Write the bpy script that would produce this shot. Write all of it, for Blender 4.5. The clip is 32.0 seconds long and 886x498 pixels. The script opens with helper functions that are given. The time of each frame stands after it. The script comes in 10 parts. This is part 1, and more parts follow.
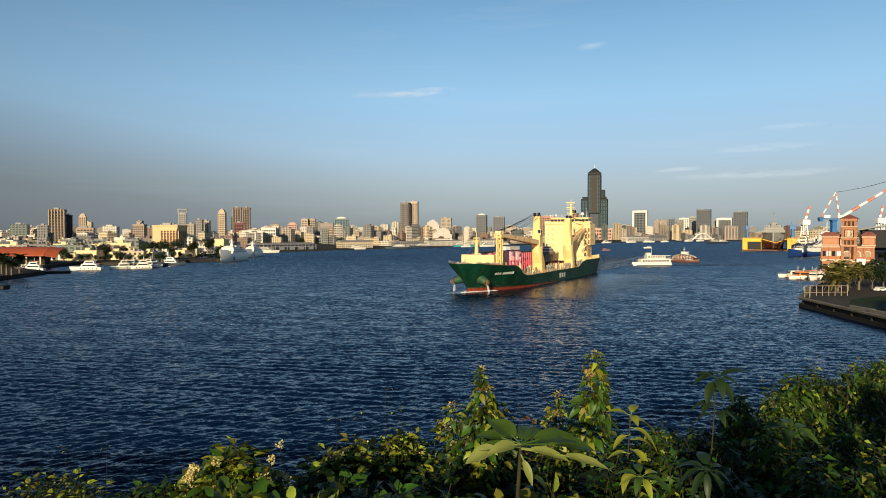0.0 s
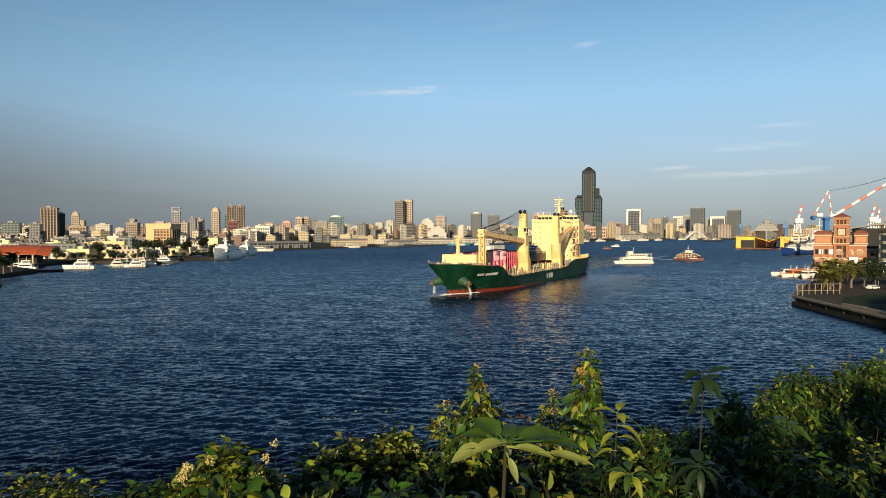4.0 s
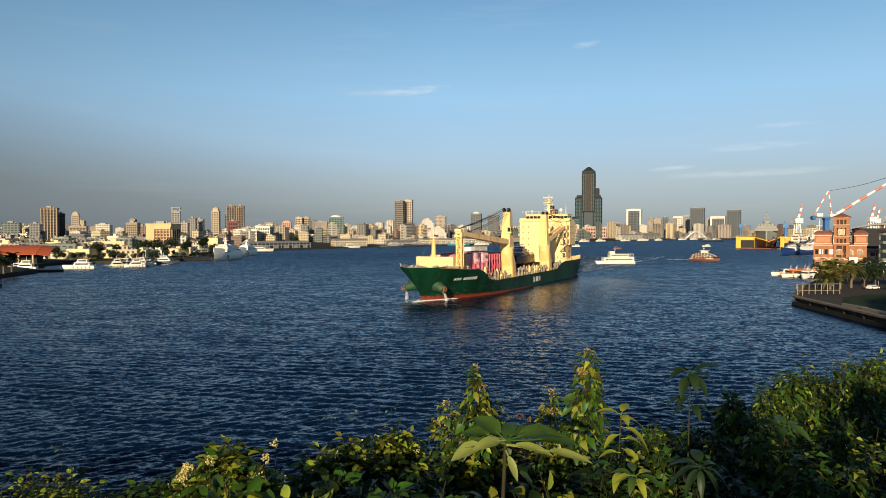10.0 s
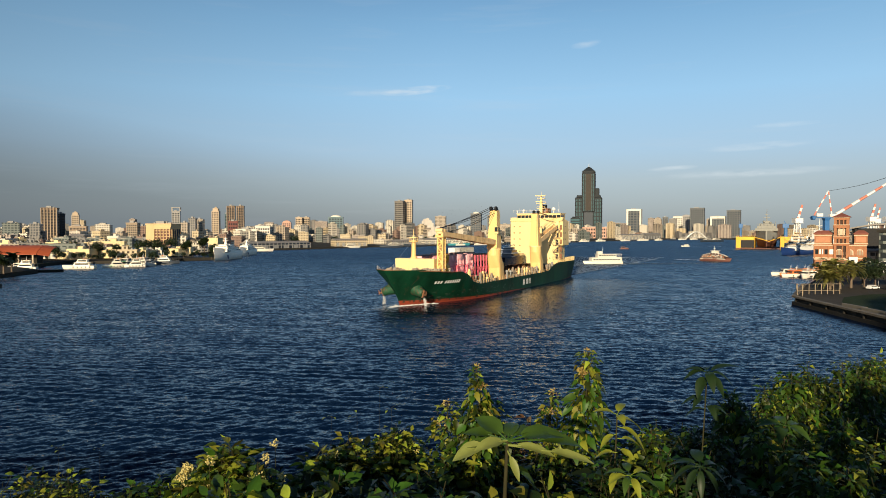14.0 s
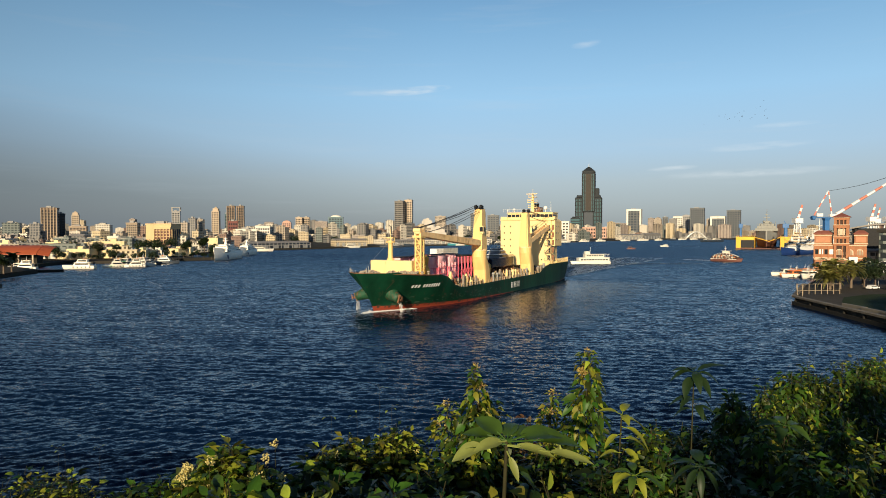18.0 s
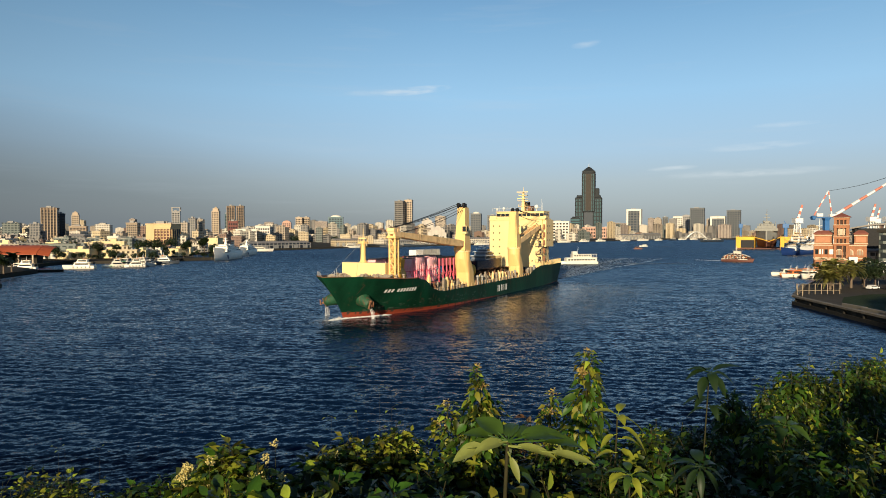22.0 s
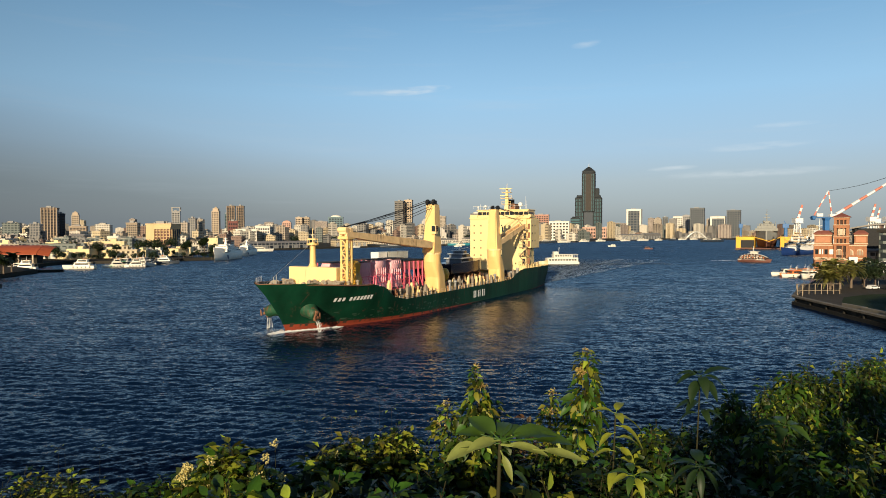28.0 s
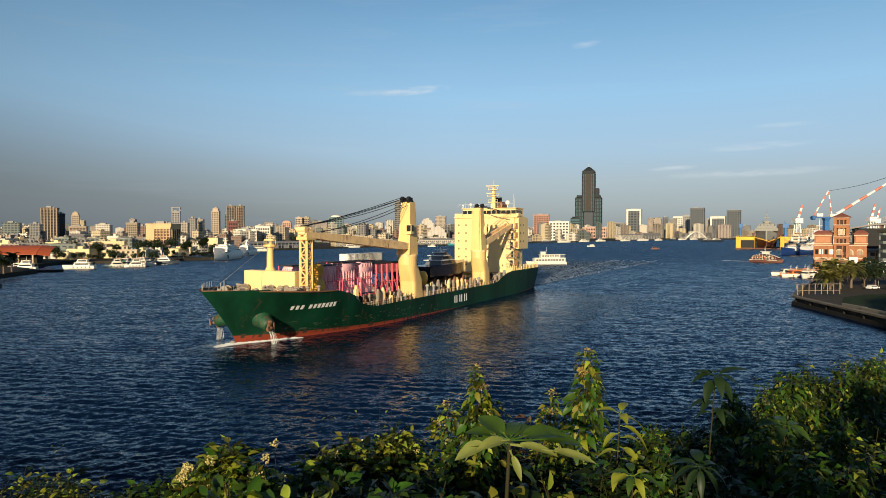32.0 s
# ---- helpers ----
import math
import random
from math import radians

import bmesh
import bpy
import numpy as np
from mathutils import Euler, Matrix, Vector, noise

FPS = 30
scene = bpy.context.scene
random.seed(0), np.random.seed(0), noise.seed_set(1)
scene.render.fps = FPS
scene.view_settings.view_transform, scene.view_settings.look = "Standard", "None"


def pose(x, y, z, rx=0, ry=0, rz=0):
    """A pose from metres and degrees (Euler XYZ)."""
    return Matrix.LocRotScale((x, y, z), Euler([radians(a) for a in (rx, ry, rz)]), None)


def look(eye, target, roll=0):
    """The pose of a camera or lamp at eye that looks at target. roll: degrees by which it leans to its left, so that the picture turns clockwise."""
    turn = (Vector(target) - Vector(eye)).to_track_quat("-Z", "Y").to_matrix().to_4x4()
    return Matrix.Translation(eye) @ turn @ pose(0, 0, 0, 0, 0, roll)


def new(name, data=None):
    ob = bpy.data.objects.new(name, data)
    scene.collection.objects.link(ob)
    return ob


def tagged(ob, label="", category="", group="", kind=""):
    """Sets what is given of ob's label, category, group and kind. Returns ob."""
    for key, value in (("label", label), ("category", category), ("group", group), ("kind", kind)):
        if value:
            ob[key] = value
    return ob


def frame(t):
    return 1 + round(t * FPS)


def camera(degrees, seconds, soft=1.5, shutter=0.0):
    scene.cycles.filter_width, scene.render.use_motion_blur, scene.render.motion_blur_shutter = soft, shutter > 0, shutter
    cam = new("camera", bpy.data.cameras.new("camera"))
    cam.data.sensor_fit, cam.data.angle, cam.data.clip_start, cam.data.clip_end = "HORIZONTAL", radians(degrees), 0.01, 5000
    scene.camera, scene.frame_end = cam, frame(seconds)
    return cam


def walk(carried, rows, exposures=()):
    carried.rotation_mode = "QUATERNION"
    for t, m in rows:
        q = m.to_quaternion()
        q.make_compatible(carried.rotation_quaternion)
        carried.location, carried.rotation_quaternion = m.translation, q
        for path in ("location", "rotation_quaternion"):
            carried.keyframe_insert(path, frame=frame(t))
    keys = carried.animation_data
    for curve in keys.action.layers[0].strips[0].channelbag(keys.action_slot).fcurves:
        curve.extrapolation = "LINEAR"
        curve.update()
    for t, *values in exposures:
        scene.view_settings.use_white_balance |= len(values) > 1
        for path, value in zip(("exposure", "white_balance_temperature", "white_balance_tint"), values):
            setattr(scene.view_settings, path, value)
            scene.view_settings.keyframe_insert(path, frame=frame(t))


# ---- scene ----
# ---------- camera ----------
EYE = 20.7
cam = camera(68.57, 32.0, soft=0.95)
walk(cam, [
    (0.0, pose(0, 0, EYE, 88.66, 0, 0.485)),
    (0.5, pose(0, 0, EYE, 88.60, 0, 0.25)),
    (1.0, pose(0, 0, EYE, 88.55, 0, 0.14)),
    (1.5, pose(0, 0, EYE, 88.51, 0, 0.07)),
    (2.0, pose(0, 0, EYE, 88.51, 0, 0.01)),
    (2.6, pose(0, 0, EYE, 88.52, 0, 0.0)),
    (32.0, pose(0, 0, EYE, 88.52, 0, 0.0)),
], exposures=[(0, -0.05), (25, -0.08), (32, -0.12)])

# ---------- world, sun ----------
SUN_AZ, SUN_EL = 15.0, 15.0      # degrees to the left of straight behind, height
to_sun = Vector((-math.sin(radians(SUN_AZ)) * math.cos(radians(SUN_EL)),
                 -math.cos(radians(SUN_AZ)) * math.cos(radians(SUN_EL)), math.sin(radians(SUN_EL))))
world = bpy.data.worlds.new("world")
scene.world = world
world.use_nodes = True
wn, wl = world.node_tree.nodes, world.node_tree.links
wn.clear()
w_out = wn.new("ShaderNodeOutputWorld")
w_bg = wn.new("ShaderNodeBackground")
w_sky = wn.new("ShaderNodeTexSky")
w_sky.sky_type = "NISHITA"
w_sky.sun_disc = False
w_sky.sun_elevation = radians(SUN_EL)
w_sky.sun_rotation = math.atan2(to_sun.x, to_sun.y)
w_sky.air_density, w_sky.dust_density, w_sky.ozone_density = 1.0, 1.5, 2.0
w_geo = wn.new("ShaderNodeTexCoord")
w_sep = wn.new("ShaderNodeSeparateXYZ")
wl.new(w_geo.outputs["Generated"], w_sep.inputs[0])
# haze towards the horizon, then clear blue
w_ramp = wn.new("ShaderNodeValToRGB")
el = w_ramp.color_ramp.elements
el[0].position, el[0].color = 0.0, (0.345, 0.40, 0.42, 1)
el[1].position, el[1].color = 1.0, (0.03, 0.085, 0.20, 1)
for p, c in ((0.035, (0.415, 0.485, 0.52, 1)), (0.075, (0.47, 0.575, 0.645, 1)), (0.12, (0.45, 0.65, 0.84, 1)),
             (0.20, (0.38, 0.67, 0.95, 1)), (0.30, (0.245, 0.50, 0.78, 1)), (0.40, (0.12, 0.29, 0.54, 1)), (0.60, (0.055, 0.145, 0.31, 1))):
    e = el.new(p)
    e.color = c
wl.new(w_sep.outputs["Z"], w_ramp.inputs[0])
# a grey bank low on the left, with a soft edge
w_noise = wn.new("ShaderNodeTexNoise")
w_noise.inputs["Scale"].default_value = 2.2
w_noise.inputs["Detail"].default_value = 4
w_map = wn.new("ShaderNodeMapping")
w_map.inputs["Scale"].default_value = (1.0, 1.0, 5.0)
wl.new(w_geo.outputs["Generated"], w_map.inputs[0])
wl.new(w_map.outputs[0], w_noise.inputs["Vector"])


def wmath(op, a, b=0.0, c=None, clamp=False):
    n = wn.new("ShaderNodeMath")
    n.operation, n.use_clamp = op, clamp
    for i, v in enumerate((a, b, c)):
        if v is None:
            continue
        if isinstance(v, (int, float)):
            n.inputs[i].default_value = v
        else:
            wl.new(v, n.inputs[i])
    return n.outputs[0]


def wmix(fac, a, b, kind="MIX"):
    n = wn.new("ShaderNodeMix")
    n.data_type, n.blend_type = "RGBA", kind
    for i, v in ((0, fac), (6, a), (7, b)):
        if isinstance(v, (int, float)):
            n.inputs[i].default_value = v
        elif isinstance(v, tuple):
            n.inputs[i].default_value = v
        else:
            wl.new(v, n.inputs[i])
    return n.outputs[2]


w_top = wmath("MULTIPLY_ADD", w_sep.outputs["X"], -0.16, 0.075)          # bank is higher on the left
w_side = wmath("MULTIPLY_ADD", w_sep.outputs["X"], -1.25, 0.22, clamp=True)
w_top = wmath("MULTIPLY_ADD", w_noise.outputs[0], 0.03, w_top)
w_bank = wmath("MULTIPLY", wmath("SUBTRACT", w_top, w_sep.outputs["Z"]), 9.0, clamp=True)
w_c = wmix(wmath("MULTIPLY", w_bank, wmath("MULTIPLY_ADD", w_side, 0.72, 0.13)), w_ramp.outputs[0], (0.20, 0.23, 0.265, 1))
# thin wisps of high cloud
w_cn = wn.new("ShaderNodeTexNoise")
w_cn.inputs["Scale"].default_value = 3.4
w_cn.inputs["Detail"].default_value = 7
w_cn.inputs["Roughness"].default_value = 0.6
w_cm = wn.new("ShaderNodeMapping")
w_cm.inputs["Scale"].default_value = (1.0, 1.0, 14.0)
w_cm.inputs["Location"].default_value = (0.35, 0.0, 0.9)
wl.new(w_geo.outputs["Generated"], w_cm.inputs[0])
wl.new(w_cm.outputs[0], w_cn.inputs["Vector"])
w_wisp = wmath("MULTIPLY", wmath("SUBTRACT", w_cn.outputs[0], 0.56), 2.2, clamp=True)
w_c = wmix(wmath("MULTIPLY", w_wisp, 0.35), w_c, (0.62, 0.70, 0.78, 1))
# separate thin streaks, each at its own bearing and height
w_fine = wn.new("ShaderNodeTexNoise")
w_fine.inputs["Scale"].default_value, w_fine.inputs["Detail"].default_value = 26.0, 6
w_fm = wn.new("ShaderNodeMapping")
w_fm.inputs["Scale"].default_value = (1.0, 1.0, 5.0)
wl.new(w_geo.outputs["Generated"], w_fm.inputs[0])
wl.new(w_fm.outputs[0], w_fine.inputs["Vector"])
for bx, bz, wide, high, tilt, dens in ((-0.040, 0.2115, 0.055, 0.0065, 0.10, 1.0), (-0.10, 0.208, 0.05, 0.005, 0.06, 0.3), (0.205, 0.270, 0.022, 0.006, 0.1, 0.3), (0.33, 0.092, 0.035, 0.004, 0.05, 0.45),
                                       (0.43, 0.118, 0.07, 0.006, 0.03, 0.35), (0.42, 0.082, 0.11, 0.007, 0.02, 0.4), (0.46, 0.145, 0.04, 0.004, 0.0, 0.3)):
    w_u = wmath("DIVIDE", wmath("SUBTRACT", w_sep.outputs["X"], bx), wide)
    w_v = wmath("DIVIDE", wmath("SUBTRACT", wmath("SUBTRACT", w_sep.outputs["Z"], bz), wmath("MULTIPLY", wmath("SUBTRACT", w_sep.outputs["X"], bx), tilt)), high)
    w_r = wmath("SUBTRACT", 1.0, wmath("ADD", wmath("MULTIPLY", w_u, w_u), wmath("MULTIPLY", w_v, w_v)), clamp=True)
    w_r = wmath("MULTIPLY", w_r, wmath("MULTIPLY", wmath("SUBTRACT", w_fine.outputs[0], 0.33), 3.0, clamp=True))
    w_c = wmix(wmath("MULTIPLY", w_r, dens), w_c, (0.86, 0.92, 0.96, 1))
w_c = wmix(wmath("MULTIPLY_ADD", w_sep.outputs["X"], -0.44, 0.0, clamp=True), w_c, (0.10, 0.16, 0.22, 1))
# deeper sky at right angles to the low sun
w_axis = wn.new("ShaderNodeMapRange")
w_axis.interpolation_type = "SMOOTHSTEP"
wl.new(wmath("ABSOLUTE", wmath("ADD", wmath("MULTIPLY", w_sep.outputs["X"], math.sin(radians(SUN_AZ))), wmath("MULTIPLY", w_sep.outputs["Y"], math.cos(radians(SUN_AZ))))), w_axis.inputs[0])
for i, v in enumerate((0.0, 1.0, 0.38, 1.0)):
    w_axis.inputs[i + 1].default_value = v
w_c = wmix(1.0, w_c, w_axis.outputs[0], "MULTIPLY")
w_nish = wmix(1.0, w_sky.outputs[0], (0.10, 0.10, 0.10, 1), "MULTIPLY")
w_c = wmix(0.15, w_c, w_nish)
wl.new(w_c, w_bg.inputs[0])
w_bg.inputs[1].default_value = 1.0
wl.new(w_bg.outputs[0], w_out.inputs[0])

sun = new("sun", bpy.data.lights.new("sun", "SUN"))
sun.data.energy, sun.data.angle, sun.data.color = 6.5, radians(0.6), (1.0, 0.82, 0.55)
sun.matrix_basis = look(to_sun * 100, (0, 0, 0))


# ---------- materials ----------
def mat(name, col, rough=0.6, metal=0.0, var=0.18, scale=0.5, bump=0.0, bscale=8.0, rnd=0.0, island=0.0, stain=None,
        stain_scale=0.3, stain_cut=0.56, spec=0.5, trans=0.0, streak=False):
    m = bpy.data.materials.new(name)
    m.use_nodes = True
    n, l = m.node_tree.nodes, m.node_tree.links
    b = n["Principled BSDF"]
    b.inputs["Roughness"].default_value, b.inputs["Metallic"].default_value = rough, metal
    b.inputs["Specular IOR Level"].default_value = spec
    tc = n.new("ShaderNodeTexCoord")
    no = n.new("ShaderNodeTexNoise")
    no.inputs["Scale"].default_value, no.inputs["Detail"].default_value = scale, 6
    if streak:
        mp = n.new("ShaderNodeMapping")
        mp.inputs["Scale"].default_value = (1.0, 1.0, 0.12)
        l.new(tc.outputs["Object"], mp.inputs[0])
        l.new(mp.outputs[0], no.inputs["Vector"])
    else:
        l.new(tc.outputs["Object"], no.inputs["Vector"])
    fac = no.outputs[0]

    def mth(op, a, bb, c=0.0):
        k = n.new("ShaderNodeMath")
        k.operation = op
        for i, v in enumerate((a, bb, c)):
            if isinstance(v, (int, float)):
                k.inputs[i].default_value = v
            else:
                l.new(v, k.inputs[i])
        return k.outputs[0]

    val = mth("MULTIPLY_ADD", fac, var * 2.4, 1.0 - var * 1.2)
    if rnd:
        oi = n.new("ShaderNodeObjectInfo")
        val = mth("MULTIPLY", val, mth("MULTIPLY_ADD", oi.outputs["Random"], rnd * 2, 1 - rnd))
    if island:
        ge = n.new("ShaderNodeNewGeometry")
        val = mth("MULTIPLY", val, mth("MULTIPLY_ADD", ge.outputs["Random Per Island"], island * 2, 1 - island))
    hs = n.new("ShaderNodeHueSaturation")
    hs.inputs["Color"].default_value = (*col, 1)
    l.new(val, hs.inputs["Value"])
    if island:
        l.new(mth("MULTIPLY_ADD", ge.outputs["Random Per Island"], island * 0.12, 0.5 - island * 0.06), hs.inputs["Hue"])
    out = hs.outputs[0]
    if stain:
        n2 = n.new("ShaderNodeTexNoise")
        n2.inputs["Scale"].default_value, n2.inputs["Detail"].default_value = stain_scale, 8
        n2.inputs["Roughness"].default_value = 0.7
        mp2 = n.new("ShaderNodeMapping")
        mp2.inputs["Scale"].default_value = (1.0, 1.0, 0.3)
        l.new(tc.outputs["Object"], mp2.inputs[0])
        l.new(mp2.outputs[0], n2.inputs["Vector"])
        mx = n.new("ShaderNodeMix")
        mx.data_type = "RGBA"
        k = n.new("ShaderNodeMath")
        k.operation, k.use_clamp = "MULTIPLY", True
        l.new(mth("SUBTRACT", n2.outputs[0], stain_cut), k.inputs[0])
        k.inputs[1].default_value = 7.0
        l.new(k.outputs[0], mx.inputs[0])
        l.new(out, mx.inputs[6])
        mx.inputs[7].default_value = (*stain, 1)
        out = mx.outputs[2]
    l.new(out, b.inputs["Base Color"])
    if bump:
        nb = n.new("ShaderNodeTexNoise")
        nb.inputs["Scale"].default_value, nb.inputs["Detail"].default_value = bscale, 5
        l.new(tc.outputs["Object"], nb.inputs["Vector"])
        bp = n.new("ShaderNodeBump")
        bp.inputs["Strength"].default_value, bp.inputs["Distance"].default_value = bump, 0.5 / bscale
        l.new(nb.outputs[0], bp.inputs["Height"])
        l.new(bp.outputs[0], b.inputs["Normal"])
    if trans:
        tr = n.new("ShaderNodeBsdfTranslucent")
        l.new(out, tr.inputs[0])
        ms = n.new("ShaderNodeMixShader")
        ms.inputs[0].default_value = trans
        l.new(b.outputs[0], ms.inputs[1])
        l.new(tr.outputs[0], ms.inputs[2])
        l.new(ms.outputs[0], n["Material Output"].inputs[0])
    return m


def facade(name, wall, pane, storey=3.3, bay=3.0, gap=0.42, rough=0.7, rnd=0.12, pane_rough=0.15):
    """Wall with rows of windows, for buildings far off."""
    m = bpy.data.materials.new(name)
    m.use_nodes = True
    n, l = m.node_tree.nodes, m.node_tree.links
    b = n["Principled BSDF"]
    tc = n.new("ShaderNodeTexCoord")
    sp = n.new("ShaderNodeSeparateXYZ")
    l.new(tc.outputs["Object"], sp.inputs[0])
    ad = n.new("ShaderNodeMath")
    l.new(sp.outputs["X"], ad.inputs[0])
    l.new(sp.outputs["Y"], ad.inputs[1])
    cb = n.new("ShaderNodeCombineXYZ")
    l.new(ad.outputs[0], cb.inputs[0])
    l.new(sp.outputs["Z"], cb.inputs[1])
    br = n.new("ShaderNodeTexBrick")
    br.offset = 0.0
    br.inputs["Color1"].default_value = (*pane, 1)
    br.inputs["Color2"].default_value = (*[c * 1.9 for c in pane], 1)
    br.inputs["Mortar"].default_value = (*wall, 1)
    br.inputs["Scale"].default_value = 1.0
    br.inputs["Mortar Size"].default_value = gap * storey * 0.5
    br.inputs["Brick Width"].default_value = bay
    br.inputs["Row Height"].default_value = storey
    l.new(cb.outputs[0], br.inputs["Vector"])
    no = n.new("ShaderNodeTexNoise")
    no.inputs["Scale"].default_value, no.inputs["Detail"].default_value = 0.25, 5
    l.new(tc.outputs["Object"], no.inputs["Vector"])
    oi = n.new("ShaderNodeObjectInfo")
    k = n.new("ShaderNodeMath")
    k.operation = "MULTIPLY_ADD"
    l.new(oi.outputs["Random"], k.inputs[0])
    k.inputs[1].default_value, k.inputs[2].default_value = rnd * 2, 0.82 - rnd
    k2 = n.new("ShaderNodeMath")
    k2.operation = "MULTIPLY_ADD"
    l.new(no.outputs[0], k2.inputs[0])
    k2.inputs[1].default_value = 0.36
    l.new(k.outputs[0], k2.inputs[2])
    ge = n.new("ShaderNodeNewGeometry")
    sn = n.new("ShaderNodeSeparateXYZ")
    l.new(ge.outputs["Normal"], sn.inputs[0])
    up = n.new("ShaderNodeMath")
    up.operation = "GREATER_THAN"
    l.new(sn.outputs["Z"], up.inputs[0])
    up.inputs[1].default_value = 0.5
    mx = n.new("ShaderNodeMix")
    mx.data_type = "RGBA"
    l.new(up.outputs[0], mx.inputs[0])
    l.new(br.outputs["Color"], mx.inputs[6])
    mx.inputs[7].default_value = (0.28, 0.25, 0.22, 1)
    hs = n.new("ShaderNodeHueSaturation")
    l.new(mx.outputs[2], hs.inputs["Color"])
    l.new(k2.outputs[0], hs.inputs["Value"])
    l.new(hs.outputs[0], b.inputs["Base Color"])
    rr = n.new("ShaderNodeMath")
    rr.operation = "MULTIPLY_ADD"
    l.new(br.outputs["Fac"], rr.inputs[0])
    rr.inputs[1].default_value, rr.inputs[2].default_value = rough - pane_rough, pane_rough
    l.new(rr.outputs[0], b.inputs["Roughness"])
    return m


# ---------- mesh building ----------
class Shape:
    """Vertices and faces gathered for one mesh."""

    def __init__(self):
        self.v, self.f, self.s = [], [], []

    def add(self, verts, faces, smooth=False):
        o = len(self.v)
        self.v += [tuple(p) for p in verts]
        self.f += [tuple(i + o for i in q) for q in faces]
        self.s += [smooth] * len(faces)
        return self

    def box(self, x0, x1, y0, y1, z0, z1, bev=0.0, m=None):
        if bev <= 0:
            v = [(x, y, z) for z in (z0, z1) for y in (y0, y1) for x in (x0, x1)]
            f = [(0, 2, 3, 1), (4, 5, 7, 6), (0, 1, 5, 4), (2, 6, 7, 3), (0, 4, 6, 2), (1, 3, 7, 5)]
        else:
            b = bev
            ring = lambda e, z: [(x0 + e, y0 + b, z), (x0 + b, y0 + e, z), (x1 - b, y0 + e, z), (x1 - e, y0 + b, z),
                                 (x1 - e, y1 - b, z), (x1 - b, y1 - e, z), (x0 + b, y1 - e, z), (x0 + e, y1 - b, z)]
            v = ring(b * 0.9, z0) + ring(0, z0 + b) + ring(0, z1 - b) + ring(b * 0.9, z1)
            f = [tuple(range(7, -1, -1)), tuple(range(24, 32))]
            for r in range(3):
                for i in range(8):
                    j = (i + 1) % 8
                    f.append((r * 8 + i, r * 8 + j, r * 8 + 8 + j, r * 8 + 8 + i))
        if m is not None:
            v = [m @ Vector(p) for p in v]
        return self.add(v, f)

    def tube(self, p0, p1, r0, r1=None, n=8, caps=True):
        p0, p1 = Vector(p0), Vector(p1)
        r1 = r0 if r1 is None else r1
        d = (p1 - p0).normalized()
        a = d.orthogonal().normalized()
        b = d.cross(a)
        v = []
        for p, r in ((p0, r0), (p1, r1)):
            for i in range(n):
                t = 2 * math.pi * (i + 0.5) / n
                v.append(p + a * (r * math.cos(t)) + b * (r * math.sin(t)))
        f = [(i, (i + 1) % n, n + (i + 1) % n, n + i) for i in range(n)]
        self.add(v, f, n > 6)
        if caps:
            self.add(v, [tuple(range(n - 1, -1, -1)), tuple(range(n, 2 * n))])
        return self

    def loft(self, rings, caps=True, smooth=False, closed=True):
        n = len(rings[0])
        v = [p for r in rings for p in r]
        f = []
        for k in range(len(rings) - 1):
            for i in range(n if closed else n - 1):
                j = (i + 1) % n
                f.append((k * n + i, k * n + j, (k + 1) * n + j, (k + 1) * n + i))
        self.add(v, f, smooth)
        if caps:
            self.add(rings[0], [tuple(range(n - 1, -1, -1))])
            self.add(rings[-1], [tuple(range(n))])
        return self

    def ball(self, c, r, nu=10, nv=6, sq=(1, 1, 1)):
        rings = []
        for j in range(nv + 1):
            a = math.pi * (j / nv - 0.5) * 0.999
            rings.append([(c[0] + sq[0] * r * math.cos(a) * math.cos(2 * math.pi * i / nu),
                           c[1] + sq[1] * r * math.cos(a) * math.sin(2 * math.pi * i / nu),
                           c[2] + sq[2] * r * math.sin(a)) for i in range(nu)])
        return self.loft(rings, True, True)

    def mesh(self, name, material):
        me = bpy.data.meshes.new(name)
        me.from_pydata(self.v, [], self.f)
        me.polygons.foreach_set("use_smooth", self.s)
        me.materials.append(material)
        me.update()
        return me


def part(name, shape, material, parent=None, label="", m=None):
    """One mesh object under a thing or under a part; shape may be a mesh that is shared."""
    data = shape.mesh(name, material) if isinstance(shape, Shape) else shape
    ob = new(name, data)
    if parent is not None:
        ob.parent = parent
    if m is not None:
        ob.matrix_basis = m
    if label:
        tagged(ob, label)
    return ob


def thing(name, label, category, m=None, group="", kind=""):
    ob = new(name)
    ob.empty_display_size = 0.2
    if m is not None:
        ob.matrix_basis = m
    return tagged(ob, label, category, group, kind)


M_CONC = mat("concrete", (0.15, 0.135, 0.11), 0.85, var=0.25, scale=0.4, bump=0.3, bscale=3, stain=(0.12, 0.11, 0.10), stain_scale=0.5)
M_CONC_DARK = mat("dark_concrete", (0.028, 0.026, 0.022), 0.8, spec=0.12, var=0.3, scale=0.5, bump=0.3, bscale=3, stain=(0.04, 0.045, 0.035), stain_scale=0.4)
M_WHITE = mat("white_paint", (0.78, 0.77, 0.74), 0.45, var=0.1, scale=0.6, stain=(0.42, 0.36, 0.28), stain_scale=0.5, stain_cut=0.64)
M_GLASS = mat("dark_glass", (0.02, 0.025, 0.03), 0.08, var=0.3, scale=0.2)
M_DARK = mat("dark_metal", (0.022, 0.022, 0.024), 0.6, spec=0.2, var=0.3, scale=1.5)
M_GREY = mat("grey_metal", (0.30, 0.30, 0.29), 0.5, var=0.25, scale=1.0, stain=(0.16, 0.10, 0.06), stain_scale=0.8)
M_RUST = mat("rusty_metal", (0.22, 0.10, 0.05), 0.8, var=0.4, scale=1.2)
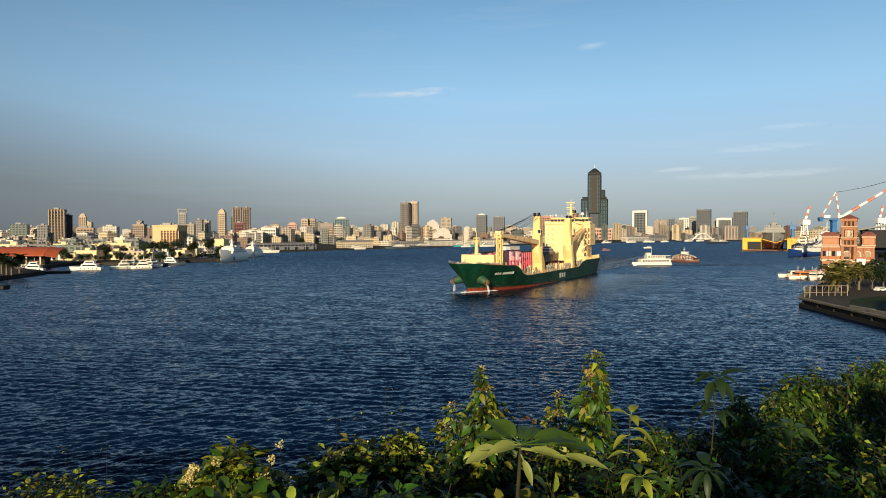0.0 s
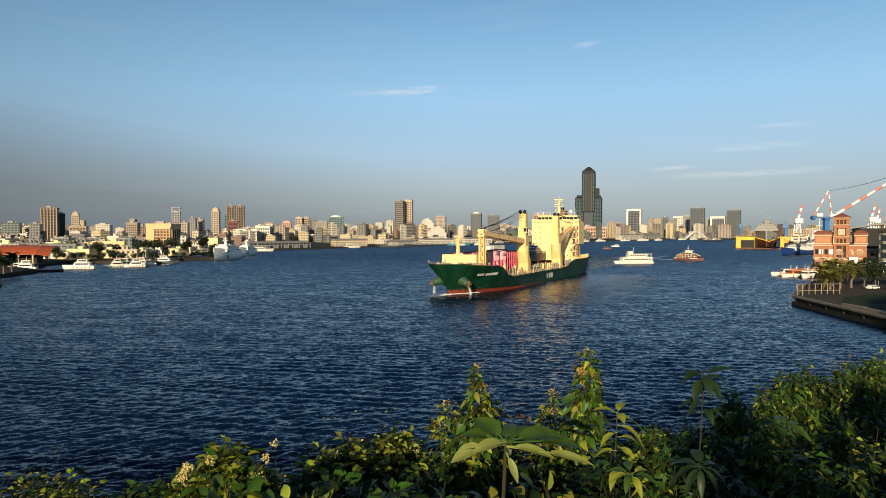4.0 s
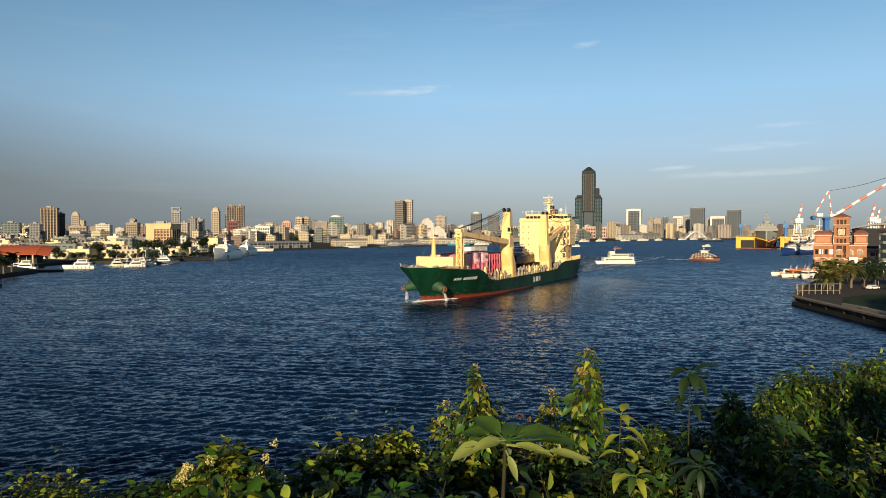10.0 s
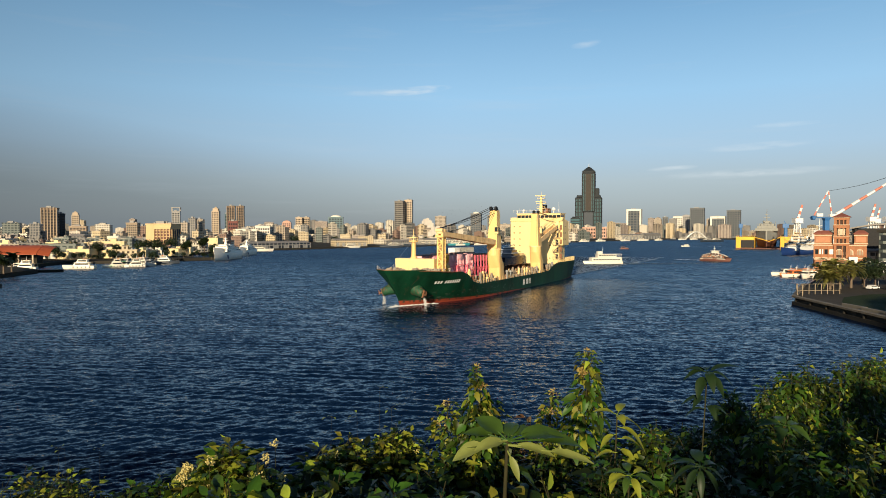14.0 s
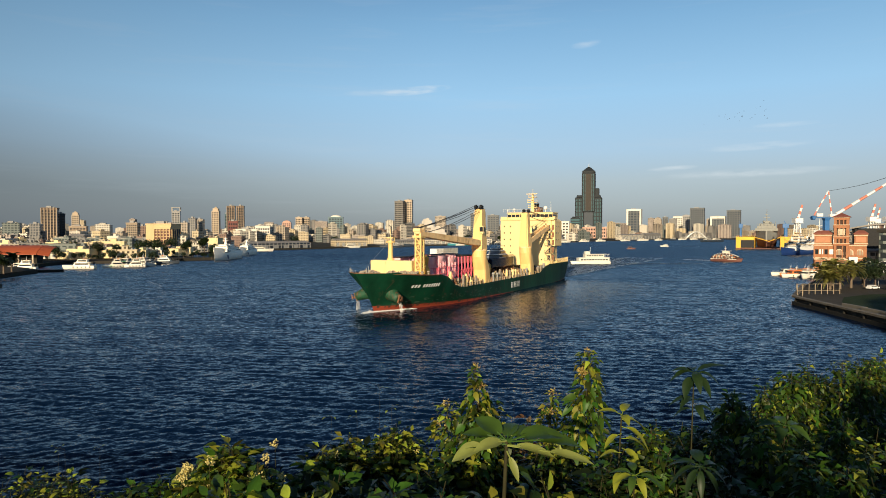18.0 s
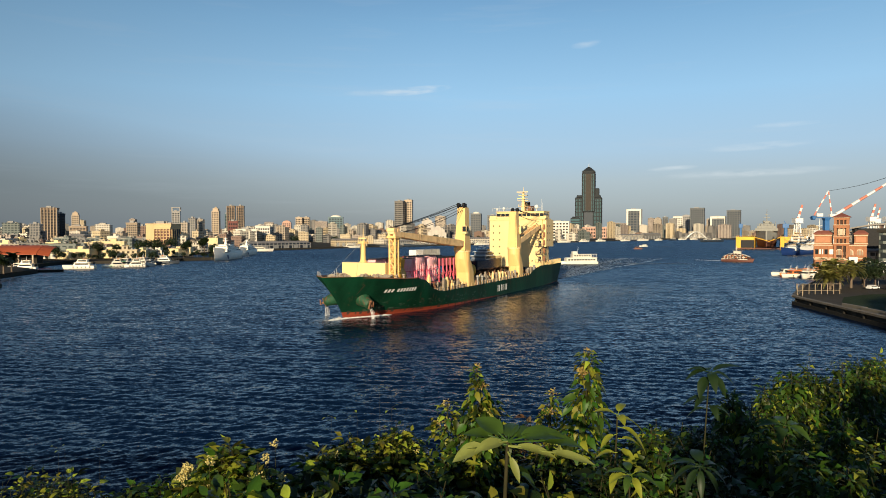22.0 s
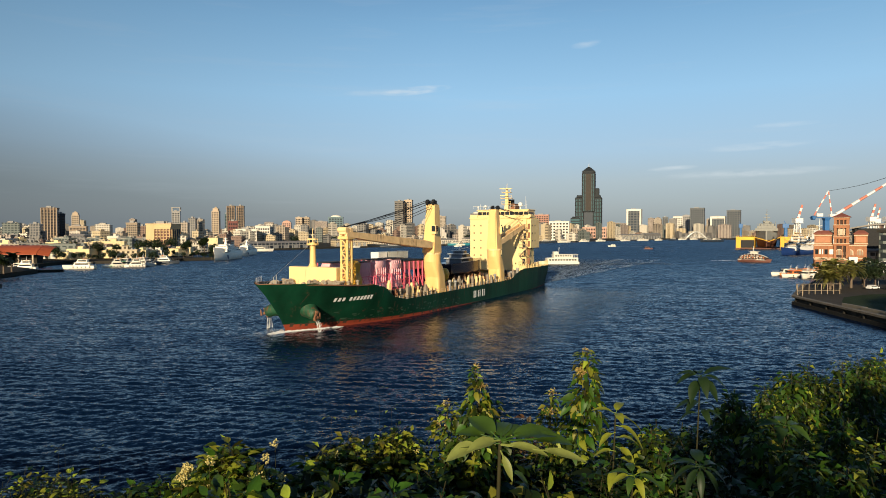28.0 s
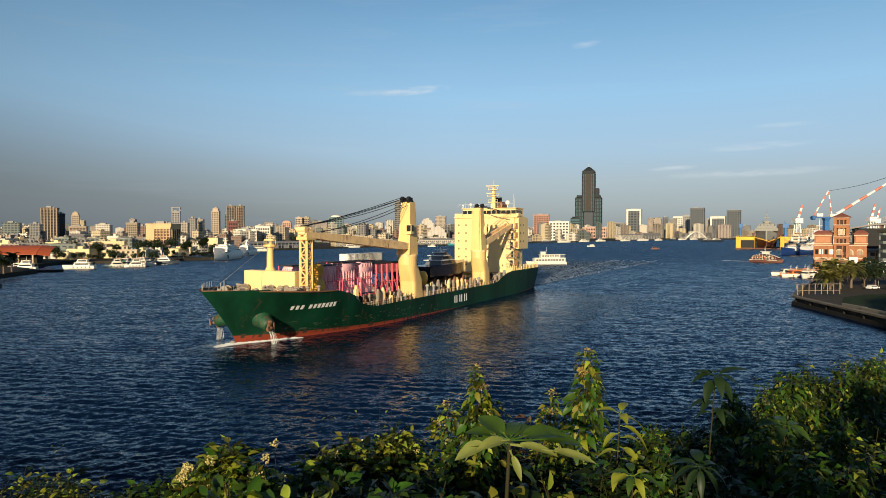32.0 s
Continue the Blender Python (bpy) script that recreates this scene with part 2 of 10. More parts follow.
# ---------- water, land ----------
def water_material(name="harbour_water", lee=False):
    """Rippled water; the sheltered kind is calmer and thins out away from the hull beside which it lies."""
    m = bpy.data.materials.new(name)
    m.use_nodes = True
    n, l = m.node_tree.nodes, m.node_tree.links
    b = n["Principled BSDF"]
    b.inputs["Base Color"].default_value = (0.0008, 0.0058, 0.023, 1)
    b.inputs["Roughness"].default_value = 0.06
    b.inputs["IOR"].default_value = 1.33
    b.inputs["Specular Tint"].default_value = (0.47, 0.82, 1.0, 1)
    b.inputs["Specular IOR Level"].default_value = 0.5
    tc = n.new("ShaderNodeTexCoord")
    ge = n.new("ShaderNodeNewGeometry")
    spot = ge.outputs["Position"] if lee else tc.outputs["Object"]
    # ripples of three sizes tilt the surface
    total = None
    for scale, stretch, turn, k, detail in ((0.22, 3.4, 3, 0.14, 1), (0.7, 2.2, -4, 0.32, 1), (2.2, 1.9, 5, 0.64, 1), (6.0, 1.6, 10, 0.42, 1)):
        mp = n.new("ShaderNodeMapping")
        mp.inputs["Rotation"].default_value = (0, 0, radians(turn))
        mp.inputs["Scale"].default_value = (scale / stretch, scale, scale)
        l.new(spot, mp.inputs[0])
        no = n.new("ShaderNodeTexNoise")
        no.inputs["Scale"].default_value, no.inputs["Detail"].default_value = 1.0, detail
        no.inputs["Roughness"].default_value = 0.55
        l.new(mp.outputs[0], no.inputs["Vector"])
        sb = n.new("ShaderNodeVectorMath")
        sb.operation = "SUBTRACT"
        l.new(no.outputs["Color"], sb.inputs[0])
        sb.inputs[1].default_value = (0.5, 0.5, 0.5)
        ml = n.new("ShaderNodeVectorMath")
        ml.operation = "MULTIPLY"
        l.new(sb.outputs[0], ml.inputs[0])
        ml.inputs[1].default_value = (k * 0.8, k * 1.25, 0.0)
        if total is None:
            total = ml.outputs[0]
        else:
            ad = n.new("ShaderNodeVectorMath")
            l.new(total, ad.inputs[0])
            l.new(ml.outputs[0], ad.inputs[1])
            total = ad.outputs[0]
    # wind waves stand steeper on the side towards the shore, more so out on the open water
    sy = n.new("ShaderNodeSeparateXYZ")
    l.new(spot, sy.inputs[0])
    fetch = n.new("ShaderNodeMapRange")
    l.new(sy.outputs["Y"], fetch.inputs[0])
    for i, v in enumerate((60.0, 600.0, -0.03, -0.06) if lee else (60.0, 600.0, -0.122, -0.215)):
        fetch.inputs[i + 1].default_value = v
    calm = n.new("ShaderNodeMapRange")
    l.new(sy.outputs["Y"], calm.inputs[0])
    for i, v in enumerate((80.0, 450.0, 0.9, 0.6) if lee else (80.0, 450.0, 1.0, 0.55)):
        calm.inputs[i + 1].default_value = v
    fade = n.new("ShaderNodeVectorMath")
    fade.operation = "SCALE"
    l.new(total, fade.inputs[0])
    l.new(calm.outputs[0], fade.inputs["Scale"])
    total = fade.outputs[0]
    cv = n.new("ShaderNodeCombineXYZ")
    l.new(fetch.outputs[0], cv.inputs[1])
    lean = n.new("ShaderNodeVectorMath")
    l.new(total, lean.inputs[0])
    l.new(cv.outputs[0], lean.inputs[1])
    ad = n.new("ShaderNodeVectorMath")
    l.new(lean.outputs[0], ad.inputs[0])
    l.new(ge.outputs["Normal"], ad.inputs[1])
    nm = n.new("ShaderNodeVectorMath")
    nm.operation = "NORMALIZE"
    l.new(ad.outputs[0], nm.inputs[0])
    l.new(nm.outputs[0], b.inputs["Normal"])
    # slicks and gusts: calmer and rougher patches
    mp = n.new("ShaderNodeMapping")
    mp.inputs["Scale"].default_value = (0.004, 0.012, 0.01)
    l.new(spot, mp.inputs[0])
    no = n.new("ShaderNodeTexNoise")
    no.inputs["Scale"].default_value, no.inputs["Detail"].default_value = 1.0, 4
    l.new(mp.outputs[0], no.inputs["Vector"])
    far = n.new("ShaderNodeMapRange")
    l.new(sy.outputs["Y"], far.inputs[0])
    for i, v in enumerate((80.0, 500.0, 0.06, 0.20)):
        far.inputs[i + 1].default_value = v
    k = n.new("ShaderNodeMath")
    k.operation = "MULTIPLY_ADD"
    l.new(no.outputs[0], k.inputs[0])
    k.inputs[1].default_value = 0.10
    l.new(far.outputs[0], k.inputs[2])
    l.new(k.outputs[0], b.inputs["Roughness"])
    if lee:
        sep = n.new("ShaderNodeSeparateXYZ")
        l.new(tc.outputs["Object"], sep.inputs[0])
        edge = None
        for axis, x0, x1, y0, y1 in (("Y", 18.0, 62.0, 1.0, 0.0), ("X", 2.0, 14.0, 1.0, 0.0), ("X", -140.0, -105.0, 0.0, 1.0)):
            mr = n.new("ShaderNodeMapRange")
            mr.interpolation_type = "SMOOTHSTEP"
            l.new(sep.outputs[axis], mr.inputs[0])
            for i, v in enumerate((x0, x1, y0, y1)):
                mr.inputs[i + 1].default_value = v
            if edge is not None:
                mu = n.new("ShaderNodeMath")
                mu.operation = "MULTIPLY"
                l.new(edge, mu.inputs[0])
                l.new(mr.outputs[0], mu.inputs[1])
                edge = mu.outputs[0]
            else:
                edge = mr.outputs[0]
        l.new(edge, b.inputs["Alpha"])
    return m


M_WATER = water_material()
M_LEE = water_material("sheltered_water", True)

def water_mesh():
    """Waves in relief near the hill, dying out with distance; a plain sheet beyond, to the horizon."""
    rows, cols = 560, 900
    slope = np.linspace(0.44, 0.0235, rows) ** 1.0
    dist = 20.7 / slope
    fan = np.linspace(-0.78, 0.78, cols)
    Y = np.repeat(dist[:, None], cols, 1)
    X = Y * fan[None, :]
    Z = np.zeros_like(X)
    q = np.random.RandomState(4)
    for i in range(54):
        lam = 0.5 * (3.0 / 0.5) ** q.rand()
        ang = radians(-80) + q.normal(0, 0.72)
        k = 2 * math.pi / lam
        ph = k * (X * math.cos(ang) + Y * math.sin(ang)) + q.rand() * 6.283
        gust = 0.75 + 0.5 * np.sin(X * 0.013 * q.rand() + Y * 0.017 * q.rand() + q.rand() * 6)
        step = Y * Y / 20.7 / 1150 * 1.1
        fade = np.clip((lam / np.maximum(step, 0.05) - 2.2) / 3.0, 0, 1)
        Z += 0.0062 * lam * gust * fade * (np.sin(ph) + 0.25 * np.cos(2 * ph))
    edge = np.minimum(1, np.minimum(np.arange(rows), rows - 1 - np.arange(rows)) / 6.0)[:, None] * np.minimum(1, np.minimum(np.arange(cols), cols - 1 - np.arange(cols)) / 6.0)[None, :]
    Z *= edge
    co = np.stack((X, Y, Z), 2).reshape(-1, 3)
    idx = np.arange(rows * cols).reshape(rows, cols)
    quads = np.stack((idx[:-1, :-1], idx[:-1, 1:], idx[1:, 1:], idx[1:, :-1]), 2).reshape(-1, 4)
    n = len(co)
    outer = np.array([(-4900, -300, 0), (4900, -300, 0), (4900, 4990, 0), (-4900, 4990, 0)], float)
    a, b, c, d = idx[0, 0], idx[0, -1], idx[-1, -1], idx[-1, 0]
    ring = np.array([(n, n + 1, b, a), (n + 1, n + 2, c, b), (n + 2, n + 3, d, c), (n + 3, n, a, d)])
    co, quads = np.vstack((co, outer)), np.vstack((quads, ring))
    me = bpy.data.meshes.new("water")
    me.vertices.add(len(co))
    me.vertices.foreach_set("co", co.ravel())
    me.loops.add(quads.size)
    me.loops.foreach_set("vertex_index", quads.ravel().astype(np.int32))
    me.polygons.add(len(quads))
    me.polygons.foreach_set("loop_start", np.arange(0, quads.size, 4, dtype=np.int32))
    me.polygons.foreach_set("use_smooth", np.ones(len(quads), dtype=bool))
    me.update(calc_edges=True)
    me.materials.append(M_WATER)
    return me


water = tagged(new("water", water_mesh()), "dark blue rippled harbour water", "water", kind="structure")


def slab(name, outline, z0, z1, material, label, category):
    s = Shape()
    n = len(outline)
    lo, hi = [(x, y, z0) for x, y in outline], [(x, y, z1) for x, y in outline]
    s.add(lo + hi, [(i, (i + 1) % n, n + (i + 1) % n, n + i) for i in range(n)])
    s.add(hi, [tuple(range(n))])
    return tagged(part(name, s, material), label, category, kind="structure")


M_EARTH = mat("earth", (0.045, 0.04, 0.032), 0.9, spec=0.08, var=0.35, scale=0.06, bump=0.3, bscale=0.8, stain=(0.05, 0.07, 0.03), stain_scale=0.05)
M_PAVE = mat("paving", (0.062, 0.053, 0.042), 0.85, spec=0.08, var=0.25, scale=0.3, bump=0.2, bscale=2, stain=(0.10, 0.085, 0.065), stain_scale=0.2)
M_GRASSY = mat("lawn", (0.026, 0.038, 0.014), 0.9, spec=0.08, var=0.4, scale=0.8, bump=0.6, bscale=5)
# far shore with the city on it, one sheet to the horizon
slab("ground", [(-4900, 4980), (-4900, 240), (-204, 240), (-200, 290), (-206, 330), (-238, 360), (-246, 424), (-190, 436), (-188, 470), (-170, 484), (-172, 497), (-214, 505),
                (-236, 690), (-214, 728), (-156, 802), (-96, 891), (42, 1048), (184, 1273), (390, 1516), (678, 1874), (800, 1900), (860, 1500), (900, 1000),
                (4900, 900), (4900, 4980)], -3, 1.8, M_EARTH, "grey-brown harbour shore under the city", "ground")
# the spit of land with quay and promenade
slab("ground_spit", [(101, 186), (96, 139), (90, 90), (80, 55), (60, 34), (200, 20), (900, 20), (900, 620), (420, 620), (352, 575), (262, 440), (218, 375), (188, 325), (152, 262), (127, 228)],
     -3, 2.0, M_PAVE, "paved quay and promenade by the water", "quay")


def hill_z(x, y):
    """Height of the slope under the bushes, and of an unseen bank and right-hand hill behind that cast shade."""
    d = max(0.0, y + 0.10 * abs(x))
    z = 19.05 - 0.30 * d - 0.06 * max(0.0, d - 1.5) ** 1.5
    if x > 2:
        z += 0.16 * min(x - 2, 9)
    if x < -2:
        z -= 0.10 * min(-x - 2, 8)
    if y < -0.9:          # unseen bank added behind the path to shade the right-hand shrubs
        k = min(1.0, (-0.9 - y) / 0.8)
        z += (1.90 - 0.20 * min(1.0, max(0.0, x / 0.5)) + 0.48 * min(1.0, max(0.0, (x - 0.6) / 0.7))) * k * k * (3 - 2 * k) * min(1.0, max(0.0, (x + 0.3) / 0.2)) * (1.0 + 0.45 * noise.noise((x * 2.9, 1.7, y * 2.2)))
    # unseen hill behind, to the right, placed so its shadow falls on the quay
    r = math.hypot(x - 98, y + 48)
    k = max(0.0, min(1.0, (72 - r) / 30))
    z += 35 * k * k * (3 - 2 * k) * (1 + 0.10 * noise.noise((x * 0.06, y * 0.06, 0.5)))
    return max(z, -2.5) + 0.12 * noise.noise((x * 0.5, y * 0.5, 3.1))


s = Shape()
gx = [-60 + 3.0 * i for i in range(18)] + [-6 + 0.1 * i for i in range(140)] + [8 + 3.0 * i for i in range(41)]
gy = [-120 + 3.0 * j for j in range(38)] + [-6 + 0.2 * j for j in range(80)] + [10 + 2.0 * j for j in range(21)]
NX, NY = len(gx) - 1, len(gy) - 1
s.add([(x, y, hill_z(x, y)) for y in gy for x in gx],
      [(j * (NX + 1) + i, j * (NX + 1) + i + 1, (j + 1) * (NX + 1) + i + 1, (j + 1) * (NX + 1) + i) for j in range(NY) for i in range(NX)], True)
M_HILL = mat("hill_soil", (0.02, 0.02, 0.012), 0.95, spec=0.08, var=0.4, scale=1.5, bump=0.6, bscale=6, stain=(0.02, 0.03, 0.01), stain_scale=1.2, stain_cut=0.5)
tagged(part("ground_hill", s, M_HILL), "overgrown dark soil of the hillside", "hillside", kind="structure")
# ---------- the cargo ship; its own space: x forward from the stem at the waterline, y to port ----------
M_GREEN = mat("green_hull_paint", (0.0042, 0.040, 0.0205), 0.55, spec=0.14, var=0.95, scale=0.2, streak=True, stain=(0.06, 0.05, 0.03), stain_scale=0.55, stain_cut=0.60, bump=0.12, bscale=0.9)
M_BOOT = mat("red_hull_paint", (0.27, 0.048, 0.022), 0.65, spec=0.3, var=0.3, scale=0.5, streak=True, stain=(0.10, 0.05, 0.03), stain_scale=0.5, stain_cut=0.6, bump=0.15, bscale=2)
M_DECK = mat("deck_paint", (0.13, 0.10, 0.075), 0.8, var=0.3, scale=0.4, stain=(0.16, 0.07, 0.03), stain_scale=0.5)
M_SHIP = mat("ship_cream_paint", (0.86, 0.64, 0.30), 0.5, var=0.08, scale=0.3, streak=True, stain=(0.50, 0.24, 0.06), stain_scale=0.30, stain_cut=0.66, bump=0.05, bscale=1.5)
M_GEAR = mat("worn_brown_deck_gear", (0.30, 0.25, 0.19), 0.7, var=0.4, scale=0.8, stain=(0.14, 0.07, 0.04), stain_scale=0.8, stain_cut=0.5)
M_CRANE = mat("crane_buff_paint", (0.86, 0.57, 0.22), 0.5, var=0.15, scale=0.35, streak=True, stain=(0.46, 0.20, 0.05), stain_scale=0.35, stain_cut=0.58, bump=0.05, bscale=1.5)
M_BOOM = mat("weathered_boom_paint", (0.95, 0.64, 0.31), 0.6, var=0.3, scale=0.6, stain=(0.25, 0.11, 0.05), stain_scale=0.6, stain_cut=0.55)
M_PINK = mat("pink_primer", (0.94, 0.50, 0.53), 0.65, var=0.16, scale=0.6, bump=0.15, bscale=1.5)
M_REDFRAME = mat("red_frame_paint", (0.74, 0.13, 0.20), 0.6, var=0.25, scale=0.8)
M_YELLOW = mat("yellow_paint", (0.80, 0.42, 0.04), 0.5, var=0.2, scale=0.6, stain=(0.3, 0.12, 0.03), stain_scale=0.8)
M_NAVY = mat("navy_gelcoat", (0.004, 0.006, 0.02), 0.2, var=0.2, scale=0.4, spec=0.3)
M_BLUE = mat("blue_tarpaulin", (0.02, 0.12, 0.50), 0.6, var=0.2, scale=1.0, bump=0.3, bscale=3)
M_FOAM = mat("white_foam", (0.84, 0.84, 0.82), 0.9, var=0.25, scale=1.2, bump=0.5, bscale=4)
M_ROPE = mat("black_wire_rope", (0.012, 0.012, 0.014), 0.6, var=0.2, scale=3)

B = 11.7
ship = thing("cargo_ship", "green general cargo ship with cream cranes and deckhouse under way", "ship")


def hull_top(x):
    pts = ((-145, 7.7), (-112, 7.9), (-106, 7.2), (-99, 4.9), (-30, 4.7), (-26, 5.4), (-19, 8.6), (-16, 9.2), (8, 10.4))
    for (a, za), (b, zb) in zip(pts, pts[1:]):
        if x <= b:
            k = max(0.0, (x - a) / (b - a))
            return za + (zb - za) * (k * k * (3 - 2 * k) if -30 < a < -15 else k)
    return 10.4


def stem_x(z):
    return -0.2 + 8.2 * max(0.0, min(1.0, (z - 0.2) / 10.2)) ** 1.25


def half(x, z):
    """Half the hull's breadth at x and height z."""
    k = max(0.0, min(1.0, z / 10.0))
    xs = stem_x(z)
    start = -40 + 20 * k
    if x > start:
        t = min(1.0, (x - start) / (xs - start))
        return B * max(0.0, 1 - t ** (1.75 + 1.5 * k))
    if x < -108:
        t = (-108 - x) / 37
        return B * (1 - (0.20 + 0.10 * (1 - k)) * t ** 2.2 * (1 - 0.45 * k))
    return B


def red_top(x):
    return max(0.12, 1.5 + x * 0.019)


def hull_rings(lo, hi, rows):
    xs = [-145 + 37 * i / 8 for i in range(8)] + [-108 + 68 * i / 16 for i in range(16)] + [-40 + 40 * (i / 28) for i in range(28)]
    grid = []
    for x in xs:
        zl, zh = lo(x), hi(x)
        grid.append([(x, half(x, zl + (zh - zl) * j / rows), zl + (zh - zl) * j / rows) for j in range(rows + 1)])
    for q in range(1, 9):          # the raked stem: columns that lean forward with it
        c = []
        for j in range(rows + 1):
            k = q / 8
            x0 = -1.42857
            zl, zh = lo(0), hi(7)
            z = zl + (zh - zl) * j / rows
            x = x0 + (stem_x(z) - x0) * k
            c.append((x, half(x, z) if q < 8 else 0.0, z))
        grid.append(c)
    return grid


def hull_shape(lo, hi, rows, side):
    s = Shape()
    g = hull_rings(lo, hi, rows)
    s.loft([[(x, y * side, z) for x, y, z in c] for c in g], False, True, False)
    return s


for side, nm in ((1, "port"), (-1, "starboard")):
    part("hull_side", hull_shape(red_top, hull_top, 12, side), M_GREEN, ship, "dark green painted hull side with rust streaks")
    part("boot_topping", hull_shape(lambda x: -1.5, red_top, 3, side), M_BOOT, ship, "red antifouling band at the waterline")
s = Shape()
ring = [(-145, half(-145, z), z) for z in (-1.5, 0.12, 2, 4, 6, 7.7)]
s.add(ring + [(x, -y, z) for x, y, z in ring], [(i, i + 1, 7 + i, 6 + i) for i in range(5)])
part("transom", s, M_GREEN, ship)


def deck_sheet(x0, x1, z, inset, n=30):
    s = Shape()
    a = [(x0 + (x1 - x0) * i / n) for i in range(n + 1)]
    s.loft([[(x, max(half(x, z) - inset, 0.02), z), (x, -max(half(x, z) - inset, 0.02), z)] for x in a], False, False, False)
    return s


part("main_deck", deck_sheet(-144.8, -16, 3.9, 0.25), M_DECK, ship)
part("forecastle_deck", deck_sheet(-18, 6.4, 8.9, 0.3), M_DECK, ship)
part("poop_deck", deck_sheet(-144.8, -112, 7.0, 0.3), M_DECK, ship)
s = Shape()
s.box(-18.2, -17.9, -9.6, 9.6, 3.9, 8.85)
part("forecastle_bulkhead", s, M_SHIP, ship)
# bulwark rail round the bow
for side in (1, -1):
    s = Shape()
    pts = [(x, side * max(half(x, 9.9) - 0.05, 0), hull_top(x)) for x in [-16 + 23.5 * i / 24 for i in range(25)]]
    for a, b in zip(pts, pts[1:]):
        s.tube(a, b, 0.14, n=6)
    part("bow_rail", s, M_RUST, ship)

# hatch coamings and covers
for x0, x1 in ((-44, -20), (-88, -55), (-108, -98)):
    s = Shape()
    s.box(x0, x1, -9.0, 7.0, 3.9, 5.6, 0.15)
    part("hatch_coaming", s, M_GREY, ship)
    k = 4 if x1 - x0 > 20 else 2
    for i in range(k):
        a, b = x0 + (x1 - x0) * i / k, x0 + (x1 - x0) * (i + 1) / k
        s = Shape()
        s.box(a + 0.1, b - 0.1, -9.2, 7.2, 5.6, 6.3, 0.12)
        part("hatch_cover", s, M_DECK, ship)

# upright stays and vents along the port and starboard rails
stay = Shape()
stay.box(-0.6, 0.6, -0.4, 0.4, 0, 3.0, 0.25)
stay.tube((0, 0, 2.9), (0, 0, 3.5), 0.45, 0.3, 8)
stay.box(-0.2, 0.2, -1.2, 0.2, 0.2, 1.6)
stay_mesh = stay.mesh("rail_stay", M_SHIP)
stay_b = Shape()
stay_b.box(-0.35, 0.35, -0.5, 0.5, 0, 2.2, 0.1)
stay_b.tube((0.5, 0, 0), (0.5, 0, 3.1), 0.16, n=6)
stay_b.box(-0.5, 0.9, -0.3, 0.3, 1.5, 1.8)
stay_c = Shape()
stay_c.tube((0, 0, 0), (0, 0, 2.4), 0.3, n=8)
stay_c.ball((0, 0, 2.6), 0.55, 8, 6, (1, 1, 0.7))
stay_c.box(-0.9, -0.4, -0.4, 0.4, 0, 1.3, 0.08)
stay_kinds = (stay_mesh, stay_b.mesh("rail_stay", M_RUST), stay.mesh("rail_stay", M_GEAR), stay_mesh, stay.mesh("rail_stay", M_GEAR), stay_c.mesh("rail_stay", M_GREY), stay_b.mesh("rail_stay", M_SHIP), stay_c.mesh("rail_stay", M_DARK))
lash = Shape()
lash.box(-0.12, 0.12, -0.12, 0.12, 0, 1.9)
lash.tube((0, 0, 1.9), (0.9, 0, 0.2), 0.08, n=5)
lash_mesh = lash.mesh("lashing_post", M_GREY)
r2 = random.Random(3)
for side in (1, -1):
    x = -24.0
    while x > -106:
        if not (-54 < x < -45 or -98 < x < -89):
            part("rail_stay", r2.choice(stay_kinds), None, ship, m=pose(x, side * r2.uniform(10.2, 10.7), 3.9 + (0.0 if x < -27 else 1.2), 0, 0, r2.uniform(-20, 20) + (0 if side > 0 else 180)) @ Matrix.Diagonal((1, 1, r2.uniform(0.95, 1.3), 1)))
            part("lashing_post", lash_mesh, None, ship, m=pose(x - 1.7, side * 11.2, 3.9, 0, 0, r2.choice((0, 180))))
        x -= r2.uniform(2.3, 3.6)
s = Shape()
for side in (1,):
    for x in range(-105, -24, 2):
        s.tube((x, 11.5, 4.6), (x, 11.5, 5.7), 0.04, n=5)
    s.tube((-105, 11.5, 5.7), (-25, 11.5, 5.7), 0.05, n=5)
    s.tube((-105, 11.5, 5.2), (-25, 11.5, 5.2), 0.03, n=5)
part("deck_railing", s, M_BOOM, ship)

# forecastle: breakwater house, foremast, winches, lattice boom rest
s = Shape()
s.box(-12.6, -10.2, -7.5, 5.6, 8.9, 13.0, 0.12)
part("breakwater_house", s, M_SHIP, ship, "plain cream breakwater deckhouse")
s = Shape()
s.tube((-12, -2.1, 13), (-12, -2.1, 18.4), 0.75, 0.62, 14)
s.tube((-12, -2.1, 13), (-12, -2.1, 13.6), 1.1, 0.8, 14)
s.tube((-12, -2.1, 17.8), (-12, -2.1, 18.2), 1.35, 1.35, 14)
part("foremast", s, M_CRANE, ship)
s = Shape()
s.tube((-12, -2.1, 18.2), (-12, -2.1, 21.6), 0.14, 0.07, 8)
s.box(-12.5, -11.5, -3.2, -1.0, 19.0, 19.3)
for k in range(7):
    a = 2 * math.pi * k / 7
    s.tube((-12 + 1.2 * math.cos(a), -2.1 + 1.2 * math.sin(a), 18.2), (-12 + 1.2 * math.cos(a), -2.1 + 1.2 * math.sin(a), 19.1), 0.05, n=5)
part("foremast_light_pole", s, M_SHIP, ship)


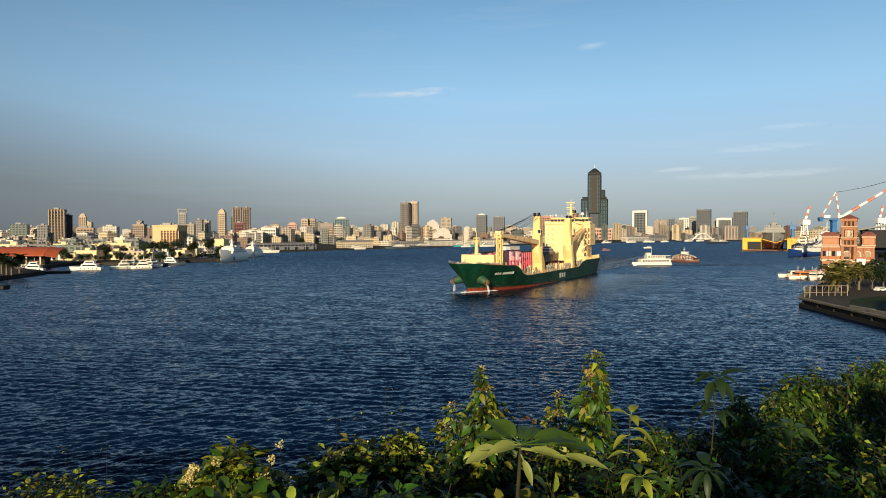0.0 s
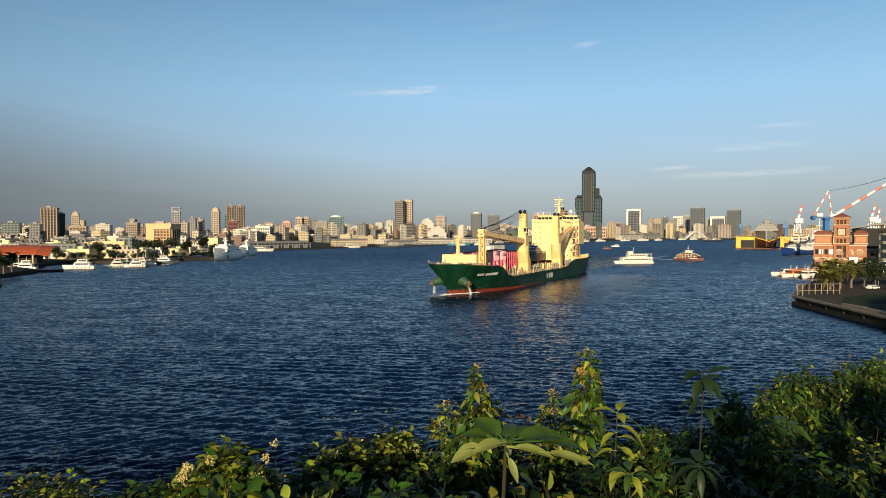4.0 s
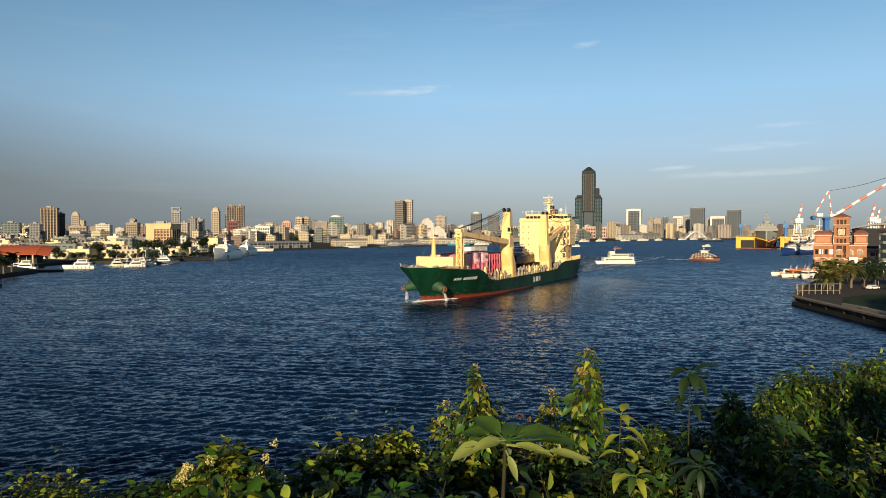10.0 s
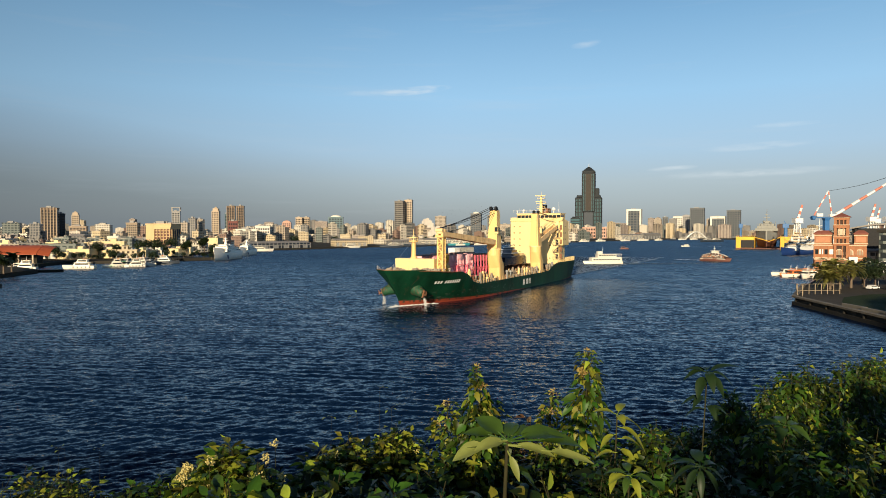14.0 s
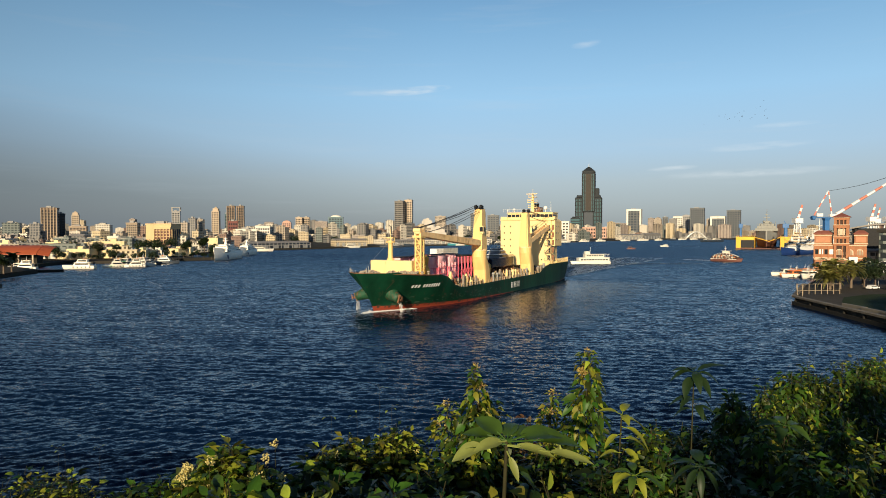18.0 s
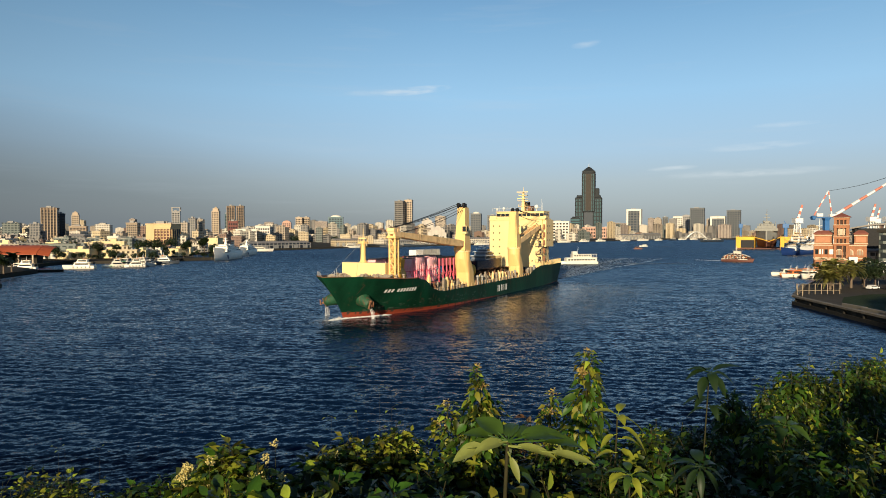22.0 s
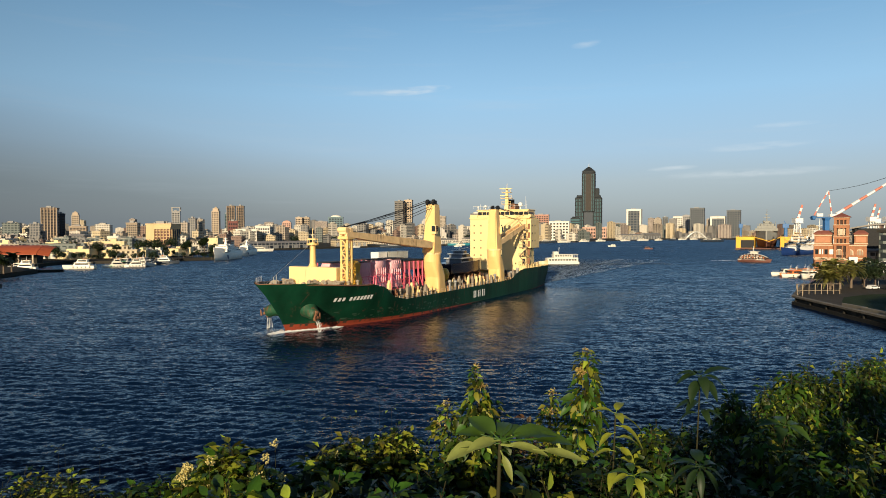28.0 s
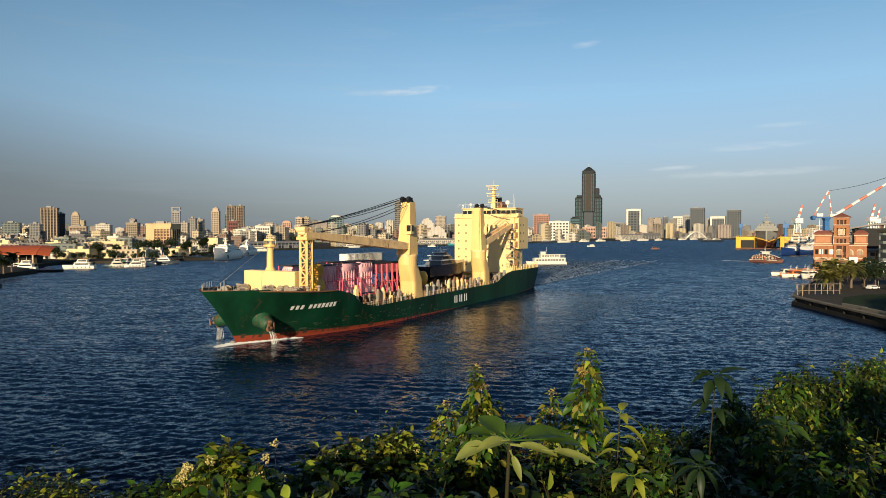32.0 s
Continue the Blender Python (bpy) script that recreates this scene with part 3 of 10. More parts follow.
def lattice(s, x, y, z0, z1, w, steps, r=0.16):
    c = [(x - w, y - w), (x + w, y - w), (x + w, y + w), (x - w, y + w)]
    for px, py in c:
        s.tube((px, py, z0), (px, py, z1), r * 1.7, n=6)
    for k in range(steps):
        a, b = z0 + (z1 - z0) * k / steps, z0 + (z1 - z0) * (k + 1) / steps
        for i in range(4):
            p, q = c[i], c[(i + 1) % 4]
            if (k + i) % 2:
                p, q = q, p
            s.tube((*p, a), (*q, b), r, n=5)
            s.tube((*c[i], b), (*c[(i + 1) % 4], b), r * 0.8, n=5)


s = Shape()
lattice(s, -11.8, 7.2, 8.9, 19.2, 0.78, 7)
s.box(-13.2, -10.4, 5.9, 8.5, 19.2, 19.8)
part("boom_rest", s, M_CRANE, ship, "cream lattice boom rest tower")
s = Shape()
s.box(-0.9, 0.9, -1.3, 1.3, 0, 0.35, 0.05)
winch_base = s.mesh("mooring_winch", M_GEAR)
s = Shape()
s.tube((0, -0.85, 0), (0, 0.85, 0), 0.62, n=14)
for k in range(7):
    s.tube((0, -0.8 + k * 0.25, 0), (0, -0.6 + k * 0.25, 0), 0.74, n=14)
winch_drum = s.mesh("rope_drum", M_GEAR)
s = Shape()
s.tube((0, -0.07, 0), (0, 0.07, 0), 1.0, n=14)
winch_flange = s.mesh("drum_flange", M_GEAR)
s = Shape()
s.box(-0.5, 0.6, -0.4, 0.4, 0, 1.2, 0.15)
winch_gear = s.mesh("gearbox", M_BOOM)
for x, y, a in ((-5.5, 3.4, 20), (-5.5, -3.4, -20), (-8.4, 0.5, 90), (-8.2, 6.2, 80), (-8.4, -6.0, 100), (-1.6, 0.0, 90), (-3.2, 5.6, 60), (-6.8, 8.2, 95), (-3.4, -5.6, 110), (-9.2, 3.6, 90)):
    w = part("mooring_winch", winch_base, None, ship, m=pose(x, y, 8.9, 0, 0, a) @ Matrix.Diagonal((0.8, 0.9, 0.78, 1)))
    part("rope_drum", winch_drum, None, w, m=pose(0, 0, 0.95))
    for e in (-0.92, 0.92):
        part("drum_flange", winch_flange, None, w, m=pose(0, e, 0.95))
    part("gearbox", winch_gear, None, w, m=pose(0, 1.5, 0.2))
vent = Shape()
vent.tube((0, 0, 0), (0, 0, 0.9), 0.28, n=10)
vent.ball((0, 0, 1.15), 0.5, 10, 6, (1, 1, 0.6))
vent_mesh = vent.mesh("mushroom_vent", M_GEAR)
for x, y in ((-9.6, 7.8), (-10, 9.0), (-6, 9.4), (-4.6, 7.0), (1.5, 2.2), (1.5, -2.2), (-2.2, 3.2), (-9.7, -8.6), (-13, 9.3)):
    part("mushroom_vent", vent_mesh, None, ship, m=pose(x, y, 8.9))
s = Shape()
for x in (3.2, 4.0):
    s.tube((x, 0.7, 8.9), (x, 0.7, 12.2 - 0.5 * (x - 3)), 0.09, n=6)
s.tube((6.2, 0, 10.0), (-11.6, -2.1, 18.3), 0.03, n=4)
for k in range(12):
    x = 6.8 - k * 0.9
    for side in (1, -1):
        y = side * max(half(x, 10) - 0.3, 0)
        s.tube((x, y, 10.0), (x, y, 11.2), 0.035, n=4)
part("bow_railing", s, M_GREY, ship)

# anchors in their bolsters
M_BOLSTER = mat("rusty_green_paint", (0.010, 0.065, 0.030), 0.6, var=0.5, scale=0.8, stain=(0.12, 0.055, 0.025), stain_scale=0.9, stain_cut=0.5, bump=0.4, bscale=1.5)
for side in (1, -1):
    s = Shape()
    d = Vector((0.34, 0.86 * side, -0.36)).normalized()
    c = Vector((-3.2, 3.3 * side, 4.9))
    rings = []
    a = d.orthogonal().normalized()
    b = d.cross(a)
    for t, r in ((-1.5, 2.2), (0.2, 2.0), (1.5, 1.6), (2.6, 1.3), (3.7, 1.15), (3.85, 0.8)):
        rings.append([c + d * t + a * (r * math.cos(2 * math.pi * i / 18)) + b * (r * math.sin(2 * math.pi * i / 18)) for i in range(18)])
    s.loft(rings, True, True)
    bol = part("anchor_bolster", s, M_BOLSTER, ship, "bulging green hawse bolster")
    s = Shape()
    e = c + d * 3.75
    s.tube(e, e + d * 0.8, 0.35, 0.3, 8)
    s.box(-1.1, 1.1, -0.35, 0.35, -1.0, -0.3, 0.1, Matrix.Translation(e + d * 0.6) @ d.to_track_quat("X", "Z").to_matrix().to_4x4() @ pose(0, 0, 0, 0, 90, 0))
    s.tube(e + d * 0.5 + Vector((0.9, 0, -0.4)), e + d * 0.9 + Vector((0.7, 0, 1.0)), 0.22, 0.1, 6)
    s.tube(e + d * 0.5 + Vector((-0.9, 0, -0.4)), e + d * 0.9 + Vector((-0.7, 0, 1.0)), 0.22, 0.1, 6)
    part("anchor", s, M_RUST, bol, "rusty stowed anchor")
    s = Shape()
    for k, (dx, w) in enumerate(((0.0, 0.02), (-0.5, 0.028), (-0.8, 0.02), (0.25, 0.02), (-0.25, 0.026), (-0.65, 0.022), (0.1, 0.018), (-1.0, 0.016))):
        p = e - d * 0.3 + Vector((dx, 0.1 * side, -0.9))
        rings = []
        for j in range(7):
            t = j / 6
            q = p + Vector((-0.9 * t * (0.3 + (k % 4) * 0.3), 0.5 * t * side, -(p.z + 0.2) * t * t * 0.55 - (p.z + 0.2) * t * 0.45))
            r = w * (0.7 + 1.6 * t) * r2.uniform(0.7, 1.3)
            rings.append([q + Vector((r * math.cos(i), r * math.sin(i), 0)) for i in (0, 1.26, 2.5, 3.77, 5.03)])
        s.loft(rings, True, True)
    part("hawse_water", s, M_FOAM, bol, "white water pouring from the hawse pipe")


# cranes
def crane(x, boom_aim, boom_len, cab):
    ped = Shape()
    rings = []
    for z, rx, ry, e, off in ((3.9, 2.3, 2.2, 0.3, -2.1), (8.6, 2.3, 2.2, 0.35, -1.8), (11.2, 2.35, 2.25, 0.6, -0.7), (12.8, 2.3, 2.3, 1.0, 0), (15.0, 2.3, 2.3, 1.0, 0)):
        ring = []
        for i in range(24):
            a = 2 * math.pi * (i + 0.5) / 24
            c, s_ = math.cos(a), math.sin(a)
            ring.append((x + off + rx * math.copysign(abs(c) ** e, c), 8.2 + ry * math.copysign(abs(s_) ** e, s_), z))
        rings.append(ring)
    ped.loft(rings, True, False)
    p = part("crane_pedestal", ped, M_CRANE, ship, "cream crane pedestal with rust stains")
    s = Shape()
    s.tube((x, 8.2, 14.75), (x, 8.2, 15.25), 2.45, n=24)
    part("slewing_ring", s, M_BOOM, p)
    h = Shape()
    f = 1 if boom_aim.x > x else -1

    def sec(z, a, b, c, off):
        return [(x + f * (off - a), 8.2 - c, z), (x + f * (off + b), 8.2 - c, z), (x + f * (off + b), 8.2 + c, z), (x + f * (off - a), 8.2 + c, z)]

    h.loft([sec(15.2, 1.9, 2.3, 1.85, 0), sec(17.5, 1.9, 2.0, 1.75, 0), sec(19.5, 1.8, 1.6, 1.6, 0), sec(28.1, 1.5, 1.0, 1.25, -0.1)])
    house = part("crane_house", h, M_CRANE, ship, "tapering cream crane house")
    s = Shape()
    for y in (-0.9, 0.9):
        s.box(x + f * 0.1 - 0.9, x + f * 0.1 + 0.9, 8.2 + y - 0.2, 8.2 + y + 0.2, 27.8, 29.2, 0.1)
        s.tube((x + f * 0.9, 8.2 + y - 0.3, 28.7), (x + f * 0.9, 8.2 + y + 0.3, 28.7), 0.75, n=14)
    s.box(x - 1.3, x + 0.6, 7.2, 9.2, 28.0, 28.4)
    s.tube((x - f * 1.2, 7.3, 28.2), (x + f * 1.6, 7.3, 29.1), 0.12, n=6)
    s.tube((x - f * 1.2, 9.1, 28.2), (x + f * 1.6, 9.1, 29.1), 0.12, n=6)
    part("sheave_head", s, M_DARK, house, "dark sheave block at the crane's head")
    s = Shape()
    s.box(x + f * 1.55 - 0.75, x + f * 1.55 + 0.55, 8.2 + 0.9, 8.2 + 2.2, 20.2, 22.6, 0.1)
    part("operator_cab", s, M_SHIP, house)
    s = Shape()
    s.box(x + f * 2.13 - 0.05, x + f * 2.13 + 0.05, 8.2 + 1.0, 8.2 + 2.1, 20.9, 22.4)
    s.box(x + f * 1.5 - 0.6, x + f * 1.5 + 0.4, 8.2 + 2.18, 8.2 + 2.24, 20.9, 22.4)
    part("cab_window", s, M_GLASS, house)
    s = Shape()
    for k in range(16):
        s.box(x - f * 1.9 - 0.25, x - f * 1.9 + 0.25, 9.2, 9.5, 15.5 + k * 0.7, 15.58 + k * 0.7)
    s.tube((x - f * 1.9 - 0.25, 9.35, 15.4), (x - f * 1.9 - 0.25, 9.35, 27.3), 0.05, n=4)
    s.tube((x - f * 1.9 + 0.25, 9.35, 15.4), (x - f * 1.9 + 0.25, 9.35, 27.3), 0.05, n=4)
    part("ladder", s, M_BOOM, house)
    # boom: two box girders with cross ties
    root = Vector((x + f * 1.9, 8.2, 17.3))
    d = (boom_aim - root).normalized()
    tip = root + d * boom_len
    up = Vector((0, 0, 1))
    side_v = d.cross(up).normalized()
    nrm = side_v.cross(d)
    s = Shape()
    for o in (-1.15, 1.15):
        rings = []
        for t, hh in ((0, 0.75), (0.12, 0.95), (0.8, 0.75), (1.0, 0.5)):
            c = root + d * (boom_len * t) + side_v * (o * (1 - 0.35 * t))
            rings.append([c + side_v * a + nrm * b for a, b in ((-0.35, -hh), (0.35, -hh), (0.35, hh), (-0.35, hh))])
        s.loft(rings)
    boom = part("boom", s, M_BOOM, ship, "weathered buff twin-girder crane boom")
    s = Shape()
    for k in range(9):
        t = 0.08 + 0.88 * k / 8
        c = root + d * (boom_len * t)
        w = 1.15 * (1 - 0.35 * t)
        s.tube(c - side_v * w, c + side_v * w, 0.2, n=6)
        if k:
            s.tube(c - side_v * w, last + side_v * w, 0.13, n=5)
        last = c
    part("cross_tie", s, M_BOOM, boom)
    s = Shape()
    q = d.to_track_quat("X", "Z").to_matrix().to_4x4()
    s.box(-2.0, 0.4, -0.9, 0.9, -0.1, 0.8, 0.15, Matrix.Translation(tip) @ q)
    s.tube(tip + side_v * -1.1 + up * 0.9, tip + side_v * 1.1 + up * 0.9, 0.6, n=14)
    s.tube(tip - d * 1.6 + side_v * -1.1 + up * 0.9, tip - d * 1.6 + side_v * 1.1 + up * 0.9, 0.55, n=14)
    part("boom_head", s, M_BOOM, boom, "rust-stained boom head with sheaves")
    # luffing ropes, an upper and a lower bundle
    for o, z, f_, sag in ((-0.9, 29.2, 1.0, 0.25), (-0.3, 28.9, 1.0, 0.5), (0.3, 29.1, 1.0, 0.35), (0.9, 28.7, 1.0, 0.8), (-0.6, 27.4, 0.86, 0.5), (0.6, 27.2, 0.86, 0.9)):
        s = Shape()
        a = Vector((x + f * 1.2, 8.2 + o, z))
        b2 = root + d * (boom_len * f_) + side_v * o * 0.8 + up * (1.5 if f_ == 1.0 else 0.8)
        prev = a
        for k in range(1, 11):
            q = k / 10
            c = a.lerp(b2, q) - up * (sag * math.sin(math.pi * q))
            s.tube(prev, c, 0.075, n=5, caps=False)
            prev = c
        part("luffing_rope", s, M_ROPE, boom)
    if cab:
        for o in (-0.6, 0.0, 0.6):
            s = Shape()
            c = tip - d * 2.6 + side_v * o
            s.tube(c, c - up * 9.0, 0.09, n=5)
            part("hoist_rope", s, M_ROPE, boom)


crane(-49.6, Vector((-10.5, 7.4, 20.3)), 37.5, True)
crane(-93.0, Vector((-126.0, 9.0, 25.2)), 33.0, False)

# accommodation block
s = Shape()
s.box(-124.5, -117, -11.6, 10.6, 3.9, 25.6, 0.1)
acc = part("deckhouse", s, M_SHIP, ship, "tall cream accommodation block")
s = Shape()
s.box(-127, -117.6, 10.6, 12.1, 15.0, 25.6, 0.1)
s.box(-124.5, -118.5, 10.6, 10.95, 7.0, 15.0, 0.1)
part("stair_tower", s, M_SHIP, acc)
s = Shape()
s.box(-125, -116.6, -11.7, 11.9, 25.6, 26.1, 0.08)
part("bridge_deck", s, M_SHIP, acc)
s = Shape()
s.box(-124.5, -117.2, -8.6, 11.2, 26.1, 28.7, 0.15)
br = part("wheelhouse", s, M_SHIP, acc, "cream wheelhouse with a band of dark windows")
pane = Shape()
pane.box(-0.06, 0.06, -0.78, 0.78, 0, 1.15)
pane_mesh = pane.mesh("bridge_window", M_GLASS)
for k in range(11):
    part("bridge_window", pane_mesh, None, br, m=pose(-117.14, -7.6 + k * 1.8, 27.0))
for k in range(3):
    part("bridge_window", pane_mesh, None, br, m=pose(-118.4 - k * 1.9, 11.22, 27.0, 0, 0, 90))
for side in (-1, 1):
    s = Shape()
    s.box(-119.5, -117.0, (11.2 if side > 0 else -11.6), (12.2 if side > 0 else -8.6), 26.1, 27.2, 0.08)
    part("bridge_wing", s, M_SHIP, acc)
s = Shape()
s.box(-124.8, -117.0, -8.9, 11.4, 28.7, 29.0, 0.06)
part("monkey_island", s, M_SHIP, acc)
port = Shape()
port.box(-0.05, 0.05, -0.22, 0.22, -0.27, 0.27, 0.04)
port_mesh = port.mesh("cabin_window", M_GLASS)
for row in range(6):
    for col in range(8):
        if col in (2, 3, 5) or (col == 6 and row % 2):
            continue
        part("cabin_window", port_mesh, None, acc, m=pose(-116.98, -9.9 + col * 2.75, 9.4 + row * 2.75))
for row in range(6):
    for col in range(2):
        part("cabin_window", port_mesh, None, acc, m=pose(-119.5 - col * 2.6, 12.12 if row > 2 else 11.62, 9.4 + row * 2.75, 0, 0, 90))
s = Shape()
for k in range(5):
    z = 9.0 + k * 3.1
    s.box(-117.0, -115.8, 8.2, 11.4, z, z + 0.12)
    for y in (8.2, 9.8, 11.4):
        s.tube((-115.85, y, z), (-115.85, y, z + 1.1), 0.05, n=5)
    s.tube((-115.85, 8.2, z + 1.1), (-115.85, 11.4, z + 1.1), 0.05, n=5)
    s.tube((-116.0, 8.3 if k % 2 else 11.3, z), (-116.0, 11.3 if k % 2 else 8.3, z + 3.1), 0.12, n=5)
part("outside_stair", s, M_GEAR, acc, "weathered outside stair")
for k in range(5):          # doorways and stair openings at the landings: flat panels painted for inner shade
    z = 9.0 + k * 3.1
    s = Shape()
    s.box(-117.02, -116.94, 9.2 + 0.5 * (k % 2), 10.3 + 0.2 * (k % 2), z + 0.15, z + 2.2)
    part("doorway", s, M_DARK, acc)
    s = Shape()
    s.box(-117.7, -117.55, 10.9, 11.8, z + 0.3, z + 2.4)
    part("stair_opening", s, M_RUST, acc)
# mast, funnel, domes
s = Shape()
s.loft([[(-125 + a * w, b * w, z) for a, b in ((-1, -1), (1, -1), (1, 1), (-1, 1))] for z, w in ((28.9, 0.75), (33.5, 0.5), (37.0, 0.3))])
for z, w in ((31.2, 1.8), (33.4, 2.2), (35.6, 1.7)):
    s.box(-126, -124, -w, w, z, z + 0.2)
    for y in (-w, w):
        s.tube((-124.2, y, z), (-124.2, y, z + 1.0), 0.05, n=5)
    s.tube((-124.2, -w, z + 1), (-124.2, w, z + 1), 0.05, n=5)
s.box(-124.0, -123.6, -2.2, 1.0, 34.3, 34.6)
s.box(-124.0, -123.6, -2.4, 2.4, 36.9, 37.2)
s.tube((-125, 0, 37), (-125, 0, 39.0), 0.1, 0.05, 6)
part("radar_mast", s, M_SHIP, ship, "cream radar mast with platforms")
s = Shape()
s.loft([[(-129.6 + a * 2.3, 0.3 + b * 2.0, z) for a, b in ((-1, -1), (1, -1), (1, 1), (-1, 1))] for z in (25, 31.5)])
fun = part("funnel", s, M_RUST, ship, "brown funnel behind the mast")
s = Shape()
for x, y in ((-130.4, -0.6), (-129.2, 0.9), (-128.6, -0.4)):
    s.tube((x, y, 31), (x, y, 33.2), 0.5, n=10)
part("exhaust_pipe", s, M_DARK, fun)
for y, r, z in ((7.6, 0.85, 30.8), (-6.2, 0.55, 30.3), (-9.2, 0.4, 30.0)):
    s = Shape()
    s.tube((-119, y, 29.2), (-119, y, z - r * 0.6), 0.15, n=6)
    s.ball((-119, y, z), r, 12, 8)
    part("satellite_dome", s, M_WHITE, ship)
s = Shape()
for y, h in ((9.8, 4.5), (10.2, 3.0), (-8.0, 2.0), (4.0, 2.2), (-3.0, 1.6)):
    s.tube((-118.5, y, 29.2), (-118.5, y, 29.2 + h), 0.05, 0.03, 5)
for k in range(11):
    s.tube((-117.1, -10.3 + 2.06 * k, 29.3), (-117.1, -10.3 + 2.06 * k, 30.3), 0.04, n=4)
s.tube((-117.1, -10.3, 30.3), (-117.1, 10.3, 30.3), 0.04, n=4)
part("whip_antenna", s, M_WHITE, ship)
# poop: lifeboat davit, winches, rail
s = Shape()
s.tube((0, 0, 0), (0, 0, 2.6), 0.16, n=5)
stanchion = s.mesh("poop_stanchion", M_SHIP)
for k in range(20):
    x = -144.5 + k * 1.9
    part("poop_stanchion", stanchion, None, ship, m=pose(x, max(half(x, 8) - 0.4, 1), 7.0))
s = Shape()
s.ball((-128, 8.0, 12.0), 1.5, 12, 8, (2.2, 0.9, 0.9))
part("lifeboat", s, M_YELLOW, ship, "orange-yellow covered lifeboat")
s = Shape()
s.tube((-111, 9.5, 3.9), (-111, 9.5, 8.2), 0.55, 0.5, 10)
s.box(-114.5, -109.5, 4.0, 8.0, 3.9, 7.0, 0.1)
s.box(-107.5, -104.5, 6.0, 9.5, 3.9, 6.6, 0.1)
part("deck_store", s, M_GREY, ship)

# lettering as plain bars
bar = Shape()
bar.add([(0, 0, 0), (0.82, 0, 0), (1.0, 0, 1.0), (0.18, 0, 1.0), (0, 0.03, 0), (0.82, 0.03, 0), (1.0, 0.03, 1.0), (0.18, 0.03, 1.0)],
        [(0, 3, 2, 1), (4, 5, 6, 7), (0, 1, 5, 4), (2, 3, 7, 6), (1, 2, 6, 5), (3, 0, 4, 7)])
M_LETTER = mat("white_lettering", (0.85, 0.85, 0.82), 0.5, var=0.08, scale=1.0)
bar_mesh = bar.mesh("name_bar", M_LETTER)
bx = -6.4
for k in range(10):
    if k == 3:
        bx -= 0.7
    x, z = bx, 6.05 - 0.005 * k
    y = half(x, z)
    a = math.degrees(math.atan2(half(x - 0.6, z) - half(x + 0.6, z), 1.2))
    lean = math.degrees(math.atan2(half(x, z + 0.5) - half(x, z - 0.5), 1.0))
    part("name_bar", bar_mesh, None, ship, m=Matrix.Translation((x, y + 0.05, z)) @ pose(0, 0, 0, 0, 0, 180 - a) @ pose(0, 0, 0, lean, 0, 0) @ Matrix.Diagonal((0.72, 1, 1.0, 1)))
    bx -= 0.93
for k in range(3):
    for dx in (0.0, 1.2):
        s = Shape()
        x = -69.0 - k * 3.1 - dx
        s.box(x - 0.75 + 0.3, x, B, B + 0.04, 1.5, 3.5)
        part("side_mark", s, M_LETTER, ship)

# rust runs below scuppers and the deck edge, scuffed paint along the side
r5 = random.Random(31)
M_RUN = mat("rust_run", (0.045, 0.030, 0.018), 0.8, var=0.4, scale=1.5, streak=True)
M_SCUFF = mat("scuffed_green_paint", (0.03, 0.075, 0.045), 0.6, var=0.5, scale=1.2)


def hull_patch(x, z0, z1, w, side, taper):
    s = Shape()
    pts = []
    for z, k in ((z1, 1.0), (z1 - (z1 - z0) * 0.4, 0.8), (z0, taper)):
        for e in (-1, 1):
            px = x + e * w * 0.5 * k
            pts.append((px, side * (half(px, z) + 0.025), z))
    s.add(pts, [(0, 1, 3, 2), (2, 3, 5, 4)] if side < 0 else [(0, 2, 3, 1), (2, 4, 5, 3)])
    return s


for k in range(90):
    x = r5.uniform(-130, -20) if k < 80 else r5.uniform(-20, 0)
    zt = hull_top(x) - (0.02 if r5.random() < 0.6 else r5.uniform(0.3, 2.5))
    ln = min(r5.uniform(0.4, 2.6), zt - red_top(x) - 0.2)
    if ln > 0.2:
        part("rust_run", hull_patch(x, zt - ln, zt, r5.uniform(0.08, 0.4), 1, 0.3), M_RUN, ship)
for k in range(110):
    x = r5.uniform(-60, -3)
    z = red_top(x) + 0.1 + 2.2 * r5.random() ** 1.6
    part("scuff", hull_patch(x, z, z + r5.uniform(0.08, 0.4), r5.uniform(0.2, 1.3), 1, r5.uniform(0.3, 0.9)), M_SCUFF if r5.random() < 0.7 else M_RUN, ship)
for k in range(60):
    x = r5.uniform(-80, -1)
    part("rust_run", hull_patch(x, red_top(x) - 0.5, red_top(x) + r5.uniform(0.0, 0.5), r5.uniform(0.2, 0.9), 1, 0.7), M_RUN, ship)

# bow wave and foam along the waterline
def foam_strip(side, x0, x1, seed):
    r3 = random.Random(seed)
    s = Shape()
    x = x0
    while x > x1:
        y = side * (half(x, 0.1) + 0.1)
        k = (x - x1) / (x0 - x1)
        w = (0.14 + 0.75 * k * k) * r3.uniform(0.4, 1.2)
        ln = r3.uniform(0.8, 2.4)
        h = (0.08 + 0.16 * k ** 4) * r3.uniform(0.5, 1.2)
        rings = []
        for j in range(5):
            t = j / 4
            c = x - ln * t
            ww = w * math.sin(math.pi * (0.12 + 0.8 * t))
            yy = side * (half(c, 0.1) + 0.02)
            rings.append([(c, yy, -0.1), (c, yy, h * math.sin(math.pi * (0.15 + 0.7 * t))), (c, yy + side * ww * 0.5, h * 0.6 * r3.uniform(0.4, 1)), (c, yy + side * ww, -0.06)])
        s.loft(rings, True, True)
        x -= ln * r3.uniform(0.7, 1.1 + 4.0 * (1 - k))
    return s


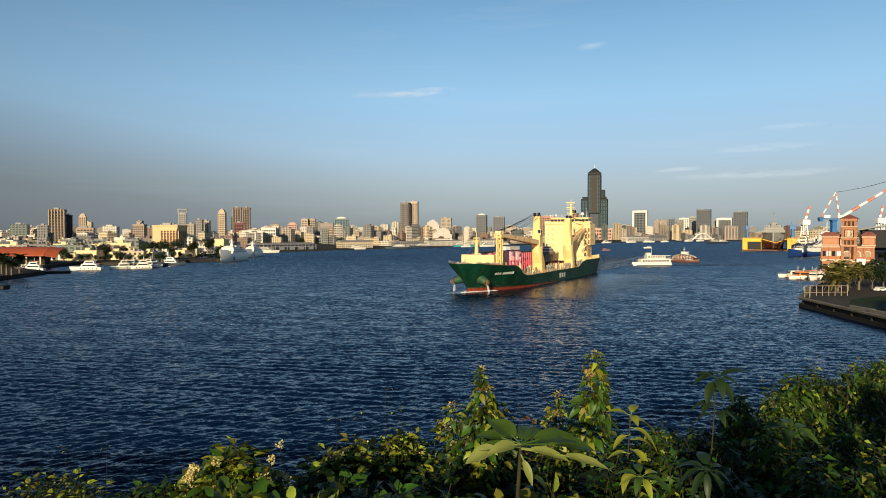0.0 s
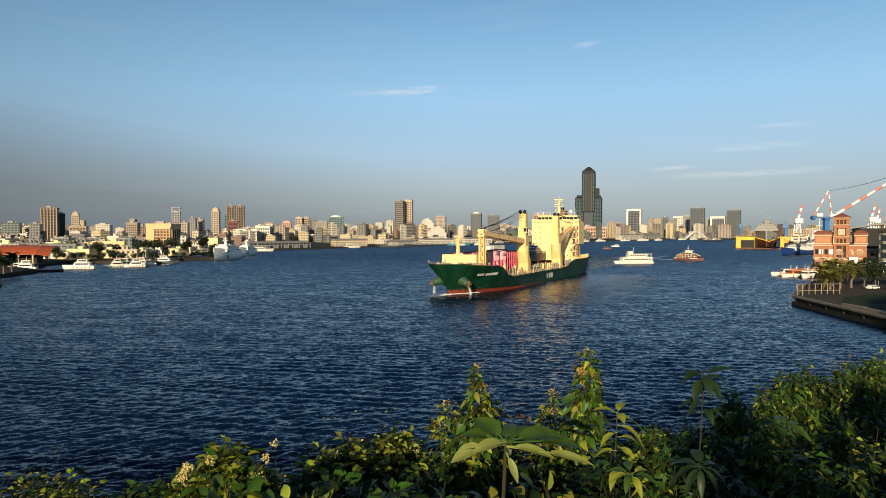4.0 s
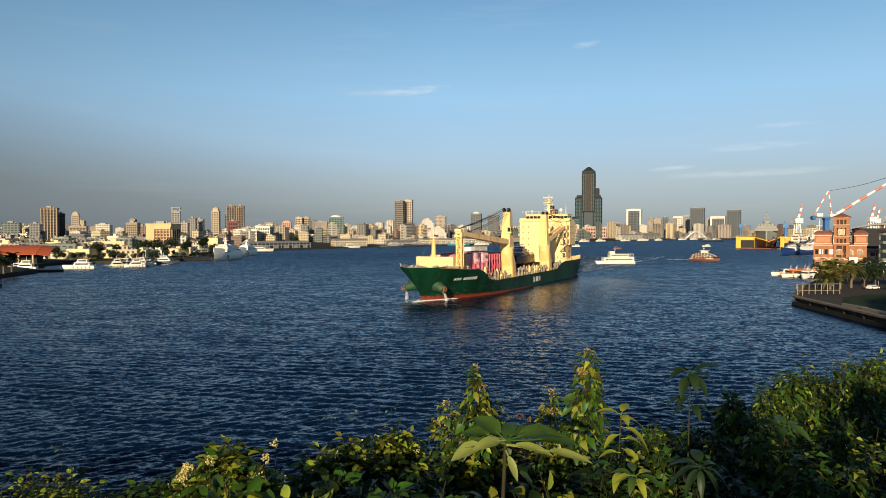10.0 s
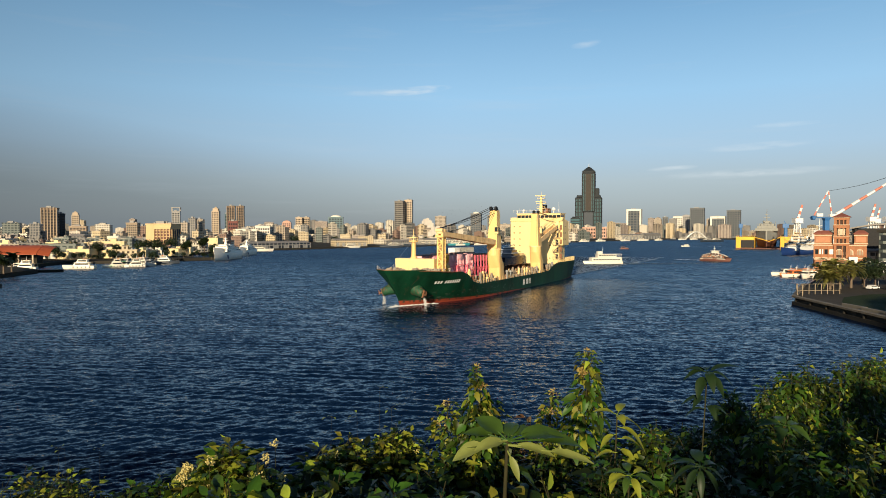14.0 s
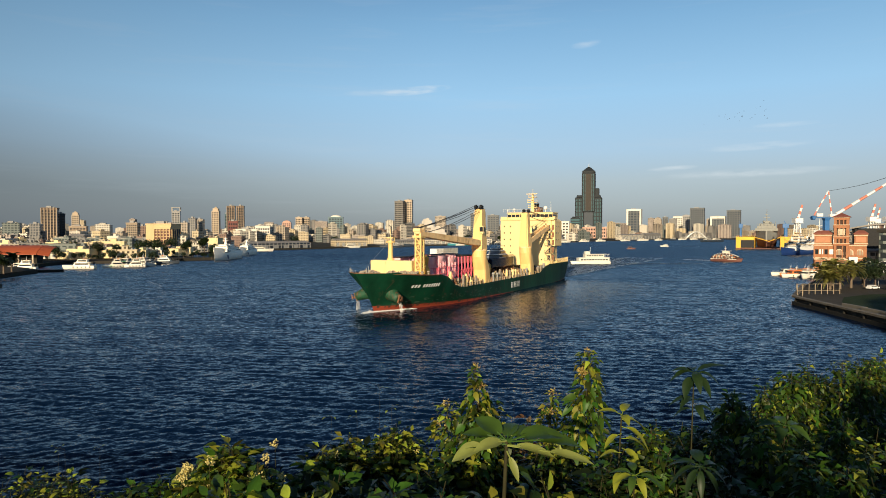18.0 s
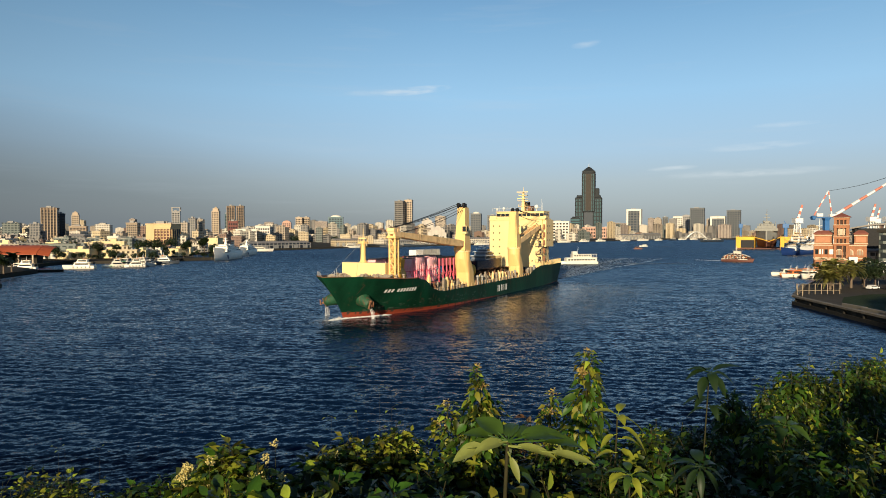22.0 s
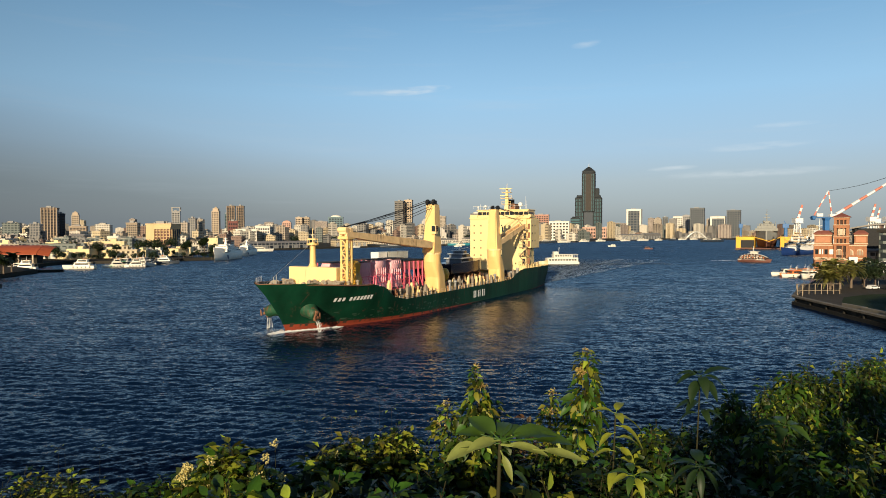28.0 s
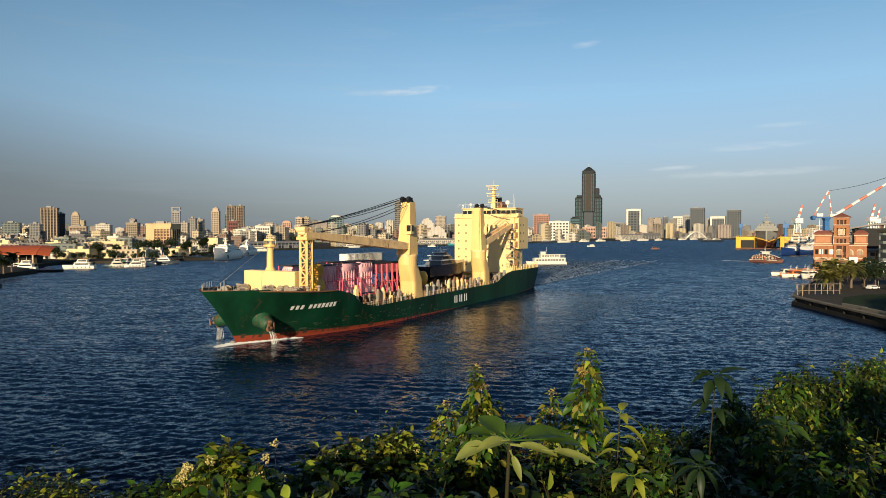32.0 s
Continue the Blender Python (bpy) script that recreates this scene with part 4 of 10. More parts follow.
tagged(part("bow_wave", foam_strip(1, 0.3, -46, 1), M_FOAM, ship, "thin white foam along the waterline"), kind="stuff")
tagged(part("bow_wave", foam_strip(-1, 0.3, -40, 2), M_FOAM, ship), kind="stuff")
s = Shape()
r3 = random.Random(5)
for k in range(380):          # torn streaks of foam round the stem
    q = r3.random() ** 1.5
    side = 1 if r3.random() < 0.8 else -1
    x = 3.6 - q * (14 if side > 0 else 5)
    y = side * (half(min(x, 0), 0.1) + 0.2 + q * 0.9 + abs(r3.gauss(0, 0.3)))
    if x > 0.3:
        y = r3.gauss(0, 0.5) * (1.2 - x / 5)
    l, w = r3.uniform(0.3, 1.3), r3.uniform(0.08, 0.24)
    a = side * r3.uniform(0.0, 0.35)
    c, e = math.cos(a), math.sin(a)
    s.add([(x + l * c, y - l * e, 0.12), (x + w * e, y + w * c, 0.06), (x - l * c, y + l * e, 0.12), (x - w * e, y - w * c, 0.08 + 1.2 * w)], [(0, 1, 2, 3)])
tagged(part("stem_foam", s, M_FOAM, ship), kind="stuff")


# calmer water sheet added in the hull's lee, so its reflection reaches farther
s = Shape()
s.add([(14, -4, 0.12), (14, 62, 0.12), (-150, 62, 0.12), (-150, -4, 0.12)], [(0, 3, 2, 1)])
part("sheltered_water", s, M_LEE, ship, "calmer dark water along the hull")


# ---------- deck cargo: things of their own that ride with the ship ----------
riders = []


def rider(ob, local):
    riders.append((ob, local))
    return ob


M_COVER = mat("dark_cover_sheet", (0.035, 0.025, 0.025), 0.7, var=0.4, scale=0.8, bump=0.3, bscale=2)


def pink_module(x, y, ln, ht, seed):
    r = random.Random(seed)
    t = thing("cargo_module", "pink primed steel machinery module in a red frame on deck", "deck cargo", group="deck cargo modules")
    s = Shape()
    rings = []
    for k in range(11):
        q = k / 10
        wob = 0.12 * math.sin(q * 7 + seed) + 0.06 * r.uniform(-1, 1)
        w = ln * 0.43 * (1.0 - 0.10 * (2 * q - 1) ** 4 - 0.16 * math.exp(-((q - 0.55) * 8) ** 2)) + wob * 0.5
        z = 0.7 + (ht - 0.75) * q
        d = 1.75 - 0.2 * q * q + wob + 0.12 * math.sin(q * 9.0)
        rings.append([(-w, -d + 0.5, z), (-w + 0.5, -d, z), (w - 0.5, -d, z), (w, -d + 0.5, z), (w, d - 0.5, z), (w - 0.5, d, z), (-w + 0.5, d, z), (-w, d - 0.5, z)])
    s.loft(rings, True, True)
    part("wrapped_body", s, M_PINK, t, "light pink wrapped body")
    for px in (-ln * 0.48, ln * 0.48):
        for py in (-2.1, 2.1):
            s = Shape()
            s.box(px - 0.11, px + 0.11, py - 0.11, py + 0.11, 0, ht * (0.55 if py > 0 else 1.0))
            part("frame_post", s, M_REDFRAME, t)
    s = Shape()
    for z in (0.25, ht * 0.3, ht * 0.55):
        s.tube((-ln * 0.48, 2.1, z), (ln * 0.48, 2.1, z), 0.08, n=6)
    s.tube((-ln * 0.48, 2.1, 0.3), (0, 2.1, ht * 0.55), 0.07, n=5)
    s.tube((0, 2.1, 0.3), (ln * 0.48, 2.1, ht * 0.55), 0.07, n=5)
    for z in (0.25, ht * 0.5):
        s.tube((ln * 0.48, -2.1, z), (ln * 0.48, 2.1, z), 0.09, n=6)
    part("frame_rail", s, M_REDFRAME, t)
    rib = Shape()
    rib.box(-0.09, 0.09, -0.12, 0.12, 1.0, ht - 0.6)
    rib_mesh = rib.mesh("panel_rib", M_PINK)
    for k in range(5):
        part("panel_rib", rib_mesh, None, t, m=pose(ln * (-0.32 + 0.16 * k), 1.66, 0))
        part("panel_rib", rib_mesh, None, t, m=pose(ln * 0.42, -1.2 + 0.6 * k, 0, 0, 0, 90))
    s = Shape()
    s.box(-ln * 0.5, ln * 0.5, -2.2, 2.0, ht + 0.01, ht + 0.16, 0.05)
    part("cover_sheet", s, M_COVER, t, "dark cover sheet on top")
    rider(t, pose(x, y, 6.3))


for x, y, ln, ht, sd in ((-21.9, 3.9, 5.2, 7.4, 1), (-28.4, 3.9, 6.0, 7.8, 2), (-35.5, 3.9, 6.2, 7.8, 3), (-24.6, -6.2, 6.2, 7.0, 6), (-31.5, -6.2, 6.2, 7.0, 7), (-38.4, -6.2, 6.2, 7.2, 8)):
    pink_module(x, y, ln, ht, sd)


def frame_rack(x, y, ln, ht):
    t = thing("cargo_rack", "open red steel cargo rack with wrapped top on deck", "deck cargo")
    s = Shape()
    s.box(-ln / 2, ln / 2, -3.2, 3.0, ht * 0.62, ht - 0.5, 0.3)
    part("wrapped_load", s, mat("dusky_pink_wrap", (0.52, 0.20, 0.24), 0.7, var=0.4, scale=0.6, bump=0.3, bscale=2), t)
    s = Shape()
    s.box(-ln / 2 - 0.1, ln / 2 + 0.1, -3.3, 3.1, ht - 0.5, ht - 0.2, 0.08)
    part("cover_sheet", s, M_COVER, t, "dark cover sheet on top")
    for k in range(6):
        px = -ln / 2 + 0.3 + k * (ln - 0.6) / 5
        for py in (-3.1, 3.1):
            s = Shape()
            s.box(px - 0.16, px + 0.16, py - 0.16, py + 0.16, 0, ht * 0.62 if py < 0 else ht - 0.6)
            part("rack_post", s, M_REDFRAME, t)
    s = Shape()
    for k in range(5):
        a, b = -ln / 2 + 0.3 + k * (ln - 0.6) / 5, -ln / 2 + 0.3 + (k + 1) * (ln - 0.6) / 5
        s.tube((a, 3.1, 0.2), (b, 3.1, ht * 0.6), 0.12, n=5)
        s.tube((a, 3.1, ht * 0.35), (b, 3.1, ht * 0.35), 0.12, n=5)
    part("rack_brace", s, M_REDFRAME, t)
    rider(t, pose(x, y, 6.3))


M_PALEBOX = mat("pale_grey_container_paint", (0.50, 0.50, 0.47), 0.6, var=0.2, scale=0.8, stain=(0.25, 0.2, 0.16), stain_scale=0.7)
frame_rack(-45.6, 2.4, 12.4, 7.4)
for x, ln, c, col in ((-37.2, 4.2, "white", M_WHITE), (-45.0, 10.6, "pale grey", M_PALEBOX)):
    t = thing("shipping_container", "%s steel container stacked on the deck cargo" % c, "container")
    s = Shape()
    s.box(-ln / 2, ln / 2, -1.2, 1.2, 0, 2.0, 0.06)
    part("body", s, col, t)
    s = Shape()
    for k in range(int(ln * 2)):
        s.box(-ln / 2 + 0.25 + k * 0.5, -ln / 2 + 0.42 + k * 0.5, 1.2, 1.26, 0.15, 1.85)
    part("corrugation", s, col, t)
    rider(t, pose(x - 1.2, -1.5, 13.56) @ Matrix.Diagonal((0.9, 1, 0.5, 1)))
# girder under the containers
t = thing("steel_girder", "dark steel spreader girder lying across the deck cargo", "girder")
s = Shape()
s.box(-13, 13, -0.7, 0.7, 0, 0.15)
s.box(-13, 13, -0.7, 0.7, 0.5, 0.65)
s.box(-12, 12, -0.15, 0.15, 0.1, 0.55)
part("beam", s, M_DARK, t)
rider(t, pose(-41, -1.5, 12.9))
t = thing("yellow_machine", "yellow painted machine part lashed on deck", "deck cargo")
s = Shape()
s.loft([[(1.0 * w * a, 1.2 * w * b, z) for a, b in ((-1, -1), (1, -1), (1, 1), (-1, 1))] for z, w in ((0, 1.2), (1.2, 1.2), (2.6, 0.8), (4.6, 1.0), (5.4, 0.5))])
part("body", s, M_YELLOW, t)
rider(t, pose(-16.9, 5.6, 8.9) @ Matrix.Diagonal((0.9, 0.9, 0.85, 1)))
t = thing("yellow_tank", "yellow cylindrical tank lying on deck", "tank")
s = Shape()
s.tube((0, -3, 2.2), (0, 3, 2.2), 1.9, n=20)
s.ball((0, 3, 2.2), 1.85, 16, 8, (1, 0.4, 1))
part("shell", s, M_YELLOW, t)
s = Shape()
for y in (-2, 2):
    s.box(-1.5, 1.5, y - 0.3, y + 0.3, 0, 1.0)
part("cradle", s, M_RUST, t)
rider(t, pose(-62.0, 3.0, 6.3))
# motor yacht on a cradle
M_YACHTGREY = mat("blue_grey_gelcoat", (0.13, 0.15, 0.19), 0.4, var=0.2, scale=0.6)
t = thing("motor_yacht", "dark navy motor yacht with grey superstructure carried as deck cargo", "boat")
s = Shape()
rings = []
for k in range(15):
    q = k / 14
    x = -14 + 29 * q
    w = 3.4 * (1 - max(0, (q - 0.55) / 0.45) ** 2.2)
    top = 4.4 + 0.9 * q ** 2
    rings.append([(x, -w, top), (x, -w * 0.96, 1.6), (x, -w * 0.5, 0.5 + 2.4 * max(0, q - 0.7)), (x, w * 0.5, 0.5 + 2.4 * max(0, q - 0.7)), (x, w * 0.96, 1.6), (x, w, top)])
s.loft(rings)
part("hull", s, M_NAVY, t)
s = Shape()
for z, x0, x1, w, h in ((4.5, -5.6, 4.0, 2.6, 1.2), (5.9, -4.2, 2.4, 2.2, 1.1), (7.2, -2.4, 0.6, 1.8, 0.7)):
    s.loft([[(x0 - 0.3, -w, z), (x1, -w, z), (x1, w, z), (x0 - 0.3, w, z)], [(x0, -w + 0.2, z + h), (x1 - 1.3, -w + 0.2, z + h), (x1 - 1.3, w - 0.2, z + h), (x0, w - 0.2, z + h)]])
part("superstructure", s, M_YACHTGREY, t, "low grey superstructure in three tiers")
s = Shape()
for z, x0, x1, w in ((5.7, -6.8, 3.6, 2.8), (7.0, -5.2, 1.8, 2.3), (7.9, -3.4, 0.2, 1.7)):
    s.loft([[(x0, -w, z), (x1 - 1.2, -w, z), (x1, 0, z + 0.02), (x1 - 1.2, w, z), (x0, w, z)], [(x0, -w, z + 0.2), (x1 - 1.2, -w, z + 0.2), (x1, 0, z + 0.2), (x1 - 1.2, w, z + 0.2), (x0, w, z + 0.2)]])
part("deck_overhang", s, M_WHITE, t, "white overhanging deck edges")
for z, x0, x1, w in ((4.8, -5.2, 3.2, 2.56), (6.1, -3.8, 1.6, 2.16), (7.3, -2.0, 0.0, 1.75)):
    for sd in (1, -1):
        s = Shape()
        s.box(x0, x1, sd * w - 0.06, sd * w + 0.06, z, z + 0.75)
        part("cabin_glazing", s, M_GLASS, t)
s = Shape()
s.tube((-1.0, 0, 8.0), (-1.6, 0, 9.4), 0.3, 0.15, 8)
s.box(-2.2, -0.6, -1.4, 1.4, 8.7, 8.85)
s.tube((-1.2, 1.0, 8), (-1.2, 1.0, 10.2), 0.05, n=5)
s.tube((-1.0, 0.6, 8.3), (6.0, 0.6, 8.9), 0.12, 0.08, 6)
part("radar_arch", s, M_WHITE, t)
s = Shape()
s.box(-11, 10, -0.4, 0.4, -0.6, 0.5)
for x in (-10, -3, 3, 9):
    s.box(x - 0.3, x + 0.3, -2.6, 2.6, -0.6, 0.9)
part("cradle", s, M_RUST, t)
rider(t, pose(-80.5, 2.2, 6.9, 0, 0, 180))
t = thing("blue_tarpaulin", "bright blue tarpaulin over stacked gear on deck", "tarpaulin")
s = Shape()
s.loft([[(a * 2.6 * k, b * 3.4 * k, z) for a, b in ((-1, -0.7), (-0.7, -1), (0.7, -1), (1, -0.7), (1, 0.7), (0.7, 1), (-0.7, 1), (-1, 0.7))] for z, k in ((0, 1.05), (0.8, 0.98), (1.7, 1.0), (2.2, 0.94), (2.5, 0.8))], True, True)
part("cover", s, M_BLUE, t)
rider(t, pose(-66.2, -2.6, 10.2))
t = thing("cargo_crate", "dark steel crate lashed on deck under a blue tarpaulin", "deck cargo")
s = Shape()
s.box(-2.5, 2.5, -3.2, 3.2, 0, 3.9, 0.1)
part("body", s, M_DARK, t)
s = Shape()
for px in (-1.6, 0, 1.6):
    s.box(px - 0.1, px + 0.1, 3.2, 3.3, 0.1, 3.8)
part("stiffener", s, M_RUST, t)
rider(t, pose(-66.2, -2.6, 6.3))
r4 = random.Random(15)
crate_meshes = []
for k, (m_, w, h) in enumerate(((M_YELLOW, 0.7, 1.2), (M_GREY, 1.0, 1.5), (M_BOOM, 0.6, 2.0), (M_RUST, 0.9, 0.9), (M_WHITE, 0.7, 1.3))):
    s = Shape()
    s.box(-w, w, -w * 0.7, w * 0.7, 0, h, 0.08)
    s.tube((0, 0, h), (0, 0, h + 0.5), 0.15, n=6)
    crate_meshes.append(s.mesh("deck_locker", m_))
for k in range(34):
    x = r4.uniform(-104, -21)
    if not (-55 < x < -45 or -98 < x < -88):
        part("deck_locker", crate_meshes[k % 5], None, ship, m=pose(x, r4.uniform(8.6, 10.0), 3.9, 0, 0, r4.uniform(0, 90)))


# pipes, valve posts, lashing gear and drums in the gangway between rail and hatches
clutter = []
for m_, kind in ((M_GEAR, 0), (M_RUST, 1), (M_DARK, 2), (M_GEAR, 3), (M_SHIP, 1), (M_DARK, 0)):
    s = Shape()
    if kind == 0:
        s.tube((0, 0, 0), (0, 0, 2.7), 0.22, 0.2, 7)
        s.tube((0, 0, 2.6), (0.5, 0, 2.9), 0.24, n=7)
        s.tube((0.5, 0, 2.9), (0.6, 0, 2.3), 0.26, 0.32, 7)
    elif kind == 1:
        s.box(-0.45, 0.45, -0.3, 0.3, 0, 2.2, 0.1)
        s.tube((0.7, 0, 0), (0.7, 0, 3.2), 0.1, n=5)
        s.tube((0.7, 0, 2.2), (-0.6, 0, 0.3), 0.07, n=5)
    elif kind == 2:
        s.box(-0.9, 0.9, -0.5, 0.5, 0, 1.6, 0.12)
        s.box(-0.3, 0.2, -0.3, 0.3, 1.6, 2.3, 0.08)
    else:
        s.tube((-0.8, 0, 1.0), (0.8, 0, 1.0), 0.75, n=10)
        s.box(-0.9, -0.7, -0.7, 0.7, 0, 1.7)
        s.box(0.7, 0.9, -0.7, 0.7, 0, 1.7)
    clutter.append(s.mesh("deck_gear", m_))
for k in range(120):
    x = r4.uniform(-108, -20)
    if not (-54 < x < -46 or -97 < x < -89):
        part("deck_gear", clutter[r4.randrange(6)], None, ship, m=pose(x, r4.uniform(7.9, 10.6), 3.9, 0, 0, r4.uniform(-30, 30)) @ Matrix.Diagonal((1, 1, r4.uniform(0.8, 1.35), 1)))
s = Shape()
for y, z in ((8.4, 5.2), (8.8, 4.7), (9.2, 5.0)):
    s.tube((-108, y, z), (-22, y, z), 0.13, n=6)
part("deck_pipe", s, M_RUST, ship)


def ship_pose(t):
    k = (t - 18.0) / 16.0
    return pose(-18.085 - 23.626 * k - 0.398 * k ** 2 + 0.872 * k ** 3, 167.832 - 52.509 * k - 0.854 * k ** 2 - 2.390 * k ** 3, 0,
                0, 0, -116.942 - 0.541 * k + 0.059 * k ** 2 + 0.731 * k ** 3)


def ship_rows(local=None):
    return [(t, ship_pose(t) @ local if local is not None else ship_pose(t)) for t in range(0, 33, 2)]
# ---------- the city across the water ----------
M_BROWN = mat("brown_stone_cladding", (0.12, 0.082, 0.058), 0.7, var=0.2, scale=0.1)
M_SLATE = mat("dark_slate_glass", (0.018, 0.030, 0.048), 0.45, var=0.25, scale=0.05, spec=0.25)
# dark glass with the haze of distance mixed into its colour
M_HAZEGLASS = mat("hazed_glass_wall", (0.11, 0.118, 0.125), 0.5, var=0.2, scale=0.05, spec=0.25)
M_BEIGE = mat("beige_tile_cladding", (0.46, 0.36, 0.26), 0.75, var=0.15, scale=0.1)
M_TAN = mat("tan_tile_cladding", (0.36, 0.27, 0.19), 0.75, var=0.2, scale=0.1)
M_SAND = mat("sand_tile_cladding", (0.33, 0.26, 0.19), 0.75, var=0.2, scale=0.1)
M_DARKRED = mat("dark_red_glazing", (0.10, 0.03, 0.025), 0.4, var=0.3, scale=0.1)
M_GREYWALL = mat("grey_wall", (0.30, 0.29, 0.28), 0.7, var=0.2, scale=0.1)
M_MAROON = mat("maroon_brick", (0.17, 0.06, 0.05), 0.8, var=0.2, scale=0.2)
M_TEAL = mat("teal_glass", (0.10, 0.16, 0.18), 0.25, var=0.2, scale=0.05)
M_WHITEWALL = mat("white_wall", (0.70, 0.66, 0.58), 0.7, var=0.15, scale=0.1, stain=(0.45, 0.4, 0.33), stain_scale=0.1, stain_cut=0.6)
M_PINKWALL = mat("pink_tile_cladding", (0.50, 0.30, 0.23), 0.75, var=0.15, scale=0.1)
M_GREYBROWN = mat("grey_brown_cladding", (0.15, 0.135, 0.12), 0.6, var=0.2, scale=0.1)
M_STONE = mat("pale_stone", (0.50, 0.46, 0.41), 0.75, var=0.2, scale=0.1)
M_REDSLAB = mat("red_brown_tile", (0.38, 0.20, 0.15), 0.75, var=0.15, scale=0.1)
M_OFFICE = mat("tan_cream_tile", (0.60, 0.42, 0.22), 0.75, var=0.15, scale=0.15, stain=(0.45, 0.30, 0.16), stain_scale=0.1, stain_cut=0.6)
F_GREY = facade("grey_facade", (0.223, 0.21, 0.197), (0.04, 0.045, 0.05))
F_SAND = facade("sand_facade", (0.40, 0.335, 0.265), (0.05, 0.045, 0.04))
F_PINK = facade("pink_facade", (0.348, 0.293, 0.255), (0.06, 0.05, 0.045))
F_TEAL = facade("grey_green_facade", (0.17, 0.19, 0.177), (0.04, 0.05, 0.05), 3.3, 4.0)
F_BRICK = facade("reddish_facade", (0.221, 0.148, 0.115), (0.05, 0.035, 0.035))
F_WHITE = facade("white_facade", (0.60, 0.55, 0.46), (0.07, 0.065, 0.06), 3.2, 3.6, 0.5)
F_CREAM = facade("cream_facade", (0.53, 0.435, 0.29), (0.07, 0.055, 0.04), 3.2, 3.2, 0.5)
LAND = 1.8


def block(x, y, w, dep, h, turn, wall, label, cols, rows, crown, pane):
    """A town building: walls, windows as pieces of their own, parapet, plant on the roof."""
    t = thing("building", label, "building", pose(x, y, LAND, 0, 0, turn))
    s = Shape()
    hw, hd = w / 2, dep / 2
    top = h
    if crown == "step":
        s.box(-hw, hw, -hd, hd, 0, h * 0.88)
        s.box(-hw * 0.75, hw * 0.75, -hd * 0.75, hd * 0.75, h * 0.88, h * 0.95)
        s.loft([[(a * hw * k, b * hd * k, z) for a, b in ((-1, -1), (1, -1), (1, 1), (-1, 1))] for z, k in ((h * 0.95, 0.55), (h, 0.08))])
        top = h * 0.88
    elif crown == "sail":
        n = 11
        s.box(-hw, hw, -hd, hd, 0, h * 0.45)
        for k in range(n):
            q = (k + 0.5) / n
            fin = Shape()
            fin.box(-hw + 2 * hw * k / n, -hw + 2 * hw * (k + 1) / n, -hd - 1.5 - 1.5 * (k % 2), hd + 0.1, 0, h * (0.45 + 0.55 * math.sin(math.pi * q) ** 0.6) - 1.5 * (k % 3 == 1))
            part("wall_fin", fin, wall, t)
        top = h * 0.6
    else:
        s.box(-hw, hw, -hd, hd, 0, h)
    body = part("wall", s, wall, t)
    if crown in ("flat", "pier", "grid", "cap", "open", "frame"):
        s = Shape()
        e = 0.35
        for x0, x1, y0, y1 in ((-hw - e, hw + e, -hd - e, -hd + e), (-hw - e, hw + e, hd - e, hd + e), (-hw - e, -hw + e, -hd + e, hd - e), (hw - e, hw + e, -hd + e, hd - e)):
            s.box(x0, x1, y0, y1, h + 0.003, h + 1.3)
        part("parapet", s, wall, t)
        s = Shape()
        s.box(-hw * 0.45, hw * 0.2, -hd * 0.4, hd * 0.5, h, h + 3.6)
        s.tube((hw * 0.5, 0, h), (hw * 0.5, 0, h + 2.4), min(1.6, hw * 0.2), n=10)
        part("roof_plant", s, M_GREYWALL, t)
    if crown == "pier":
        for k in range(cols + 1):
            s = Shape()
            px = -hw + w * k / cols
            s.box(px - w * 0.03, px + w * 0.03, -hd - 0.9, -hd + 0.2, 0, h + 0.8)
            part("pier", s, M_TAN, t)
    if crown == "open":
        s = Shape()
        for px in (-hw, hw):
            for py in (-hd, hd):
                s.box(px - 0.8, px + 0.8, py - 0.8, py + 0.8, h, h + 9)
        s.box(-hw - 1, hw + 1, -hd - 1, hd + 1, h + 9, h + 11)
        part("open_crown", s, wall, t)
    if crown == "cap":
        s = Shape()
        s.loft([[(hw * k * math.cos(2 * math.pi * i / 14), hd * k * math.sin(2 * math.pi * i / 14), z) for i in range(14)] for z, k in ((h, 0.7), (h + 3, 0.7), (h + 5, 0.45), (h + 6, 0.1))], True, True)
        part("cap", s, M_WHITEWALL, t)
    if crown == "frame":
        s = Shape()
        e = w * 0.12
        s.box(-hw - 0.5, -hw + e, -hd - 1.2, hd + 0.5, 0, h + 1.2)
        s.box(hw - e * 0.7, hw + 0.5, -hd - 1.2, hd + 0.5, 0, h + 1.2)
        s.box(-hw + e, hw - e * 0.7, -hd - 1.2, hd + 0.5, h - e, h + 1.3)
        part("white_frame", s, M_WHITEWALL, t)
    if crown == "grid":
        s = Shape()
        s.box(hw + 0.003, hw + 0.2, -hd + 0.6, hd - 1.5, top * 0.24, top * 0.84)
        part("dark_glazed_side", s, M_SLATE, t, "dark glazed side wall")
        for k in range(5):
            s = Shape()
            py = -hd + 0.8 + (dep - 2.6) * k / 4
            s.box(hw + 0.2, hw + 0.8, py - 0.3, py + 0.3, top * 0.24, top * 0.84)
            part("column", s, wall, t)
        s = Shape()
        s.box(-hw * 0.36, hw, -hd - 0.1, -hd + 0.1, top * 0.24, top * 0.84)
        part("recess_panel", s, M_DARKRED, t)
        for k in range(6):
            s = Shape()
            px = -hw * 0.3 + hw * 1.22 * k / 5
            s.box(px - 0.35, px + 0.35, -hd - 1.3, -hd, top * 0.24, top * 0.84)
            part("column", s, wall, t)
        for k in range(6):
            s = Shape()
            pz = top * (0.25 + 0.104 * k)
